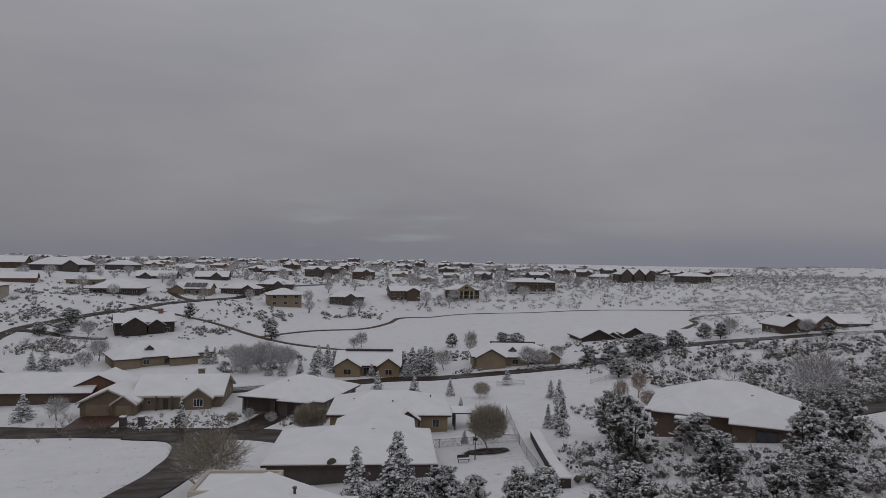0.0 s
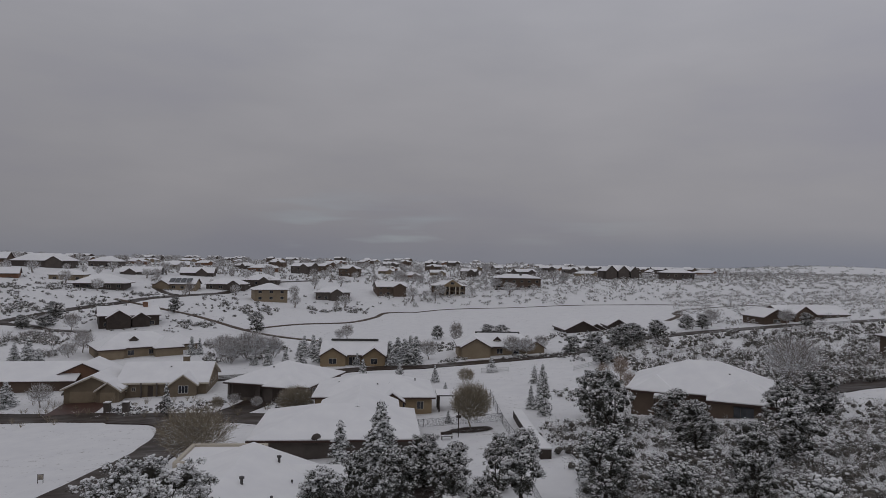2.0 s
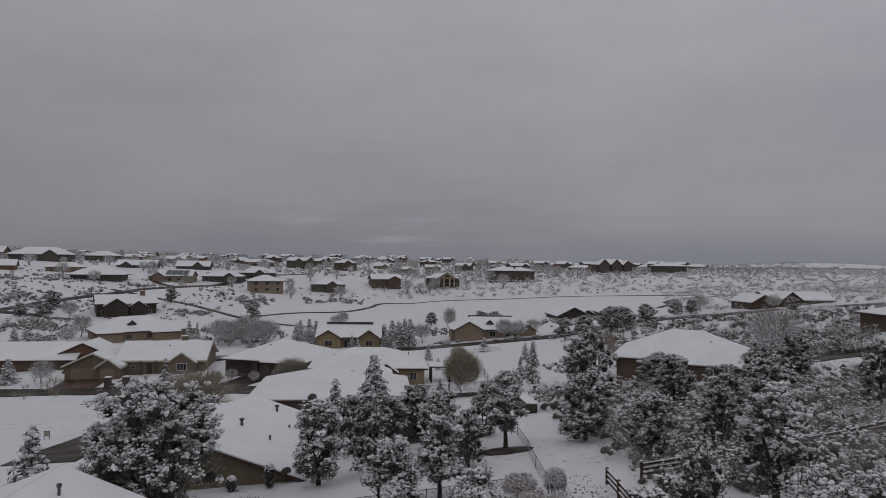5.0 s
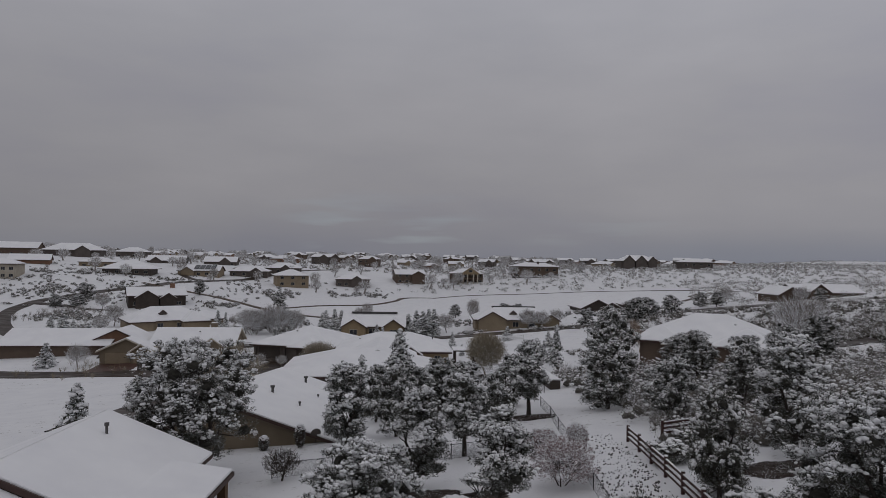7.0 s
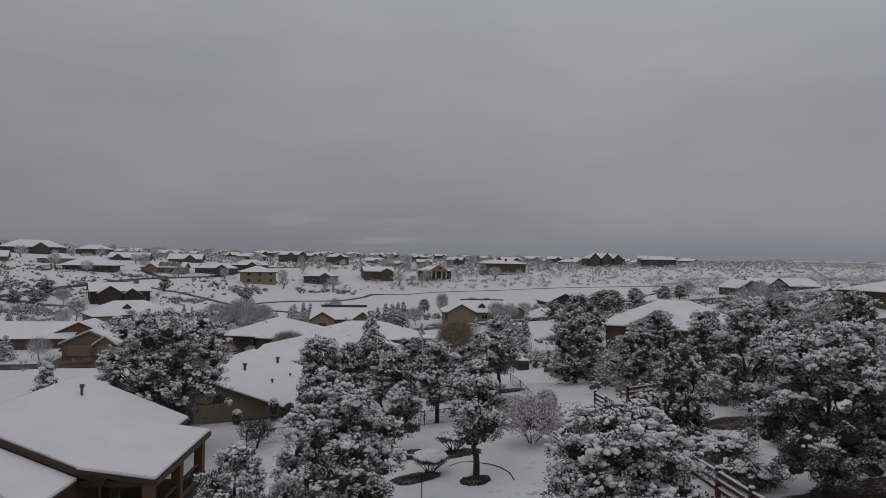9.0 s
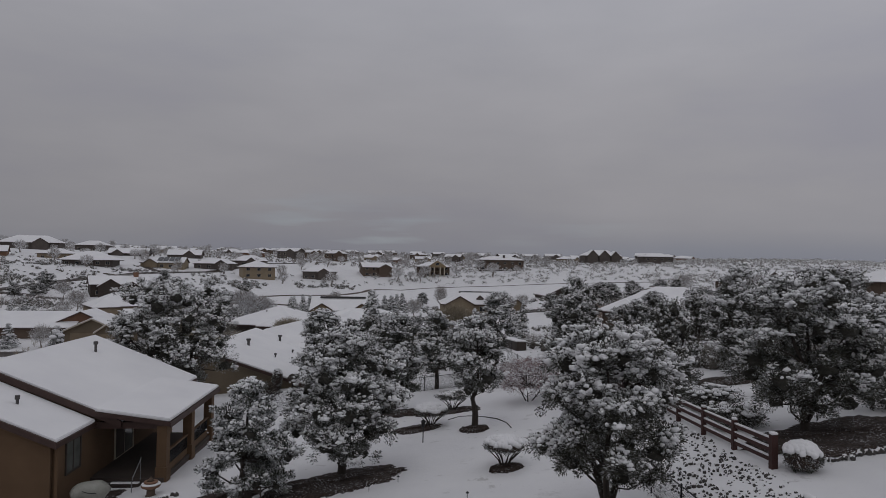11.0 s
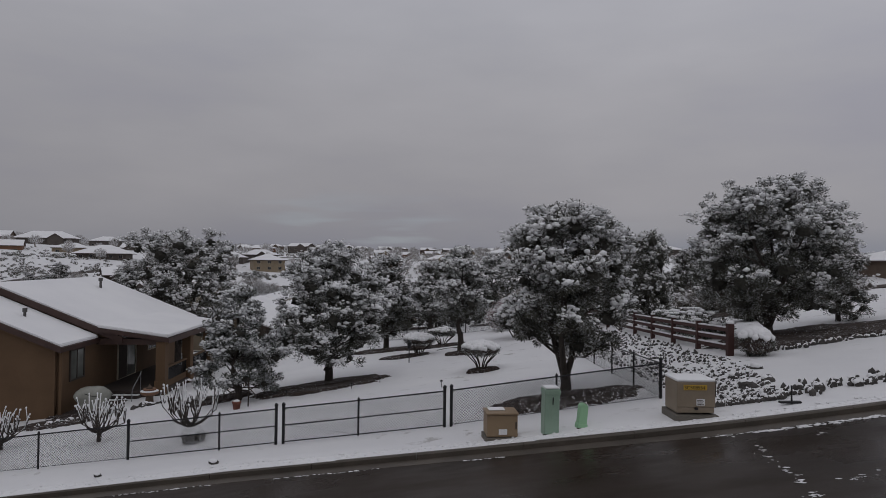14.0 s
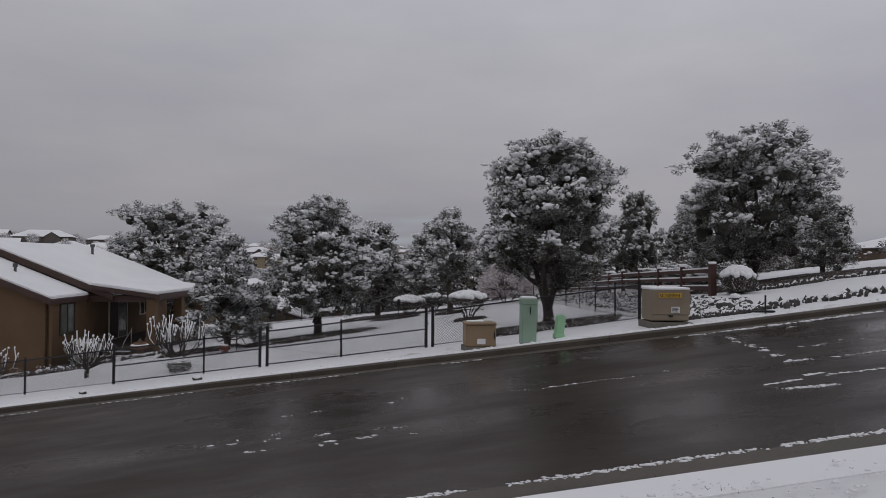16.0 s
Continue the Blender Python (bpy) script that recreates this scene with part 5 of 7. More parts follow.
plant(stock_c, 6.0, 3.8, [(-33.0, 171.5, 4.8, 3.1), (-29.8, 174.2, 6.4, 3.7), (-25.7, 180.5, 6.3, 4.4), (-3.7, 177.2, 6.5, 5.8), (-0.8, 177.2, 7.0, 4.6), (-6.8, 174.4, 4.1, 3.4), (-15.7, 174.9, 3.2, 2.5), (-4.5, 152.3, 3.8, 3.4), (3.2, 149.4, 3.5, 2.2),
                          (-12.0, 152.0, 2.4, 1.7), (16.5, 158.1, 3.1, 3.3), (18.5, 107.7, 6.5, 2.4), (17.5, 114.1, 3.7, 1.9), (4.7, 135.2, 2.3, 1.4), (3.8, 107.7, 1.9, 1.3), (-9.9, 84.5, 5.2, 3.4), (-28.7, 188.3, 6.0, 4.0), (-31.7, 191.5, 5.4, 4.0), (-11.6, 178.5, 3.4, 2.6), (-7.6, 180.0, 5.6, 4.0), (-5.6, 182.5, 6.2, 4.6), (-2.2, 183.0, 6.6, 4.6), (-9.7, 176.3, 3.0, 2.2), (-12.9, 158.1, 4.2, 2.8), (-38.3, 176.4, 4.6, 3.0), (-41.8, 176.4, 3.8, 2.6), (23.6, 135.0, 4.6, 2.6), (23.0, 140.4, 3.6, 2.2), (18.6, 112.6, 4.2, 2.4)],
      "small dark conifer dusted with snow", "small conifers")
plant(stock_c, 6.0, 3.8, [(-80.4, 139.4, 4.9, 4.8), (-104.6, 182.6, 4.5, 3.2), (-101.1, 182.7, 6.0, 4.7), (-96.8, 179.6, 3.7, 3.2), (-46.2, 129.5, 5.1, 2.4), (-62.4, 191.4, 5.1, 3.1), (-60.5, 192.5, 4.4, 2.2), (-28.1, 53.9, 6.8, 4.2), (15, 70, 4.6, 2.8)],
      "snow-laden young spruce standing in deep snow", "small conifers")
plant(stock_b[0], 6.0, 6.0, [(11.4, 205.1, 8.0, 4.8), (-25.1, 221.3, 4.2, 4.6), (2.7, 183.9, 5.6, 6.0), (24.5, 179.0, 5.8, 6.8), (63.9, 118.8, 9.2, 11.3), (-73.3, 138.4, 5.0, 5.4), (-93.0, 194.2, 6.8, 6.8), (-92.8, 186.4, 4.5, 5.2), (-115, 231, 6.5, 6), (93, 212, 6, 6), (112, 203, 5, 6), (-0.3, 189.4, 5.0, 5.4), (28.0, 178.5, 5.0, 6.0), (33.0, 184.5, 4.6, 5.0), (-23.1, 224.9, 5.4, 5.0), (-34.9, 132.6, 2.6, 2.8), (-29.9, 129.2, 2.4, 2.6)],
      "leafless tree with frosted grey twigs", "leafless trees")
plant(stock_b[1], 6.0, 6.0, [(-49.2, 180.0, 6.7, 8.8), (-44.4, 183.9, 7.8, 11.2), (-40.0, 188.0, 6.0, 8.0), (-53, 190, 6, 8), ], "leafless thicket with frosted twigs", "leafless thickets")


def frosted_tree(seed, h, w, label, per=26, depth=3):
    """A low rounded ornamental tree: forking limbs, each end with a tuft of frosted dry leaves."""
    rng = np.random.default_rng(seed)
    root = new("ornamental_tree")
    tagged(root, label, "tree")
    verts, faces, tips = [], [], []
    for k in range(3):
        a = 2.1 * k + rng.uniform(-0.3, 0.3)
        limb(rng, Vector((0.05 * math.cos(a), 0.05 * math.sin(a), -0.15)), Vector((0.6 * math.cos(a), 0.6 * math.sin(a), 0.9)), h * 0.42, 0.016 * h, depth, verts, faces, tips, 0.85, 6, 0.12, 4)
    mid, ext = np.array([0, 0, h * 0.52]), np.array([w / 2, w / 2, h * 0.46])
    n = 420
    d = rng.normal(size=(n, 3))
    d /= np.linalg.norm(d, axis=1, keepdims=True)
    d[:, 2] = np.where(d[:, 2] < -0.75, -d[:, 2], d[:, 2])
    lump = np.array([0.85 + 0.22 * noise.noise((a * 2.1, b * 2.1, c * 2.1 + seed)) for a, b, c in d])[:, None]
    c = mid + d * ext * lump * rng.uniform(0.35, 1.0, (n, 1)) ** 0.5
    for q in verts:
        e = (np.array(q) - mid) / ext
        far = np.linalg.norm(e)
        if far > 0.9 and q.z > h * 0.2:
            q.x, q.y, q.z = mid + e / far * ext * 0.9
    for p in c[::2]:
        t = Vector(p)
        tube_arrays([Vector((t.x * 0.35, t.y * 0.35, h * 0.32)), Vector((t.x * 0.75, t.y * 0.75, h * 0.3 + (t.z - h * 0.3) * 0.7)), t], [0.012, 0.008, 0.004], 3, verts, faces)
    mesh_object("trunk", verts, faces, "bark", root)
    v, f = spray_cloud(rng, c, rng.uniform(0.14, 0.26, n) * w / 4.4, d, per * 3, 0.034)
    mesh_object("crown", v, f, "rosy_leaf", root)
    top = c[d[:, 2] > 0.0]
    m = len(top) * 5
    sc = np.repeat(top, 5, 0) + rng.normal(0, 0.11, (m, 3)) + np.array([0, 0, 0.05])
    r = rng.uniform(0.012, 0.045, m)
    v, f = blobs(rng, sc, np.stack([r * 1.4, r * 1.2, r * 0.7], 1), 1, 0.3)
    tagged(mesh_object("snow", v, f, "snow", root, smooth=True, label="crumbs of snow on the twigs"), kind="stuff")
    return root


settle(frosted_tree(65, 2.8, 4.5, "small rounded ornamental tree with frosted rosy dry leaves"), 5.9, 40.8)
settle(frosted_tree(67, 1.7, 2.7, "low rounded shrub with frosted rosy leaves", 22, 2), 6.1, 48.2)
settle(frosted_tree(68, 2.0, 1.8, "upright shrub with frosted russet leaves beside a stony strip", 22, 2), 8.35, 47.7)
plant(ball, 6.2, 6.6, [(6.8, 102.4, 6.9, 6.9), (-21.1, 118.7, 5.5, 7.1)])
plant(straw, 6.0, 8.0, [(-28.2, 90.3, 7.4, 10.6), (9.5, 144.5, 3.6, 4.4), (-36.8, 128.5, 2.8, 2.8)])
plant(russet, 5.5, 3.8, [(39.3, 136.0, 5.7, 3.8), (34, 130, 5.2, 3.6), (36, 121, 4.4, 3.4)])


def scrub_patch(label, seed, count, region, size, per, leaf, keep=None, mat="scrub", lumps=0.5, fine=1.0):
    """Uncounted scrub: leaf clouds and snow lumps over a stretch of ground."""
    rng = np.random.default_rng(seed)
    xs, ys = [], []
    while len(xs) < count:
        x, y = region(rng)
        if keep is None or keep(x, y):
            xs.append(x)
            ys.append(y)
    s = rng.uniform(size[0], size[1], count) * rng.uniform(0.6, 1.2, count)
    k = 4
    c = np.stack([np.repeat(xs, k), np.repeat(ys, k), np.zeros(count * k)], 1)
    ss = np.repeat(s, k)
    c[:, :2] += rng.normal(0, 1, (count * k, 2)) * ss[:, None] * 0.45
    c[:, 2] = [ground_z(a, b) for a, b in c[:, :2]]
    c[:, 2] += ss * rng.uniform(0.1, 0.55, count * k)
    v, f = leaf_cloud(rng, c, ss * 0.5, per, leaf)
    ob = mesh_object("scrub", v, f, mat)
    # dark lumps low in each bush, painting the shade under its leaves
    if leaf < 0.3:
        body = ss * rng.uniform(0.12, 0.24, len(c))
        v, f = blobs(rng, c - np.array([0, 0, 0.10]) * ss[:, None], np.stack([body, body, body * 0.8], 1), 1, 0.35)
        tagged(mesh_object("scrub_shade_lump", v, f, "scrub_shade", smooth=True), "dark lumps that paint the shade inside the scrub", "scrub", kind="stuff")
    tagged(ob, label, "scrub", kind="stuff")
    n = int(count * k * lumps)
    pick = rng.choice(count * k, n)
    sc = c[pick] + rng.normal(0, 0.24, (n, 3)) * ss[pick][:, None]
    sc[:, 2] = c[pick][:, 2] + ss[pick] * rng.uniform(0.1, 0.4, n)
    r = ss[pick] * rng.uniform(0.06, 0.17, n) * fine
    v, f = blobs(rng, sc, np.stack([r * 1.2, r * 1.2, r * 0.6], 1), 1, 0.25)
    ob2 = mesh_object("scrub_snow", v, f, "snow", smooth=True)
    tagged(ob2, "lumps of snow lying on the scrub", "snow", kind="stuff")


def off_house(x, y):
    return math.hypot(x - 43, y - 105) > 14


def twig_patch(label, seed, count, region, height, twigs, width, keep=None, mat="twig"):
    """Uncounted leafless bushes: fans of fine frosted stems."""
    rng = np.random.default_rng(seed)
    base = []
    while len(base) < count:
        x, y = region(rng)
        if keep is None or keep(x, y):
            base.append((x, y, ground_z(x, y) - 0.05))
    base = np.repeat(np.array(base), twigs, 0)
    h = np.repeat(rng.uniform(height[0], height[1], count), twigs)[:, None]
    n = len(base)
    out = rng.normal(0, 1, (n, 3)) * np.array([0.34, 0.34, 0.0]) + np.array([0, 0, 1.0])
    out /= np.linalg.norm(out, axis=1, keepdims=True)
    s0 = rng.uniform(0.0, 0.65, (n, 1))
    p = base + out * h * s0
    bend = out + rng.normal(0, 0.33, (n, 3)) * (s0 > 0.2)
    bend /= np.linalg.norm(bend, axis=1, keepdims=True)
    q = p + bend * h * rng.uniform(0.2, 0.45, (n, 1))
    side = np.cross(bend, rng.normal(size=(n, 3)))
    side /= np.linalg.norm(side, axis=1, keepdims=True) + 1e-6
    v = np.stack([p - side * width, p + side * width, q + side * width * 0.5, q - side * width * 0.5], 1).reshape(-1, 3)
    ob = mesh_object("twiggy_scrub", v, np.arange(n * 4).reshape(n, 4), mat)
    tagged(ob, label, "scrub", kind="stuff")


def behind_fence(g):
    y = g.uniform(44, 98)
    return g.uniform(15 + (y - 45) * 0.02, 26 + (y - 40) * 0.75), y


def east_slope(g):
    y = g.uniform(116, 190)
    return g.uniform(44 + (y - 118) * 0.05, 62 + (y - 100) * 1.0), y


# thick scrub behind the rail fence
scrub_patch("frosted grey-brown chaparral shrubs under snow", 71, 620, behind_fence, (0.8, 2.2), 64, 0.08, off_house, lumps=2.4, fine=0.55)
twig_patch("leafless brush with frost on its grey-brown stems", 171, 520, behind_fence, (0.9, 2.4), 80, 0.007, off_house)
scrub_patch("frosted chaparral on the slope behind a house", 72, 640, east_slope, (1.2, 2.9), 44, 0.15, off_house, "slope_scrub", lumps=1.0, fine=0.6)
twig_patch("leafless brush on the slope behind a house", 172, 420, east_slope, (1.2, 2.8), 50, 0.014, off_house)
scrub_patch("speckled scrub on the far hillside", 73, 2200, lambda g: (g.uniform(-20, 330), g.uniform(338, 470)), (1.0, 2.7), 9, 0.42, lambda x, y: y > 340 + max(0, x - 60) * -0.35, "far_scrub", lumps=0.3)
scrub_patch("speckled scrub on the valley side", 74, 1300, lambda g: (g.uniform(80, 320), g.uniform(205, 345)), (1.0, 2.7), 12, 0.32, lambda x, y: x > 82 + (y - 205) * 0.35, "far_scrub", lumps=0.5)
def thickets(centres, spread):
    """Points gathered in loose clumps round the given centres."""
    def pick(g):
        x, y, k = centres[int(g.integers(len(centres)))]
        return x + g.normal(0, spread * k), y + g.normal(0, spread * k)
    return pick


WEST = ((-155, 263, 1.2), (-146, 262, 1.0), (-155, 255, 1.2), (-156, 305, 1.5), (-130, 276, 1.0), (-129, 249, 1.0), (-84, 300, 1.6), (-70, 280, 1.3), (-63, 288, 0.8), (-79, 247, 0.7), (-31, 307, 0.8), (-43, 298, 0.8), (-170, 285, 1.6), (-118, 300, 1.2))
YARDS = ((-121, 212, 1.0), (-111, 211, 1.0), (-120, 221, 0.8), (-51, 187, 1.0), (-46, 196, 1.0), (-92, 206, 0.6), (-60, 205, 0.7), (-100, 190, 0.6))
scrub_patch("clumps of frosted shrubs on the western slope", 75, 330, thickets(WEST, 5.0), (0.8, 2.0), 30, 0.26, lumps=1.2)
scrub_patch("small shrubs scattered over the western slope", 81, 330, lambda g: (g.uniform(-200, -20), g.uniform(232, 345)), (0.4, 1.2), 16, 0.24, lambda x, y: y > 318 or x < -80, lumps=0.9)
scrub_patch("frosted shrubs between the houses", 76, 170, thickets(YARDS, 4.0), (0.8, 1.8), 30, 0.22, lumps=1.0)
twig_patch("leafless grey bushes between the houses", 176, 150, thickets(YARDS, 5.5), (1.2, 3.0), 60, 0.02)
scrub_patch("low shrubs along the fairway edge", 77, 160, lambda g: (g.uniform(-15, 75), g.uniform(196, 216)), (0.6, 1.5), 20, 0.28, lumps=0.6)
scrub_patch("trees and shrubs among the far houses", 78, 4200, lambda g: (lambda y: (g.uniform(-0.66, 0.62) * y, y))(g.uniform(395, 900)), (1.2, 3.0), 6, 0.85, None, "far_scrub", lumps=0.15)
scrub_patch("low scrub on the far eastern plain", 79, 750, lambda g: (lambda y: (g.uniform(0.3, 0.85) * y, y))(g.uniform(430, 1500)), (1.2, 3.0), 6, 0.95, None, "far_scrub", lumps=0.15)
scrub_patch("low shrubs about the front gardens", 80, 120, lambda g: (g.uniform(-59, -20), g.uniform(128, 138)), (0.3, 0.8), 26, 0.14, lambda x, y: not -37 < x < -28, lumps=0.9)
scrub_patch("low snowy shrubs along a road and about its gardens", 82, 90, thickets(((12, 180, 0.5), (7.6, 177.5, 0.5), (26, 174, 0.6), (33, 175, 0.6), (38.5, 172.5, 0.7), (41.5, 163.5, 0.9), (27, 124.5, 0.8), (20, 100, 0.6), (21, 96.5, 0.6)), 3.0), (0.5, 1.3), 40, 0.12, lumps=1.6)
twig_patch("leafless tan bushes about the front gardens", 180, 60, lambda g: (g.uniform(-80, -14), g.uniform(120, 142)), (0.8, 2.2), 50, 0.018, None, "straw")


def town_trees():
    """Leafless street trees among the far houses."""
    rng = np.random.default_rng(44)
    for k in range(260):
        y = rng.uniform(300, 800)
        x = rng.uniform(-0.62, 0.25) * y
        if y < 345 and x > -30:
            continue
        h = rng.uniform(4, 8)
        settle_copy(far_bare, x, y, h / 6 * rng.uniform(0.8, 1.3), h / 6, rng.uniform(0, 360), label="distant leafless tree with frosted twigs", group="far leafless trees")


far_bare = bare_tree(66, 6.0, 6.0, "twig", 1, 2, 0.12, label="distant leafless tree with frosted twigs", thin=2.2)
settle(far_bare, -88, 330)
town_trees()


# ---- the brown house beside the garden ----
def near_house():
    h = empty("house", 0, 0, 0, 0, "brown stucco house with snowy gable roofs and a corner porch", "house")
    s = 0.405
    # front wing: eave along x = -15.36, ridge to the west
    def slab(name, x0, z0, x1, z1, y0, y1, thick, mat, parent, label="", bev=0.0):
        bm = bmesh.new()
        vs = [bm.verts.new(p) for p in ((x0, y0, z0), (x1, y0, z1), (x1, y1, z1), (x0, y1, z0))]
        lo = [bm.verts.new((v.co.x, v.co.y, v.co.z - thick)) for v in vs]
        bm.faces.new(vs)
        bm.faces.new(lo[::-1])
        for k in range(4):
            k2 = (k + 1) % 4
            bm.faces.new((vs[k], lo[k], lo[k2], vs[k2]))
        if bev:
            bmesh.ops.bevel(bm, geom=list(bm.edges), offset=bev, segments=2, affect="EDGES")
        return part(name, bm, mat, parent, label)

    rx, rz = -20.4, -0.06 + s * (20.4 - 14.39)
    wx, wz = -21.4, -0.09 + s * (21.4 - 15.36)
    # wing roof
    a = slab("roof", -15.36, -0.20, wx, wz - 0.11, 28.65, 32.3, 0.20, "fascia", h)
    slab("snow", -15.40, -0.05, wx, wz + 0.04, 28.68, 32.05, 0.146, "snow", a, "smooth settled snow", 0.03)
    b = slab("roof", -27.4, -0.20, wx - 0.02, wz - 0.11, 28.65, 32.3, 0.20, "fascia", h)
    slab("snow", -27.4, -0.05, wx - 0.02, wz + 0.04, 28.68, 32.05, 0.146, "snow", b, "smooth settled snow", 0.03)
    # main roof
    a = slab("roof", -14.30, -0.22, rx, rz - 0.13, 32.06, 43.1, 0.22, "fascia", h)
    slab("snow", -14.28, -0.065, rx, rz + 0.03, 32.12, 43.06, 0.15, "snow", a, "smooth settled snow", 0.03)
    b = slab("roof", -26.6, -0.22, rx - 0.02, rz - 0.13, 32.06, 43.1, 0.22, "fascia", h)
    slab("snow", -26.6, -0.065, rx - 0.02, rz + 0.03, 32.12, 43.06, 0.15, "snow", b, "smooth settled snow", 0.03)
    # bargeboard of the main gable
    slab("bargeboard", -14.26, -0.12, rx, rz - 0.03, 31.98, 32.055, 0.30, "fascia", h)
    slab("bargeboard", -15.33, -0.14, wx, wz - 0.05, 28.57, 28.645, 0.26, "fascia", h)
    # porch roof, flatter
    a = slab("porch_roof", -12.1, -0.14, -15.4, 0.32, 31.9, 39.9, 0.2, "fascia", h)
    slab("snow", -12.12, 0.01, -15.4, 0.46, 31.94, 39.86, 0.146, "snow", a, "smooth settled snow", 0.03)
    slab("fascia_board", -12.04, -0.16, -12.08, -0.155, 31.88, 39.92, 0.22, "fascia", h)
    # walls
    def wall_y(x0, x1, y, z0, zl, zr, mat="stucco", t=0.2):
        """A wall along x with a sloping head."""
        bm = bmesh.new()
        f = [bm.verts.new(p) for p in ((x0, y, z0), (x1, y, z0), (x1, y, zr), (x0, y, zl))]
        g = [bm.verts.new((v.co.x, y + t, v.co.z)) for v in f]
        bm.faces.new(f)
        bm.faces.new(g[::-1])
        for k in range(4):
            k2 = (k + 1) % 4
            bm.faces.new((f[k2], f[k], g[k], g[k2]))
        return part("wall", bm, mat, h)
    wall_y(-21.4, -15.75, 29.0, -5.0, wz - 0.36, -0.28)
    wall_y(-27.0, -21.4, 29.0, -5.0, -0.3, wz - 0.36)
    wall_y(-20.4, -15.76, 32.35, -0.6, rz - 0.4, 0.1)
    part("wall", box(-15.75, 29.2, -5.0, -15.55, 32.3, -0.30), "stucco", h)
    part("wall", box(-15.85, 32.3, -5.0, -15.65, 42.9, 0.30), "stucco", h)
    wall_y(-26.0, -15.86, 42.7, -5.0, -0.2, -0.2)
    part("corner_board", box(-15.56, 28.96, -5.0, -15.44, 29.06, -0.3), "stucco", h)
    # window on the wing's side and the sliding door
    w = window(h, pose(-15.55, 30.4, -1.75, 0, 0, 90), 1.15, 1.25, "darkwood", 1, "curtain_glass")
    d = window(h, pose(-15.65, 35.8, -2.62, 0, 0, 90), 2.1, 2.05, "trim", 1, "curtain_glass", "sliding_door")
    part("screen", box(-1.05, -0.05, 0, -0.02, -0.025, 2.05), "darkwood", d, "dark sliding screen")
    window(h, pose(-15.65, 39.2, -1.6, 0, 0, 90), 1.2, 1.1, "trim", 1)
    # porch
    part("porch_floor", box(-15.6, 32.0, -2.85, -12.35, 39.7, -2.65), "darkwood", h)
    part("porch_skirt", box(-12.5, 32.1, -4.3, -12.38, 39.6, -2.855), "fascia", h)
    part("porch_skirt", box(-13.4, 32.02, -4.3, -12.5, 32.12, -2.855), "fascia", h)
    for y in (32.3, 35.9, 39.4):
        q = part("porch_post", box(-12.72, y - 0.24, -4.2, -12.28, y + 0.24, -0.14, 0.02), "stucco", h)
        part("plinth", box(-12.76, y - 0.28, -4.2, -12.24, y + 0.28, -2.2, 0.015), "stucco", q)
        part("capital", box(-12.75, y - 0.27, -0.36, -12.25, y + 0.27, -0.145, 0.01), "fascia", q)
    part("header", box(-12.66, 32.3, -0.52, -12.36, 39.6, -0.25), "fascia", h)
    part("header", box(-15.6, 32.16, -0.50, -12.7, 32.38, -0.22), "fascia", h)
    for y0, y1 in ((32.55, 35.65), (36.15, 39.15)):
        r = part("porch_rail", box(-12.56, y0, -1.72, -12.44, y1, -1.64), "stucco", h)
        part("rail_panel", box(-12.53, y0, -2.65, -12.47, y1, -2.35), "stucco", r)
        k = y0 + 0.12
        while k < y1:
            part("baluster", box(-12.515, k, -2.35, -12.485, k + 0.03, -1.72), "iron", r)
            k += 0.14
    for k in range(3):
        st = part("step", box(-14.6, 31.16 + 0.29 * k, -3.9, -13.35, 31.45 + 0.29 * k, -3.2 + 0.18 * k, 0.01), "darkwood", h)
        part("snow", box(-14.58, 31.17 + 0.29 * k, -3.196 + 0.18 * k, -13.37, 31.40 + 0.29 * k, -3.16 + 0.18 * k, 0.015), "snow", st)
    part("handrail", tube([(-13.35, 31.0, -3.3), (-13.35, 31.0, -2.55), (-13.35, 31.1, -2.35), (-13.35, 31.9, -1.85), (-13.35, 32.0, -1.72)], 0.022, 6), "galvanised", h)
    part("handrail_post", tube([(-13.35, 31.95, -2.7), (-13.35, 31.95, -1.8)], 0.02, 6), "galvanised", h)
    # roof pipes
    vent_pipe(h, -18.95, 39.9, 1.85, 0.5, 0.075)
    vent_pipe(h, -17.9, 30.5, 0.98, 0.3, 0.06)
    part("roof_stack", box(-21.0, 30.1, 1.9, -20.6, 30.5, 3.0, 0.01), "pipe", h)
    # foundation stones
    part("footing", box(-20, 28.78, -5.0, -15.5, 28.98, -3.35, 0.03), "fascia", h)


near_house()


def grill():
    g = empty("covered_grill", -14.4, 29.5, ground_z(-14.4, 29.5), 25, "barbecue grill under a grey-green vinyl cover", "grill")
    bm = bmesh.new()
    rows = []
    for z, a, b in ((-0.1, 0.50, 0.33), (0.42, 0.56, 0.36), (0.62, 0.72, 0.40), (0.70, 0.74, 0.42), (0.86, 0.66, 0.38), (1.0, 0.46, 0.28), (1.06, 0.28, 0.14)):
        rows.append([bm.verts.new((a * math.copysign(abs(math.cos(t)) ** 0.5, math.cos(t)) * (1 + 0.045 * math.sin(5 * t + z * 11) + 0.02 * math.sin(13 * t - 7 * z)), b * math.copysign(abs(math.sin(t)) ** 0.5, math.sin(t)), z)) for t in [2 * math.pi * k / 28 for k in range(28)]])
    for p, q in zip(rows, rows[1:]):
        for k in range(28):
            j = (k + 1) % 28
            bm.faces.new((p[k], p[j], q[j], q[k]))
    bm.faces.new(rows[-1])
    part("cover", bm, "cover", g, smooth=True)
    part("strap", tube([(-0.3, -0.42, 0.85), (-0.05, -0.45, 0.74), (0.2, -0.44, 0.70)], 0.015, 5), "iron", g)
    for x in (-0.5, 0.5):
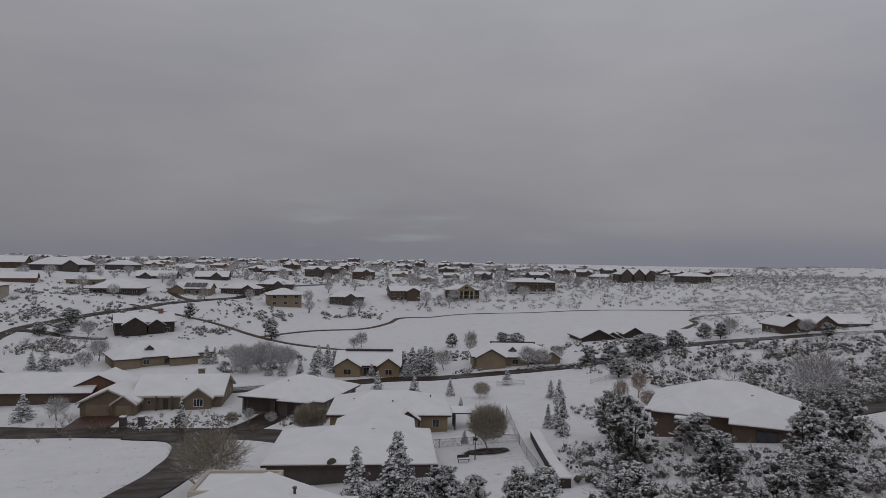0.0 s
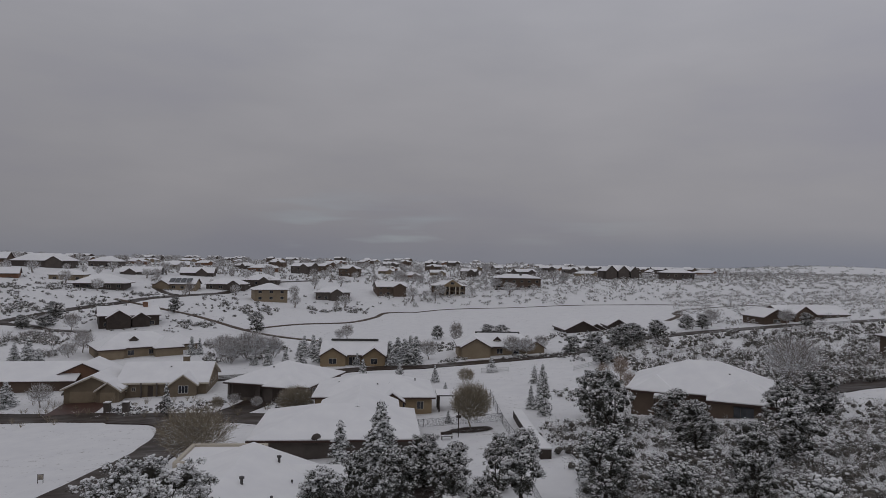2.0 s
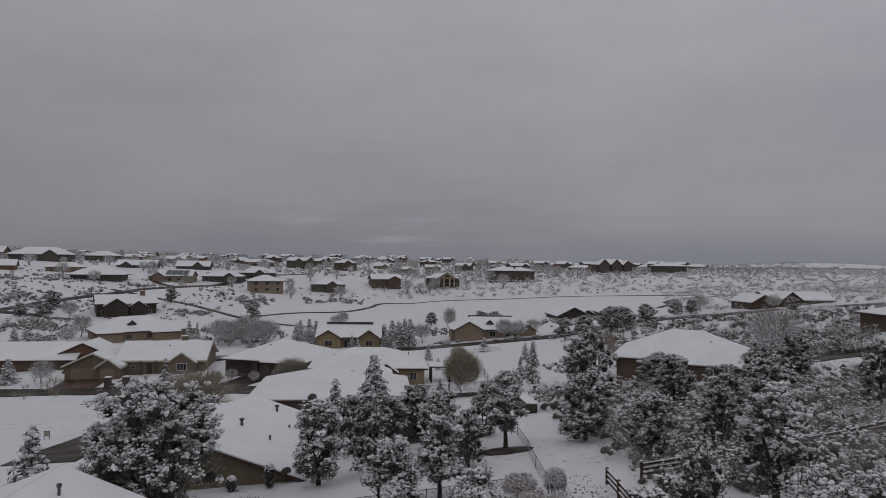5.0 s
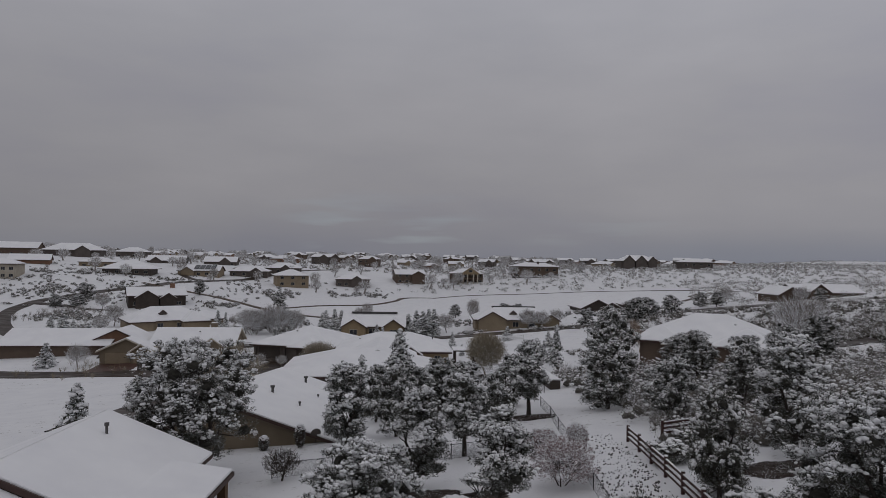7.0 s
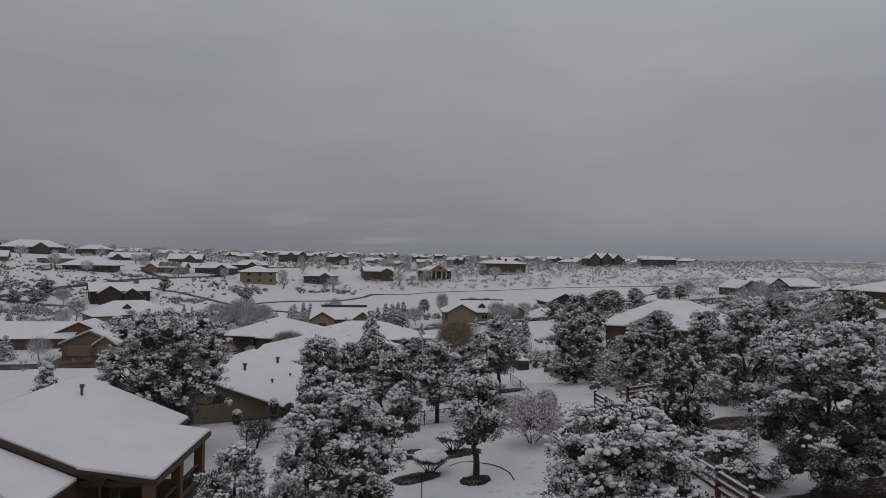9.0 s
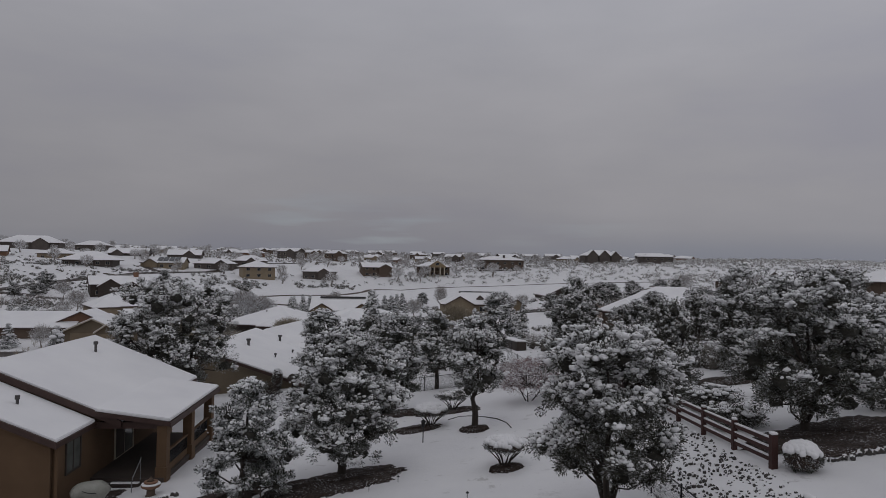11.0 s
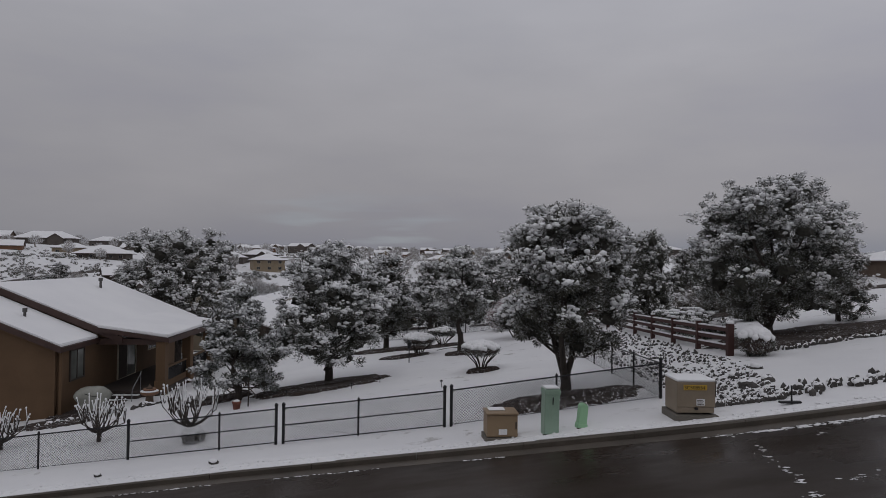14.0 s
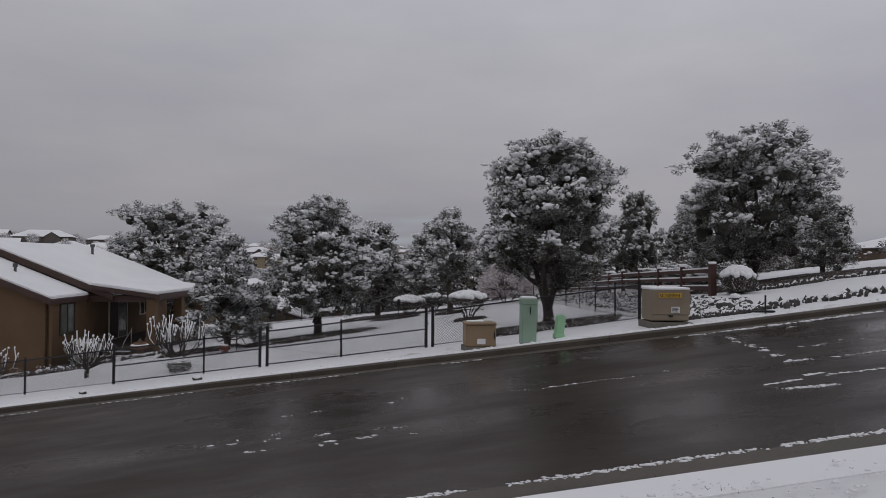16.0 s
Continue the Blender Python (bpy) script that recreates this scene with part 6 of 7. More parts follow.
        part("leg", box(x - 0.03, -0.28, -0.3, x + 0.03, -0.22, 0.2), "iron", g)


grill()


def lathe(profile, n=20):
    bm = bmesh.new()
    rows = [[bm.verts.new((r * math.cos(2 * math.pi * k / n), r * math.sin(2 * math.pi * k / n), z)) for k in range(n)] for r, z in profile]
    for p, q in zip(rows, rows[1:]):
        for k in range(n):
            j = (k + 1) % n
            bm.faces.new((p[k], p[j], q[j], q[k]))
    bm.faces.new(rows[0][::-1])
    bm.faces.new(rows[-1])
    return bm


x, y = -12.25, 30.2
urn = empty("garden_urn", x, y, ground_z(x, y) - 0.05, 0, "small stone fountain urn with a snow cap beside a porch", "urn")
part("pedestal", lathe([(0.22, -0.2), (0.22, 0.06), (0.17, 0.10), (0.16, 0.30), (0.24, 0.36)]), "umber", urn, smooth=True)
part("bowl", lathe([(0.22, 0.36), (0.36, 0.42), (0.40, 0.50), (0.38, 0.53), (0.28, 0.53)]), "rust", urn, "red-brown glazed basin", smooth=True)
part("snow", lathe([(0.39, 0.534), (0.36, 0.575), (0.27, 0.585)]), "snow", urn, smooth=True)
part("upper_bowl", lathe([(0.22, 0.55), (0.29, 0.62), (0.27, 0.66), (0.16, 0.66)]), "rust", urn, smooth=True)
part("finial", lathe([(0.15, 0.66), (0.10, 0.73), (0.03, 0.80), (0.02, 0.86)]), "umber", urn, smooth=True)

x, y = -7.15, 25.3
pot = empty("flower_pot", x, y, ground_z(x, y), 0, "terracotta flower pot standing in snow", "flower pot")
part("pot", lathe([(0.11, -0.05), (0.15, 0.24), (0.17, 0.24), (0.17, 0.3), (0.13, 0.3)]), "terracotta", pot, smooth=True)
part("snow", lathe([(0.13, 0.302), (0.1, 0.35), (0.03, 0.37)]), "snow", pot, smooth=True)
x, y = -6.8, 25.6
feeder = empty("garden_stake", x, y, ground_z(x, y), 0, "dark forked garden stake among snow", "garden ornament")
part("stake", tube([(0, 0, -0.2), (0.02, 0, 0.7), (0, 0, 1.1)], 0.03, 6), "bark", feeder)
part("arm", tube([(0, 0, 0.75), (0.22, 0.02, 0.5), (0.34, 0.02, 0.28)], 0.02, 5), "bark", feeder)
part("arm", tube([(0, 0, 0.8), (-0.18, 0.02, 1.02)], 0.02, 5), "bark", feeder)


# ---- chain-link fence ----
def chain_fence(pts, gates, label, h=0.96, tall=()):
    f = empty("chain_link_fence", 0, 0, 0, 0, label, "fence")
    zs = [ground_z(*p) for p in pts]
    for i, (x, y) in enumerate(pts):
        up = h + (0.10 if i in tall else 0.03)
        r = 0.042 if i in tall else 0.028
        p = part("post", tube([(x, y, zs[i] - 0.4), (x, y, zs[i] + up)], r, 8), "iron", f)
        part("cap", lathe([(r * 1.25, up - 0.02), (r * 1.25, up + 0.02), (r * 0.5, up + 0.06)], 8), "iron", p).matrix_local = pose(x, y, zs[i])
    for i in range(len(pts) - 1):
        (x0, y0), (x1, y1) = pts[i], pts[i + 1]
        z0, z1 = zs[i], zs[i + 1]
        ln = math.hypot(x1 - x0, y1 - y0)
        at = lambda s, z: Vector((x0 + (x1 - x0) * s / ln, y0 + (y1 - y0) * s / ln, z0 + (z1 - z0) * s / ln + z))
        part("top_rail", tube([at(0, h), at(ln, h)], 0.021, 6), "iron", f)
        if i in gates:
            part("middle_rail", tube([at(0, h * 0.52), at(ln, h * 0.52)], 0.018, 6), "iron", f)
        part("bottom_rail", tube([at(0, 0.05), at(ln, 0.05)], 0.016 if i in gates else 0.008, 6), "iron", f)
        # woven wire
        step, lo, hi, t = 0.075, 0.03, h, 0.0038
        verts, faces = [], []
        nrm = Vector((-(y1 - y0), x1 - x0, 0)).normalized()
        for sign in (1, -1):
            s = -h
            while s < ln + h:
                a, za, b, zb = s, lo, s + sign * 0 + (hi - lo), hi
                if sign < 0:
                    za, zb = hi, lo
                if a < 0:
                    za += (zb - za) * (0 - a) / (b - a)
                    a = 0
                if b > ln and b > a:
                    zb = za + (zb - za) * (ln - a) / (b - a)
                    b = ln
                if b > a + 0.01 and a < ln:
                    p, q = at(a, za), at(b, zb)
                    d = (q - p).normalized()
                    w = d.cross(nrm) * t
                    o = nrm * (0.004 * sign)
                    k = len(verts)
                    verts += [p + w + o, p - w + o, q - w + o, q + w + o]
                    faces.append((k, k + 1, k + 2, k + 3))
                s += step
        mesh_object("wire_mesh", verts, faces, "iron", f, label="woven dark wire")
        # flecks of snow caught in the weave
        rng = np.random.default_rng(int(abs(x0 * 31 + y0 * 17)) + i)
        n = int(ln * 90 * max(0.25, min(1.0, 26 / y0)))
        u = np.floor(rng.uniform(0, ln, n) / 0.0375) * 0.0375
        w = np.floor(h * rng.uniform(0, 0.85, n) ** 1.5 / 0.0375) * 0.0375 + 0.05
        ok = [noise.noise((a * 0.8 + x0, b * 2.0, y0)) > -0.15 for a, b in zip(u, w)]
        cen = np.array([tuple(at(a, b)) for a, b, keep in zip(u, w, ok) if keep])
        r = rng.uniform(0.006, 0.016, len(cen))
        v, fl = blobs(rng, cen, np.stack([r * 1.3, r * 0.8, r * 1.1], 1), 1, 0.3)
        tagged(mesh_object("snow", v, fl, "snow", f, label="flecks of snow caught in the wire"), kind="stuff")
    return f


chain_fence([(-18.2, 20.0), (-14.6, 19.65), (-11.05, 19.28), (-8.47, 18.98), (-5.9, 18.68), (-4.32, 18.5)], (3, 4), "dark chain-link fence along the verge, snow behind it", tall=(3, 5))
gate = chain_fence([(-4.12, 18.48), (-2.06, 18.2), (0.26, 17.93)], (0, 1), "wide chain-link gate with a middle rail, closed", tall=(0, 2))
gate.name = "garden_gate"
tagged(gate, "", "gate")
for a, b in (((-4.0, 18.41, 0.5), (-2.15, 18.17, 0.08)), ((-1.95, 18.13, 0.93), (0.15, 17.90, 0.10))):
    part("brace", tube([(a[0], a[1], ground_z(a[0], a[1]) + a[2]), (b[0], b[1], ground_z(b[0], b[1]) + b[2])], 0.006, 5), "galvanised", gate)
chain_fence([(0.44, 17.93), (3.3, 17.97), (6.2, 18.0)], (), "dark chain-link fence before a mulched juniper", tall=(0, 2))
chain_fence([(6.2, 18.02), (6.28, 20.4), (6.35, 22.8), (6.5, 25.5), (6.7, 28.5), (6.9, 31.8), (7.15, 35.5), (7.4, 39.5), (7.7, 44), (8.1, 49), (8.5, 55), (9.0, 61), (9.3, 68)], (), "long dark chain-link fence along a stony strip", tall=(0,))
chain_fence([(6.9, 49.5), (3.5, 49.2), (0.0, 49), (-4.0, 48.8), (-8.0, 48.5), (-12.0, 48.2)], (), "dark chain-link fence across the garden's end", h=1.0)


# ---- red rail fence ----
def rail_fence(pts, label, h=1.05, mats="redwood", end_tall=False, rails=(0.32, 0.64, 0.96)):
    f = empty("rail_fence", 0, 0, 0, 0, label, "fence")
    zs = [ground_z(*p) - 0.03 for p in pts]
    for i, (x, y) in enumerate(pts):
        up, r = (h + 0.14, 0.11) if end_tall and i == 0 else (h + 0.12, 0.085)
        p = part("post", box(x - r, y - r, zs[i] - 0.4, x + r, y + r, zs[i] + up, 0.012), mats, f)
        part("snow", box(x - r - 0.01, y - r - 0.01, zs[i] + up + 0.002, x + r + 0.01, y + r + 0.01, zs[i] + up + 0.10, 0.045), "snow", p)
    for i in range(len(pts) - 1):
        a, b = Vector((*pts[i], zs[i])), Vector((*pts[i + 1], zs[i + 1]))
        d = (b - a).normalized()
        n = Vector((-d.y, d.x, 0)).normalized()
        for zr in rails:
            def board(lo, hi, w, mat, name, parent, label=""):
                bm = bmesh.new()
                vs = []
                for q in (a, b):
                    for sx, z in ((-w, lo), (w, lo), (w, hi), (-w, hi)):
                        vs.append(bm.verts.new(q + n * sx + Vector((0, 0, z))))
                for k in range(4):
                    k2 = (k + 1) % 4
                    bm.faces.new((vs[k], vs[k2], vs[4 + k2], vs[4 + k]))
                bm.faces.new(vs[:4])
                bm.faces.new(vs[4:])
                return part(name, bm, mat, parent, label)
            r = board(zr - 0.07, zr + 0.07, 0.04, mats, "rail", f)
            board(zr + 0.074, zr + 0.125, 0.045, "snow", "snow", r, "thin line of snow")
    return f


rail_fence([(10.9, 23.5), (10.9, 26.1), (10.95, 28.7), (11.05, 31.4), (11.2, 34.3), (11.4, 37.3), (11.6, 40.3), (11.75, 43.1), (11.95, 46.0), (12.1, 48.9)], "red-stained three-rail fence with snow on its rails", end_tall=True)
rail_fence([(14.6, 49.3), (17.6, 49.7), (20.7, 50.1), (24, 50.6), (27.5, 51.4), (31.2, 52.4), (34.3, 53.6), (38, 55.0)], "red-brown three-rail fence climbing the slope")
rail_fence([(34, 152), (38, 155), (42, 158.5), (46, 162), (50, 166)], "pale snowy three-rail fence beside a road", mats="white")
rail_fence([(56.6, 161.6), (60.3, 163.6), (64, 165.6), (68, 168), (71.9, 170.3)], "pale snowy three-rail fence below chaparral", mats="white")
rail_fence([(100, 186), (106, 189), (112, 191.5), (118, 193), (126, 194)], "pale snowy rail fence on the valley side", mats="white")
rail_fence([(-47, 158), (-42, 159.5), (-37, 161), (-32, 162.5), (-27, 164)], "white three-rail fence between gardens", mats="white")
rail_fence([(14, 157), (17, 156.6), (20, 156.2)], "short white three-rail fence by a road", mats="white")


# ---- cabinets on the verge ----
def on_verge(x, y):
    return ground_z(x, y)


def transformer():
    x, y = 6.02, 15.75
    t = empty("transformer_cabinet", x, y, on_verge(x, y) + 0.02, -2, "tan steel transformer cabinet on a concrete pad, topped with snow", "utility cabinet")
    W, D, H = 0.44, 0.42, 0.74
    bm = box(-0.50, -0.50, -0.35, 0.50, 0.50, 0.08, 0.015)
    part("concrete_pad", bm, "pad", t)
    body = part("body", box(-W, -D + 0.08, 0.104, W, D, H + 0.10, 0.015), "tan_metal", t)
    hood = part("door", box(-W - 0.012, -D + 0.02, 0.26, W + 0.012, -D + 0.076, H + 0.10, 0.012), "tan_metal", t, "tan hinged steel front")
    part("lower_door", box(-W + 0.01, -D + 0.035, 0.12, W - 0.01, -D + 0.076, 0.252, 0.01), "tan_metal", t)
    part("handle", box(-0.04, -D - 0.005, 0.20, 0.04, -D + 0.033, 0.25, 0.006), "iron", hood)
    sign = part("sign", box(-0.30, -D + 0.008, 0.655, 0.25, -D + 0.018, 0.775), "yellow_paint", t, "yellow number plate")
    cu = bpy.data.curves.new("number", "FONT")
    cu.body, cu.size, cu.extrude, cu.align_x = "SC508554", 0.118, 0.002, "LEFT"
    tmp = new("tmp_text", cu)
    me = bpy.data.meshes.new_from_object(tmp)
    bpy.data.objects.remove(tmp)
    me.materials.clear()
    me.materials.append(M["black_paint"])
    txt = new("lettering", me)
    txt.parent = sign
    txt.matrix_local = pose(-0.285, -D + 0.004, 0.674, 90, 0, 0)
    lab = part("notice", box(0.0, -D + 0.008, 0.30, 0.20, -D + 0.016, 0.45), "white", t, "pale printed notice")
    for k in range(4):
        part("print_bar", box(0.02, -D + 0.003, 0.32 + 0.03 * k, 0.17 - 0.02 * (k % 2), -D + 0.0075, 0.333 + 0.03 * k), "grey", lab)
    part("side_hinge", box(W + 0.014, -D + 0.03, 0.5, W + 0.03, -D + 0.075, 0.82, 0.004), "iron", t)
    bm = box(-W - 0.02, -D + 0.02, H + 0.104, W + 0.02, D + 0.02, H + 0.165, 0.028)
    part("snow", bm, "snow", t, "flat cap of snow")


transformer()


def brown_box():
    x, y = 1.52, 16.1
    t = empty("utility_box", x, y, on_verge(x, y), 2, "low brown steel utility box with a dusting of snow", "utility cabinet")
    part("base", box(-0.42, -0.36, -0.3, 0.42, 0.34, 0.05, 0.01), "pad", t)
    b = part("body", box(-0.38, -0.30, 0.054, 0.36, 0.30, 0.58, 0.03), "brown_metal", t)
    part("lid", box(-0.40, -0.33, 0.584, 0.38, 0.32, 0.63, 0.015), "brown_metal", t)
    part("notice", box(-0.10, -0.312, 0.12, 0.10, -0.302, 0.25), "white", t, "pale printed notice")
    part("handle", box(0.30, -0.325, 0.25, 0.325, -0.302, 0.42, 0.004), "iron", t)
    part("snow", box(-0.30, -0.05, 0.634, 0.10, 0.26, 0.652, 0.008), "snow", t)


brown_box()


def pedestal(x, y, w, d, h, mat, label, lean=0.0, round_top=False):
    t = empty("utility_pedestal", x, y, on_verge(x, y) - 0.02, 0, label, "utility pedestal")
    t.matrix_world = pose(x, y, on_verge(x, y) - 0.02, 0, lean, 4)
    if round_top:
        bm = bmesh.new()
        prof = [(-w / 2, -0.2), (w / 2, -0.2), (w / 2, h - w * 0.4)] + [(w / 2 * math.cos(a), h - w * 0.4 + w * 0.4 * math.sin(a)) for a in [math.pi * k / 8 for k in range(1, 8)]] + [(-w / 2, h - w * 0.4)]
        f = [bm.verts.new((px, -d / 2, pz)) for px, pz in prof]
        g = [bm.verts.new((px, d / 2, pz)) for px, pz in prof]
        bm.faces.new(f)
        bm.faces.new(g[::-1])
        for k in range(len(prof)):
            k2 = (k + 1) % len(prof)
            bm.faces.new((f[k2], f[k], g[k], g[k2]))
        bmesh.ops.bevel(bm, geom=[e for e in bm.edges], offset=0.008, segments=1, affect="EDGES")
        part("body", bm, mat, t)
        part("collar", box(-w / 2 - 0.02, -d / 2 - 0.02, -0.2, w / 2 + 0.02, d / 2 + 0.02, 0.12, 0.01), mat, t)
    else:
        part("body", box(-w / 2, -d / 2, -0.2, w / 2, d / 2, h, 0.025), mat, t)
        part("cap", box(-w / 2 - 0.015, -d / 2 - 0.015, h - 0.12, w / 2 + 0.015, d / 2 + 0.015, h + 0.012, 0.02), mat, t)
        part("latch", box(0.0, -d / 2 - 0.024, h * 0.68, 0.022, -d / 2 - 0.002, h * 0.84, 0.004), "iron", t)
        part("snow", box(-w / 2, -d / 2, h + 0.014, w / 2, d / 2, h + 0.07, 0.03), "snow", t)
    # block in dark mulch colour, added as the shadow at the foot
    part("painted_foot_shadow", box(-w / 2 - 0.05, -d / 2 - 0.06, -0.2, -w / 2 + 0.06, -d / 2 - 0.022, 0.03, 0.01), "mulch", t)


pedestal(2.66, 15.85, 0.36, 0.34, 1.06, "pale_green", "tall pale green utility pedestal with a snow cap", 1.0)
pedestal(3.44, 15.95, 0.20, 0.20, 0.60, "bright_green", "small bright green marker pedestal leaning slightly", 6.0, True)

x, y = 8.45, 15.6
hook = empty("drain_stub", x, y, ground_z(x, y), 0, "thin iron stake with a foot bar in snow", "stake")
part("stake", tube([(0, 0, -0.2), (0, 0, 0.42)], 0.022, 6), "iron", hook)
part("foot_bar", box(-0.3, -0.06, 0.0, 0.22, 0.06, 0.05, 0.01), "iron", hook)


# ---- pruned shrubs ----
def vase_shrub(x, y, h, w, seed, label):
    rng = np.random.default_rng(seed)
    t = empty("pruned_shrub", x, y, ground_z(x, y), 0, label, "shrub")
    v, f, kn = [], [], []
    tube_arrays([Vector((0, 0, -0.2)), Vector((0.02, 0, h * 0.28))], [0.085, 0.07], 8, v, f)
    n = 19
    sv, sf = [], []
    for k in range(n):
        a = 2.4 * k + rng.uniform(-0.3, 0.3)
        q = math.sqrt((k + 0.8) / n)
        e = Vector((math.cos(a), math.sin(a), 0))
        reach = w / 2 * q * rng.uniform(0.85, 1.1)
        high = h * rng.uniform(0.84, 1.06)
        kink = Vector(rng.normal(0, 0.085, 3))
        pts = [Vector((0.02, 0, h * 0.2)), e * reach * 0.5 + Vector((0, 0, h * 0.30)), e * reach * 0.88 + Vector((0, 0, h * 0.47)) + kink,
               e * reach * 0.98 + Vector((0, 0, h * 0.70)) + kink * 0.8, e * reach + Vector((0, 0, high))]
        tube_arrays(pts, [0.040, 0.028, 0.022, 0.017, 0.014], 6, v, f)
        kn.append(tuple(pts[-1]))
        up = Vector((0, 0, 0.012)) - e * 0.010
        tube_arrays([pts[1] * 0.4 + pts[2] * 0.6 + up, pts[2] + up * 1.3, pts[3] + up, pts[4] + up * 0.5], [0.008, 0.020, 0.017, 0.016], 6, sv, sf)
        for _ in range(2):
            side = e.cross(Vector((0, 0, 1))) * rng.choice((-1, 1))
            t1 = pts[2] + side * rng.uniform(0.06, 0.16) + Vector((0, 0, h * rng.uniform(0.08, 0.18)))
            t2 = t1 + side * 0.07 + e * 0.06 + Vector((0, 0, h * 0.2))
            tube_arrays([pts[2], t1, t2], [0.022, 0.018, 0.015], 5, v, f)
            tube_arrays([pts[2] + up, t1 + up, t2 + up], [0.010, 0.016, 0.015], 6, sv, sf)
            kn.append(tuple(t2))
    mesh_object("stem", v, f, "bark", t, smooth=True)
    kn = np.array(kn)
    r = rng.uniform(0.02, 0.038, len(kn))
    bv, bf = blobs(rng, kn, np.stack([r, r, r * 1.2], 1), 1, 0.2)
    mesh_object("snow", sv, sf, "snow", t, smooth=True, label="sleeves of snow along the stems")
    tagged(mesh_object("snow", bv, bf, "snow", t, smooth=True, label="knobs of snow on the cut stems"), kind="stuff")


vase_shrub(-10.75, 22.2, 1.45, 1.7, 5, "leafless pruned shrub with snow knobs on its stems")
vase_shrub(-7.45, 21.0, 1.65, 1.9, 6, "leafless pruned shrub with upright snowy stems")
vase_shrub(-14.2, 22.8, 1.3, 1.5, 7, "leafless pruned shrub with snow knobs")


def leaf_ball(name, x, y, r, hz, label, seed, cap=0.5, mat="leaf", stems=0, lift=0.0, leaf=0.055):
    """A clipped shrub: leaves on a dome, a smooth cap of snow, stems beneath if lifted."""
    rng = np.random.default_rng(seed)
    t = empty(name, x, y, ground_z(x, y) - 0.03, 0, label, "shrub")
    n = 260
    d = rng.normal(size=(n, 3))
    d /= np.linalg.norm(d, axis=1, keepdims=True)
    c = d * np.array([r, r, hz / 2]) * rng.uniform(0.7, 0.95, (n, 1)) + np.array([0, 0, lift + hz / 2])
    wide = r > 1.0
    swell = lambda q: np.array([0.78 + 0.55 * noise.noise((a * 2.4, b * 2.4, e * 2.4 + seed)) for a, b, e in q])[:, None] if wide else 1.0
    base = np.array([0, 0, lift + hz / 2])
    c = base + (c - base) * swell(d)
    v, f = spray_cloud(rng, c, np.full(n, r * 0.16), d, 26 if wide else 18, leaf * 0.7)
    mesh_object("foliage", v, f, mat, t)
    # dark lump filling the dome behind the leaves; it borrows the mulch material
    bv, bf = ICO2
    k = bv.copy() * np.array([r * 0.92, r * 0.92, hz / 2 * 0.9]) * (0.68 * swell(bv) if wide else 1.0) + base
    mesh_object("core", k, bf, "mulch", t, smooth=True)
    m = 130 if wide else 170
    a, q = rng.uniform(0, 2 * math.pi, m), np.sqrt(rng.uniform(0, 1, m)) * 0.88
    sc = np.stack([r * q * np.cos(a), r * q * np.sin(a), lift + hz / 2 + hz / 2 * np.sqrt(1 - q * q) * 0.96], 1)
    sr = (r * rng.uniform(0.07, 0.17, m) + 0.03) * (1.15 - 0.5 * q)
    if wide:
        way = (sc - base) / np.array([r, r, hz / 2])
        sc = base + (sc - base) * swell(way)
        sr *= rng.uniform(0.35, 0.85, m)
    bv, bf = blobs(rng, sc, np.stack([sr, sr, sr * cap * 1.2], 1), 2, 0.1)
    mesh_object("snow", bv, bf, "snow", t, smooth=True, label="thick rounded cap of snow")
    if stems:
        v, f = [], []
        for k in range(stems):
            a = 2.4 * k
            top = Vector((r * 0.75 * math.cos(a), r * 0.75 * math.sin(a), lift + 0.08))
            tube_arrays([Vector((0.07 * math.cos(a), 0.07 * math.sin(a), -0.15)), Vector((top.x * 0.4, top.y * 0.4, lift * 0.5)), top], [0.035, 0.028, 0.02], 5, v, f)
        mesh_object("stem", v, f, "bark", t)
    return t


leaf_ball("umbrella_shrub", 2.35, 27.9, 0.86, 0.52, "umbrella-clipped shrub on bare stems with a snow cap", 81, 0.8, stems=9, lift=0.62)
leaf_ball("umbrella_shrub", -0.15, 37.0, 0.95, 0.52, "umbrella-clipped shrub on bare stems with a snow cap", 82, 0.8, stems=9, lift=0.6)
leaf_ball("umbrella_shrub", 1.35, 40.8, 1.05, 0.5, "wide umbrella-clipped shrub with a thick snow cap", 83, 0.6, stems=9, lift=0.62)
leaf_ball("ball_shrub", 11.55, 22.9, 0.62, 0.95, "rounded dark evergreen shrub capped with snow", 84, 1.0)
leaf_ball("hedge_shrub", 22.5, 27.5, 1.9, 1.5, "wide dark hedge shrub capped with snow", 85, 0.35, leaf=0.08)
leaf_ball("juniper_shrub", 12.6, 29.3, 1.5, 1.0, "low spreading shrub under thick snow behind a rail fence", 86, 0.4, leaf=0.08)
leaf_ball("juniper_shrub", 13.2, 33.0, 1.7, 1.2, "low spreading shrub under thick snow behind a rail fence", 87, 0.4, leaf=0.08)
leaf_ball("juniper_shrub", 12.9, 43.0, 1.6, 1.3, "low spreading shrub under thick snow behind a rail fence", 88, 0.4, leaf=0.09)
leaf_ball("juniper_shrub", 15.5, 46.0, 1.5, 1.1, "low snowy shrub near a rail fence corner", 89, 0.4, leaf=0.09)
leaf_ball("juniper_shrub", 17.3, 34.0, 1.3, 1.0, "low snowy shrub on bare ground", 90, 0.4, leaf=0.09)
leaf_ball("juniper_shrub", 13.4, 37.2, 1.3, 1.1, "low spreading shrub under thick snow behind a rail fence", 95, 0.4, leaf=0.09)
leaf_ball("juniper_shrub", 14.9, 40.2, 1.4, 1.2, "low spreading shrub under thick snow behind a rail fence", 96, 0.4, leaf=0.09)
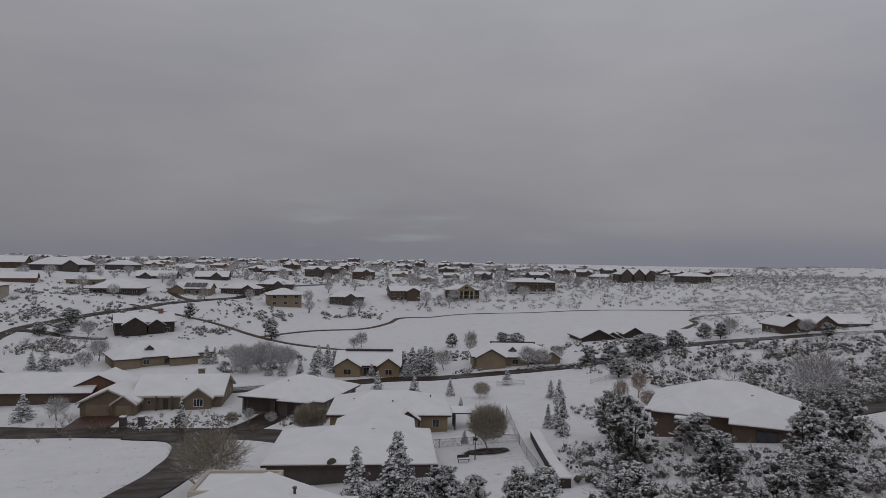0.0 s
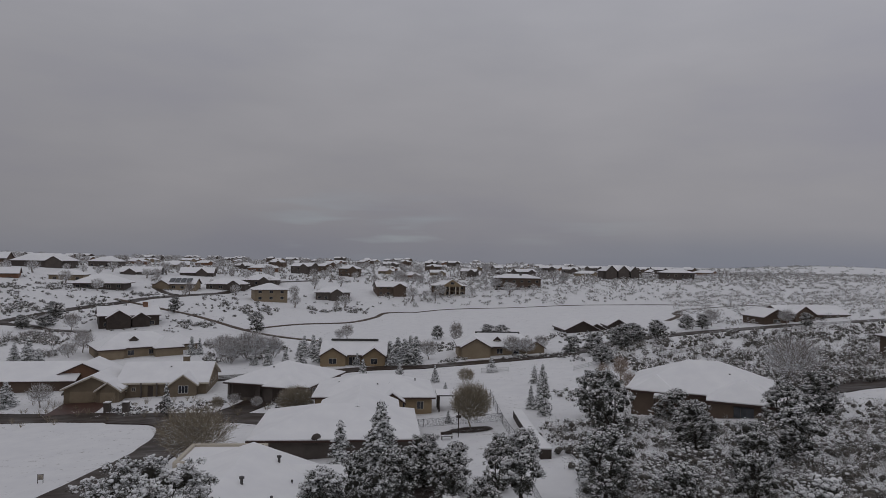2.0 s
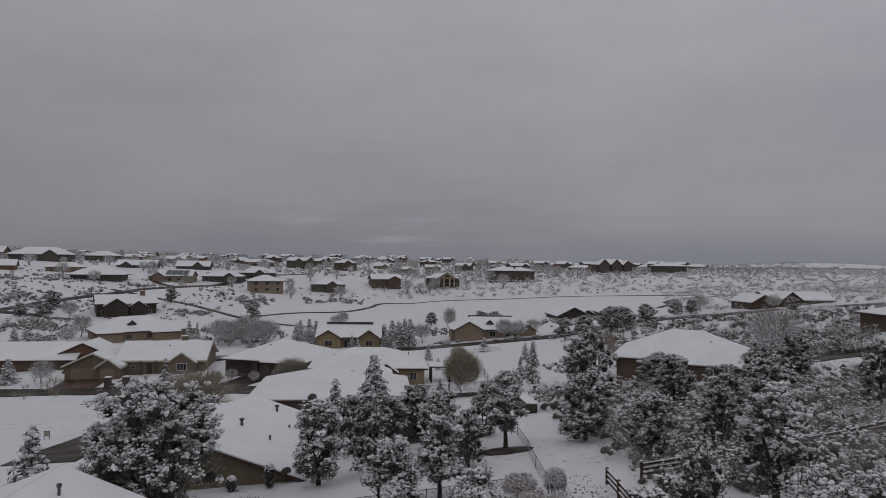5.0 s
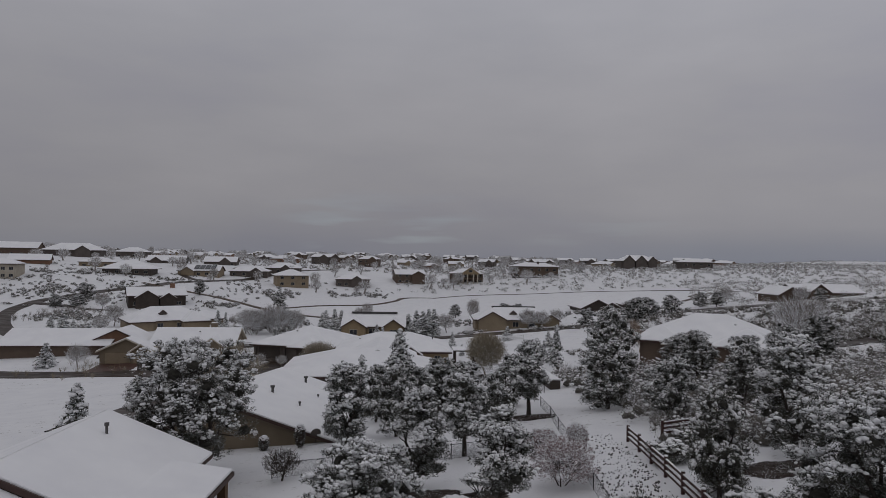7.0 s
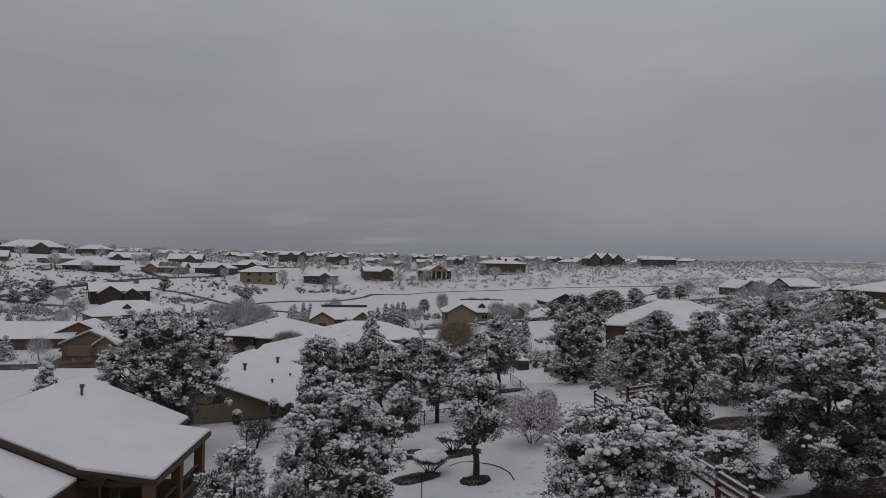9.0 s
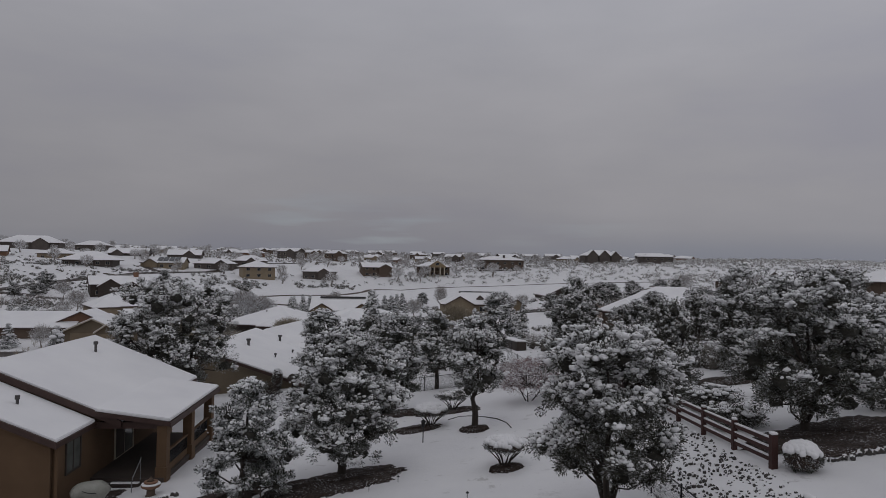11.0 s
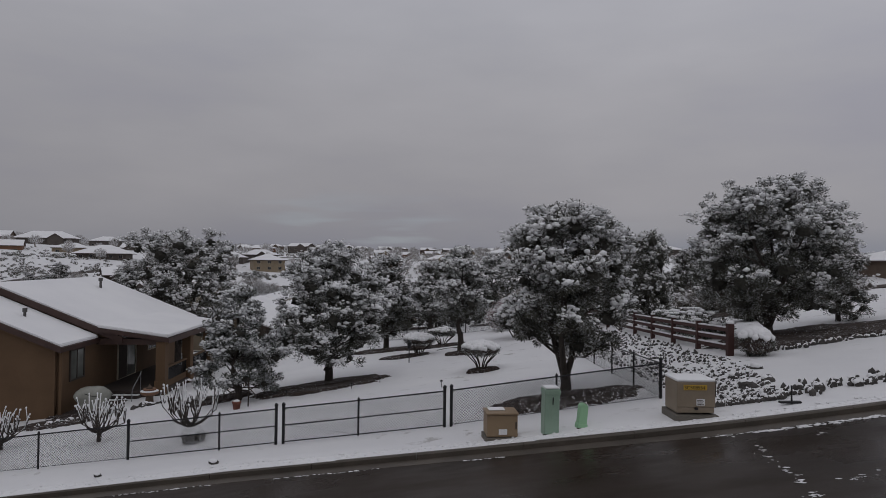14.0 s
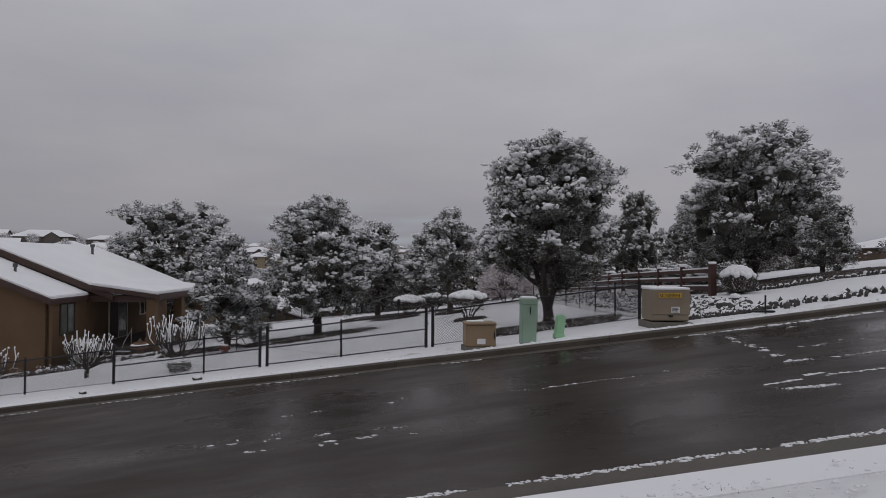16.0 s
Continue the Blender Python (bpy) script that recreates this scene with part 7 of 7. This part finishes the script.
leaf_ball("juniper_shrub", 15.8, 43.6, 1.0, 0.9, "small snowy shrub on open snow", 97, 0.4, leaf=0.09)
leaf_ball("columnar_shrub", -11.9, 57.0, 0.45, 2.0, "slim dark columnar shrub before an olive wall", 91, 0.3, leaf=0.08)
leaf_ball("columnar_shrub", -14.8, 57.0, 0.42, 1.3, "slim dark columnar shrub before an olive wall", 92, 0.3, leaf=0.08)
leaf_ball("garden_shrub", -7.1, 20.2, 0.34, 0.45, "small yellow-green shrub half buried in snow", 93, 0.4, mat="scrub")
settle(bare_tree(94, 2.3, 3.0, "bark", 2, 3, 0.12, label="small leafless ornamental tree behind a fence", thin=1.6), -11.2, 47.5)


# ---- bare mulch, stones ----
def patch(x, y, rx, ry, seed, label, rot=0.0, lift=0.035, name="mulch_bed", mat="mulch"):
    rng = np.random.default_rng(seed)
    c, s = math.cos(radians(rot)), math.sin(radians(rot))
    verts, faces = [], []
    n, rings = 150, 9
    for j in range(rings + 1):
        for k in range(n):
            a = 2 * math.pi * k / n
            q = j / rings * (1 + 0.2 * noise.noise((math.cos(a) * 1.7, math.sin(a) * 1.7, seed)) + 0.14 * noise.noise((math.cos(a) * 6, math.sin(a) * 6, seed)) + 0.16 * noise.noise((math.cos(a) * 21, math.sin(a) * 21, seed)) * (j / rings) ** 3)
            px, py = rx * q * math.cos(a), ry * q * math.sin(a)
            wx, wy = x + c * px - s * py, y + s * px + c * py
            verts.append((wx, wy, ground_z(wx, wy) + lift + rng.uniform(0, 0.03) - (0.12 if j == rings else 0)))
    for j in range(rings):
        for k in range(n):
            k2 = (k + 1) % n
            faces.append((j * n + k, j * n + k2, (j + 1) * n + k2, (j + 1) * n + k))
    return tagged(mesh_object(name, verts, faces, mat), label, "flower bed", kind="structure")


patch(-4.3, 28.6, 2.9, 1.55, 1, "bare dark mulch bed under a juniper", 14, 0.07)
patch(3.9, 19.4, 2.4, 1.15, 2, "bare dark mulch bed behind a chain-link fence", 7, 0.07)
patch(1.95, 34.9, 0.75, 0.7, 3, "ring of bare grassy soil round a trunk", 0, 0.09)
patch(15.4, 26.0, 4.2, 2.3, 4, "bare brown soil under a large juniper", 6, 0.12)
patch(2.35, 27.6, 0.7, 0.55, 5, "small bare bed under a clipped shrub", 0, 0.07)
patch(-0.9, 36.5, 1.4, 0.8, 6, "bare bed under clipped shrubs", 10, 0.09)
patch(1.0, 40.3, 1.9, 0.9, 7, "bare bed under clipped shrubs", 0, 0.09)
patch(-2.0, 41.3, 2.4, 1.1, 8, "bare dark soil beneath dense junipers", 0, 0.10)
patch(7.2, 61.7, 2.2, 1.4, 9, "bare dark soil beneath a juniper", 0, 0.16)
patch(-0.5, 71.0, 3.0, 2.0, 10, "bare dark soil beneath trees", 0, 0.16)
patch(-4.1, 76.0, 4.2, 3.6, 15, "bare dark soil beneath a tall spruce", 0, 0.14)
patch(17.6, 39.4, 2.2, 1.5, 11, "bare dark soil beneath a juniper", 0, 0.12)
patch(-9.0, 28.3, 1.7, 1.0, 12, "bare dark soil beside a porch", 30, 0.08)
patch(-15.0, 30.6, 1.4, 2.4, 13, "wet dark soil along a house wall", 0, 0.06)
patch(-14.6, 27.2, 1.7, 1.1, 16, "bare red-brown soil before a house wall", 10, 0.05)
patch(6.6, 101.5, 3.2, 1.6, 14, "bare soil round a leafless tree", 0, 0.18)


def stones(label, seed, rows, size, name="stone_strip"):
    """Uncounted field stones half sunk in snow, their tops capped white."""
    rng = np.random.default_rng(seed)
    c = np.array(rows)
    n = len(c)
    z = np.array([ground_z(a, b) for a, b in c])
    r = size[0] + (size[1] - size[0]) * rng.uniform(0, 1, n) ** 1.8
    rx, ry, rz = r * rng.uniform(0.7, 1.3, n), r * rng.uniform(0.7, 1.2, n), r * rng.uniform(0.9, 1.5, n)
    cen = np.stack([c[:, 0], c[:, 1], z + rz * 0.3], 1)
    v, f = blobs(rng, cen, np.stack([rx, ry, rz], 1), 1, 0.3)
    tagged(mesh_object(name, v, f, "rock"), label, "stones", kind="stuff")
    # the cap lies on the back and top, the near face stays dark
    on = rng.uniform(0, 1, n) > 0.15
    top = cen[on] + np.stack([rng.normal(0, 0.12, on.sum()) * r[on], ry[on] * rng.uniform(0.35, 0.8, on.sum()), rz[on] * rng.uniform(0.25, 0.6, on.sum())], 1)
    v, f = blobs(rng, top, np.stack([rx[on] * rng.uniform(0.7, 1.05, on.sum()), ry[on] * 0.9, rz[on] * 0.66], 1), 2, 0.12)
    tagged(mesh_object("stone_snow", v, f, "snow", smooth=True), "caps of snow on the stones", "snow", kind="stuff")


def strip_rows(seed, n):
    g = np.random.default_rng(seed)
    out = []
    while len(out) < n:
        y = 16.2 + (52 - 16.2) * g.uniform() ** 2.0
        x0 = 6.75 + (y - 18) * 0.05
        x1 = 10.5 + (y - 23) * 0.045 if y > 22 else 8.6 + (y - 16) * 0.32
        out.append((g.uniform(x0, x1), y))
    return out


stones("rough field stones strewn in a snowy strip between fences", 21, strip_rows(31, 2200), (0.028, 0.075))
g = np.random.default_rng(5)
stones("line of rough stones edging the verge, capped with snow", 22, [(x, 16.9 + 0.02 * (x - 9) + g.normal(0, 0.36)) for x in np.linspace(7.6, 20, 300)], (0.04, 0.11), "stone_edging")
stones("small stones edging bare soil", 23, [(x, 23.4 + 0.05 * (x - 11) + g.normal(0, 0.08)) for x in np.linspace(11.9, 19.5, 80)], (0.05, 0.12), "stone_edging")
stones("dark stones edging the house bed", 24, [(-15.2 + 4.2 * k / 60 + g.normal(0, 0.1), 26.6 + 3.2 * k / 60 + g.normal(0, 0.1)) for k in range(60)], (0.05, 0.13), "stone_edging")
stones("stones round the front garden beds", 25, [(x, 131 + 4 * math.sin(x) + g.normal(0, 0.8)) for x in np.linspace(-58, -20, 120) if not -37 < x < -28], (0.12, 0.32), "stone_edging")
for i, (a, b, r) in enumerate(((8.6, 17.9, 0.34), (9.4, 18.3, 0.28), (9.0, 19.4, 0.25), (8.1, 19.0, 0.22), (10.2, 20.4, 0.27), (-5.6, 17.2, 0.17), (-8.6, 17.5, 0.11), (12.4, 17.4, 0.26), (13.0, 17.2, 0.22), (14.4, 17.6, 0.26))):
    rng = np.random.default_rng(300 + i)
    r *= 0.72
    v, f = blobs(rng, [(0, 0, 0)], [(r * 1.15, r * 0.85, r * 0.8)], 2, 0.16)
    b0 = mesh_object("boulder", v, f, "rock")
    b0.matrix_world = pose(a, b, ground_z(a, b) + r * 0.18, 0, 0, 30 * i)
    tagged(b0, "rough grey-brown boulder half covered by snow", "boulder", "verge boulders")
    v, f = blobs(rng, [(0, r * 0.22, r * 0.42)], [(r * 1.0, r * 0.68, r * 0.46)], 2, 0.10)
    mesh_object("snow", v, f, "snow", b0, smooth=True)


# ---- snow left on the street ----
def crumbs(rows, label, seed, size, flat=0.5):
    rng = np.random.default_rng(seed)
    c = np.array(rows)
    n = len(c)
    cen = np.stack([c[:, 0], c[:, 1], [ground_z(a, b) + ROADZ + 0.005 for a, b in c]], 1)
    r = size[0] + (size[1] - size[0]) * rng.uniform(0, 1, n) ** 2
    v, f = blobs(rng, cen, np.stack([r * rng.uniform(1.2, 3.4, n), r, r * flat], 1), 1, 0.35)
    tagged(mesh_object("snow_crumbs", v, f, "snow", smooth=True), label, "snow", kind="stuff")


g = np.random.default_rng(9)
far_line = [(x + g.normal(0, 0.05), ROAD_1 - 0.48 + bend(x) + g.normal(0, 0.02)) for x in np.arange(-11, 12, 0.05) if noise.noise((x * 0.55, 3.0, 0)) > (-0.12 if x < -1 else 0.10)]
crumbs(far_line, "broken line of slush along the gutter", 41, (0.008, 0.026), 0.35)
near_line = [(x + g.normal(0, 0.04), ROAD_0 + 0.47 + g.normal(0, 0.025)) for x in np.arange(-3, 9, 0.007) if noise.noise((x * 1.2, 6.0, 1.0)) > -0.35]
crumbs(near_line, "thin ridge of slush along the near gutter", 42, (0.005, 0.016), 0.75)


def beads(a, b, n, wob=0.03):
    """Points strung between two places on the street."""
    return [(a[0] + (b[0] - a[0]) * k / n + g.normal(0, wob), a[1] + (b[1] - a[1]) * k / n + g.normal(0, wob * 0.5)) for k in range(n)]


crumbs(beads((1.35, 10.3), (1.75, 10.17), 5) + beads((1.9, 10.16), (2.65, 10.18), 34) + beads((2.7, 10.2), (3.4, 10.09), 16) + beads((3.75, 10.2), (3.9, 10.18), 3), "crumbs of snow along a seam of the asphalt", 43, (0.004, 0.018), 0.5)
spots = ((-3.14, 9.29, 3), (-2.96, 9.19, 4), (-2.6, 9.1, 4), (-2.53, 9.3, 2), (-2.22, 8.47, 7), (-2.0, 8.47, 4), (-2.24, 9.03, 4), (-2.09, 9.37, 3), (-1.98, 9.04, 2), (-1.40, 8.9, 9), (-1.23, 8.44, 4), (-1.25, 8.3, 3), (-1.07, 8.2, 2), (-0.76, 8.4, 16), (-0.6, 8.79, 5), (-0.34, 8.73, 7), (-2.14, 10.74, 4), (-0.52, 10.68, 3), (-0.29, 10.93, 2), (-0.14, 8.24, 3), (-1.74, 10.79, 4))
crumbs([(a + g.normal(0, 0.055), b + g.normal(0, 0.035)) for a, b, n in spots for _ in range(n)], "scattered crumbs of snow on wet asphalt", 44, (0.004, 0.017), 0.7)
crumbs(beads((6.0, 14.2), (6.2, 13.9), 10, 0.05) + beads((6.26, 13.1), (5.75, 11.0), 22, 0.07) + beads((5.78, 11.0), (5.72, 10.85), 9, 0.05) + beads((5.66, 10.4), (5.6, 10.2), 22, 0.06) + beads((5.5, 9.7), (5.45, 9.6), 5, 0.05) + beads((5.5, 9.65), (5.8, 9.6), 26, 0.05), "crumbs of snow along a crack", 47, (0.005, 0.026))
crumbs(beads((4.33, 8.28), (4.86, 8.34), 60, 0.02) + beads((4.40, 7.92), (4.9, 7.78), 90, 0.07) + beads((5.02, 8.52), (5.24, 8.56), 26, 0.03) + beads((5.26, 8.36), (5.95, 8.32), 40, 0.04), "slush melting in a ring on the asphalt", 45, (0.006, 0.026), 0.35)
crumbs(beads((6.05, 9.51), (7.6, 9.55), 60, 0.04) + beads((6.4, 10.7), (7.3, 10.85), 18, 0.12) + beads((7.6, 13.3), (7.9, 13.4), 8, 0.05), "strips of slush in a wheel track", 48, (0.006, 0.026), 0.35)
crumbs(beads((6.9, 14.05), (14, 14.0), 260, 0.09), "ridge of slush before the upper verge", 46, (0.015, 0.055), 0.4)
lumps = [(x, y) for x, y in zip(g.uniform(-2, 9, 2600), g.uniform(2.6, 4.9, 2600)) if noise.noise((x * 1.3, y * 1.3, 0)) > -0.05]
rng = np.random.default_rng(8)
cen = np.array([(a, b, ground_z(a, b)) for a, b in lumps])
r = 0.006 + 0.020 * rng.uniform(0, 1, len(lumps)) ** 2
v, f = blobs(rng, cen, np.stack([r * 1.3, r, r * 0.5], 1), 1, 0.35)
tagged(mesh_object("snow_lumps", v, f, "snow", smooth=True), "crumbly snow on the near verge", "snow", kind="stuff")
tips = [(x, y) for x, y in zip(g.uniform(-2, 9, 2600), g.uniform(2.6, 4.9, 2600)) if noise.noise((x * 1.3, y * 1.3, 0)) > 0.24]
cen = np.array([(a, b, ground_z(a, b) + 0.03) for a, b in tips])
v, f = leaf_cloud(rng, cen - np.array([0, 0, 0.022]), np.full(len(tips), 0.03), 3, 0.008)
tagged(mesh_object("grass_tips", v, f, "scrub"), "tips of dead grass poking through the snow", "grass", kind="stuff")


rng = np.random.default_rng(18)
edge = [(x, ROAD_1 + 0.22 + bend(x) + abs(q)) for x, q in zip(g.uniform(-14, 14, 1500), g.normal(0, 0.22, 1500))]
cen = np.array([(a, b, ground_z(a, b) + 0.005) for a, b in edge])
r = 0.012 + 0.045 * rng.uniform(0, 1, len(edge)) ** 2.5
v, f = blobs(rng, cen, np.stack([r * 1.4, r, r * 0.5], 1), 1, 0.35)
tagged(mesh_object("snow_lumps", v, f, "snow", smooth=True), "crumbly edge of the snow along the kerb", "snow", kind="stuff")


# ---- things in the middle distance ----
def low_wall(pts, h, w, label, mat="darkwood"):
    f = empty("garden_wall", 0, 0, 0, 0, label, "wall")
    for i in range(len(pts) - 1):
        a, b = Vector(pts[i]), Vector(pts[i + 1])
        d = (b - a).normalized()
        n = Vector((-d.y, d.x)) * w / 2
        for lo, hi, k, mt, nm in ((-0.5, h, 1.0, mat, "wall_panel"), (h + 0.004, h + 0.14, 1.15, "snow", "snow")):
            bm = bmesh.new()
            vs = []
            for q in (a, b):
                z = ground_z(q.x, q.y)
                for s, zz in ((-1, lo), (1, lo), (1, hi), (-1, hi)):
                    p = q + n * s * k
                    vs.append(bm.verts.new((p.x, p.y, z + zz)))
            for k2 in range(4):
                k3 = (k2 + 1) % 4
                bm.faces.new((vs[k2], vs[k3], vs[4 + k3], vs[4 + k2]))
            bm.faces.new(vs[:4])
            bm.faces.new(vs[4:])
            part(nm, bm, mt, f)
    return f


low_wall([(14.3, 108), (13.9, 99), (13.4, 90), (13.1, 80.5)], 1.1, 1.2, "long dark hedge-like wall with a broad snow top")
chain_fence([(12.6, 128), (12.2, 120), (11.8, 112), (11.5, 104), (11.3, 96), (11.3, 88), (11.4, 78)], (), "dark wire fence along a snowy yard", h=1.4)
chain_fence([(-5, 106), (0, 106), (5, 106), (11.6, 106)], (), "dark wire fence across a snowy yard", h=1.2)
bench = empty("garden_bench", 3.0, 96.5, ground_z(3.0, 96.5), 10, "dark garden bench with snow on its seat", "bench")
part("seat", box(-0.8, -0.25, 0.40, 0.8, 0.25, 0.46), "darkwood", bench)
part("backrest", box(-0.8, 0.22, 0.5, 0.8, 0.28, 0.95), "darkwood", bench)
part("snow", box(-0.78, -0.24, 0.464, 0.78, 0.2, 0.56, 0.03), "snow", bench)
for a in (-0.72, 0.66):
    part("leg", box(a, -0.22, -0.1, a + 0.06, -0.16, 0.4), "darkwood", bench)
    part("leg", box(a, 0.16, -0.1, a + 0.06, 0.22, 0.4), "darkwood", bench)
pole = empty("bird_feeder_pole", 4.6, 97.5, ground_z(4.6, 97.5), 0, "dark post with a small feeder in a snowy yard", "bird feeder")
part("pole", tube([(0, 0, -0.3), (0, 0, 3.4)], 0.07, 6), "darkwood", pole)
part("feeder", box(-0.3, -0.2, 2.6, 0.3, 0.2, 2.9), "darkwood", pole)
for x, y, lab in ((-57.5, 131.5, "stone gate pillar with a snow cap beside a driveway"), (-54.0, 131.2, "stone gate pillar with a snow cap beside a driveway"), (-46.8, 130.0, "stone gate pillar with a snow cap")):
    p = empty("gate_pillar", x, y, ground_z(x, y), 0, lab, "pillar", "driveway pillars")
    part("shaft", box(-0.5, -0.5, -0.4, 0.5, 0.5, 1.7, 0.04), "grey", p)
    part("cap", box(-0.6, -0.6, 1.7, 0.6, 0.6, 1.82, 0.02), "grey", p)
    part("snow", box(-0.55, -0.55, 1.824, 0.55, 0.55, 2.0, 0.06), "snow", p)
lantern = empty("garden_lantern", -0.7, 33.5, ground_z(-0.7, 33.5), 0, "small dark garden lantern on a post in snow", "lantern")
part("post", tube([(0, 0, -0.2), (0, 0, 0.75)], 0.025, 6), "iron", lantern)
part("lamp_housing", lathe([(0.05, 0.72), (0.09, 0.76), (0.09, 1.0), (0.13, 1.02), (0.02, 1.12)], 8), "iron", lantern)
edging = [(0.9, 38.0), (1.55, 38.5), (2.2, 38.25), (2.9, 37.5), (3.4, 36.7), (3.7, 35.5), (3.72, 34.2)]
rim = empty("garden_edging", 0, 0, 0, 0, "thin dark edging strip curving through snow round a tree", "edging")
part("strip", tube([(a, b, ground_z(a, b) + 0.02) for a, b in edging], 0.03, 6), "bark", rim)
for x, y in ((-3.0, 26.9), (-1.9, 27.6), (-5.6, 26.9), (0.5, 24.6)):
    p = empty("path_light", x, y, ground_z(x, y), 0, "tiny dark path light poking out of snow", "garden light", "path lights")
    part("stake", tube([(0, 0, -0.1), (0, 0, 0.22)], 0.012, 5), "iron", p)
    part("cap", lathe([(0.06, 0.22), (0.06, 0.24), (0.015, 0.28)], 8), "iron", p)


def lot_sign(x, y):
    """A small framed board on two stakes in the empty lot."""
    t = empty("lot_sign", x, y, ground_z(x, y), 8, "small dark framed sign board standing in deep snow", "sign")
    part("board", box(-0.26, -0.02, 0.45, 0.26, 0.02, 0.95), "pale", t)
    for a in (-0.31, 0.26):
        part("stake", box(a, -0.035, -0.3, a + 0.05, 0.035, 1.05), "darkwood", t)
    for z in (0.40, 0.95):
        part("rail", box(-0.258, -0.03, z, 0.258, 0.03, z + 0.05), "darkwood", t)
    for k in range(3):
        part("print_bar", box(-0.2, -0.028, 0.53 + 0.13 * k, 0.2 - 0.06 * k, -0.022, 0.58 + 0.13 * k), "grey", t)
    part("snow", box(-0.25, -0.045, 1.003, 0.25, 0.045, 1.05, 0.015), "snow", t)


lot_sign(-43.9, 85.5)
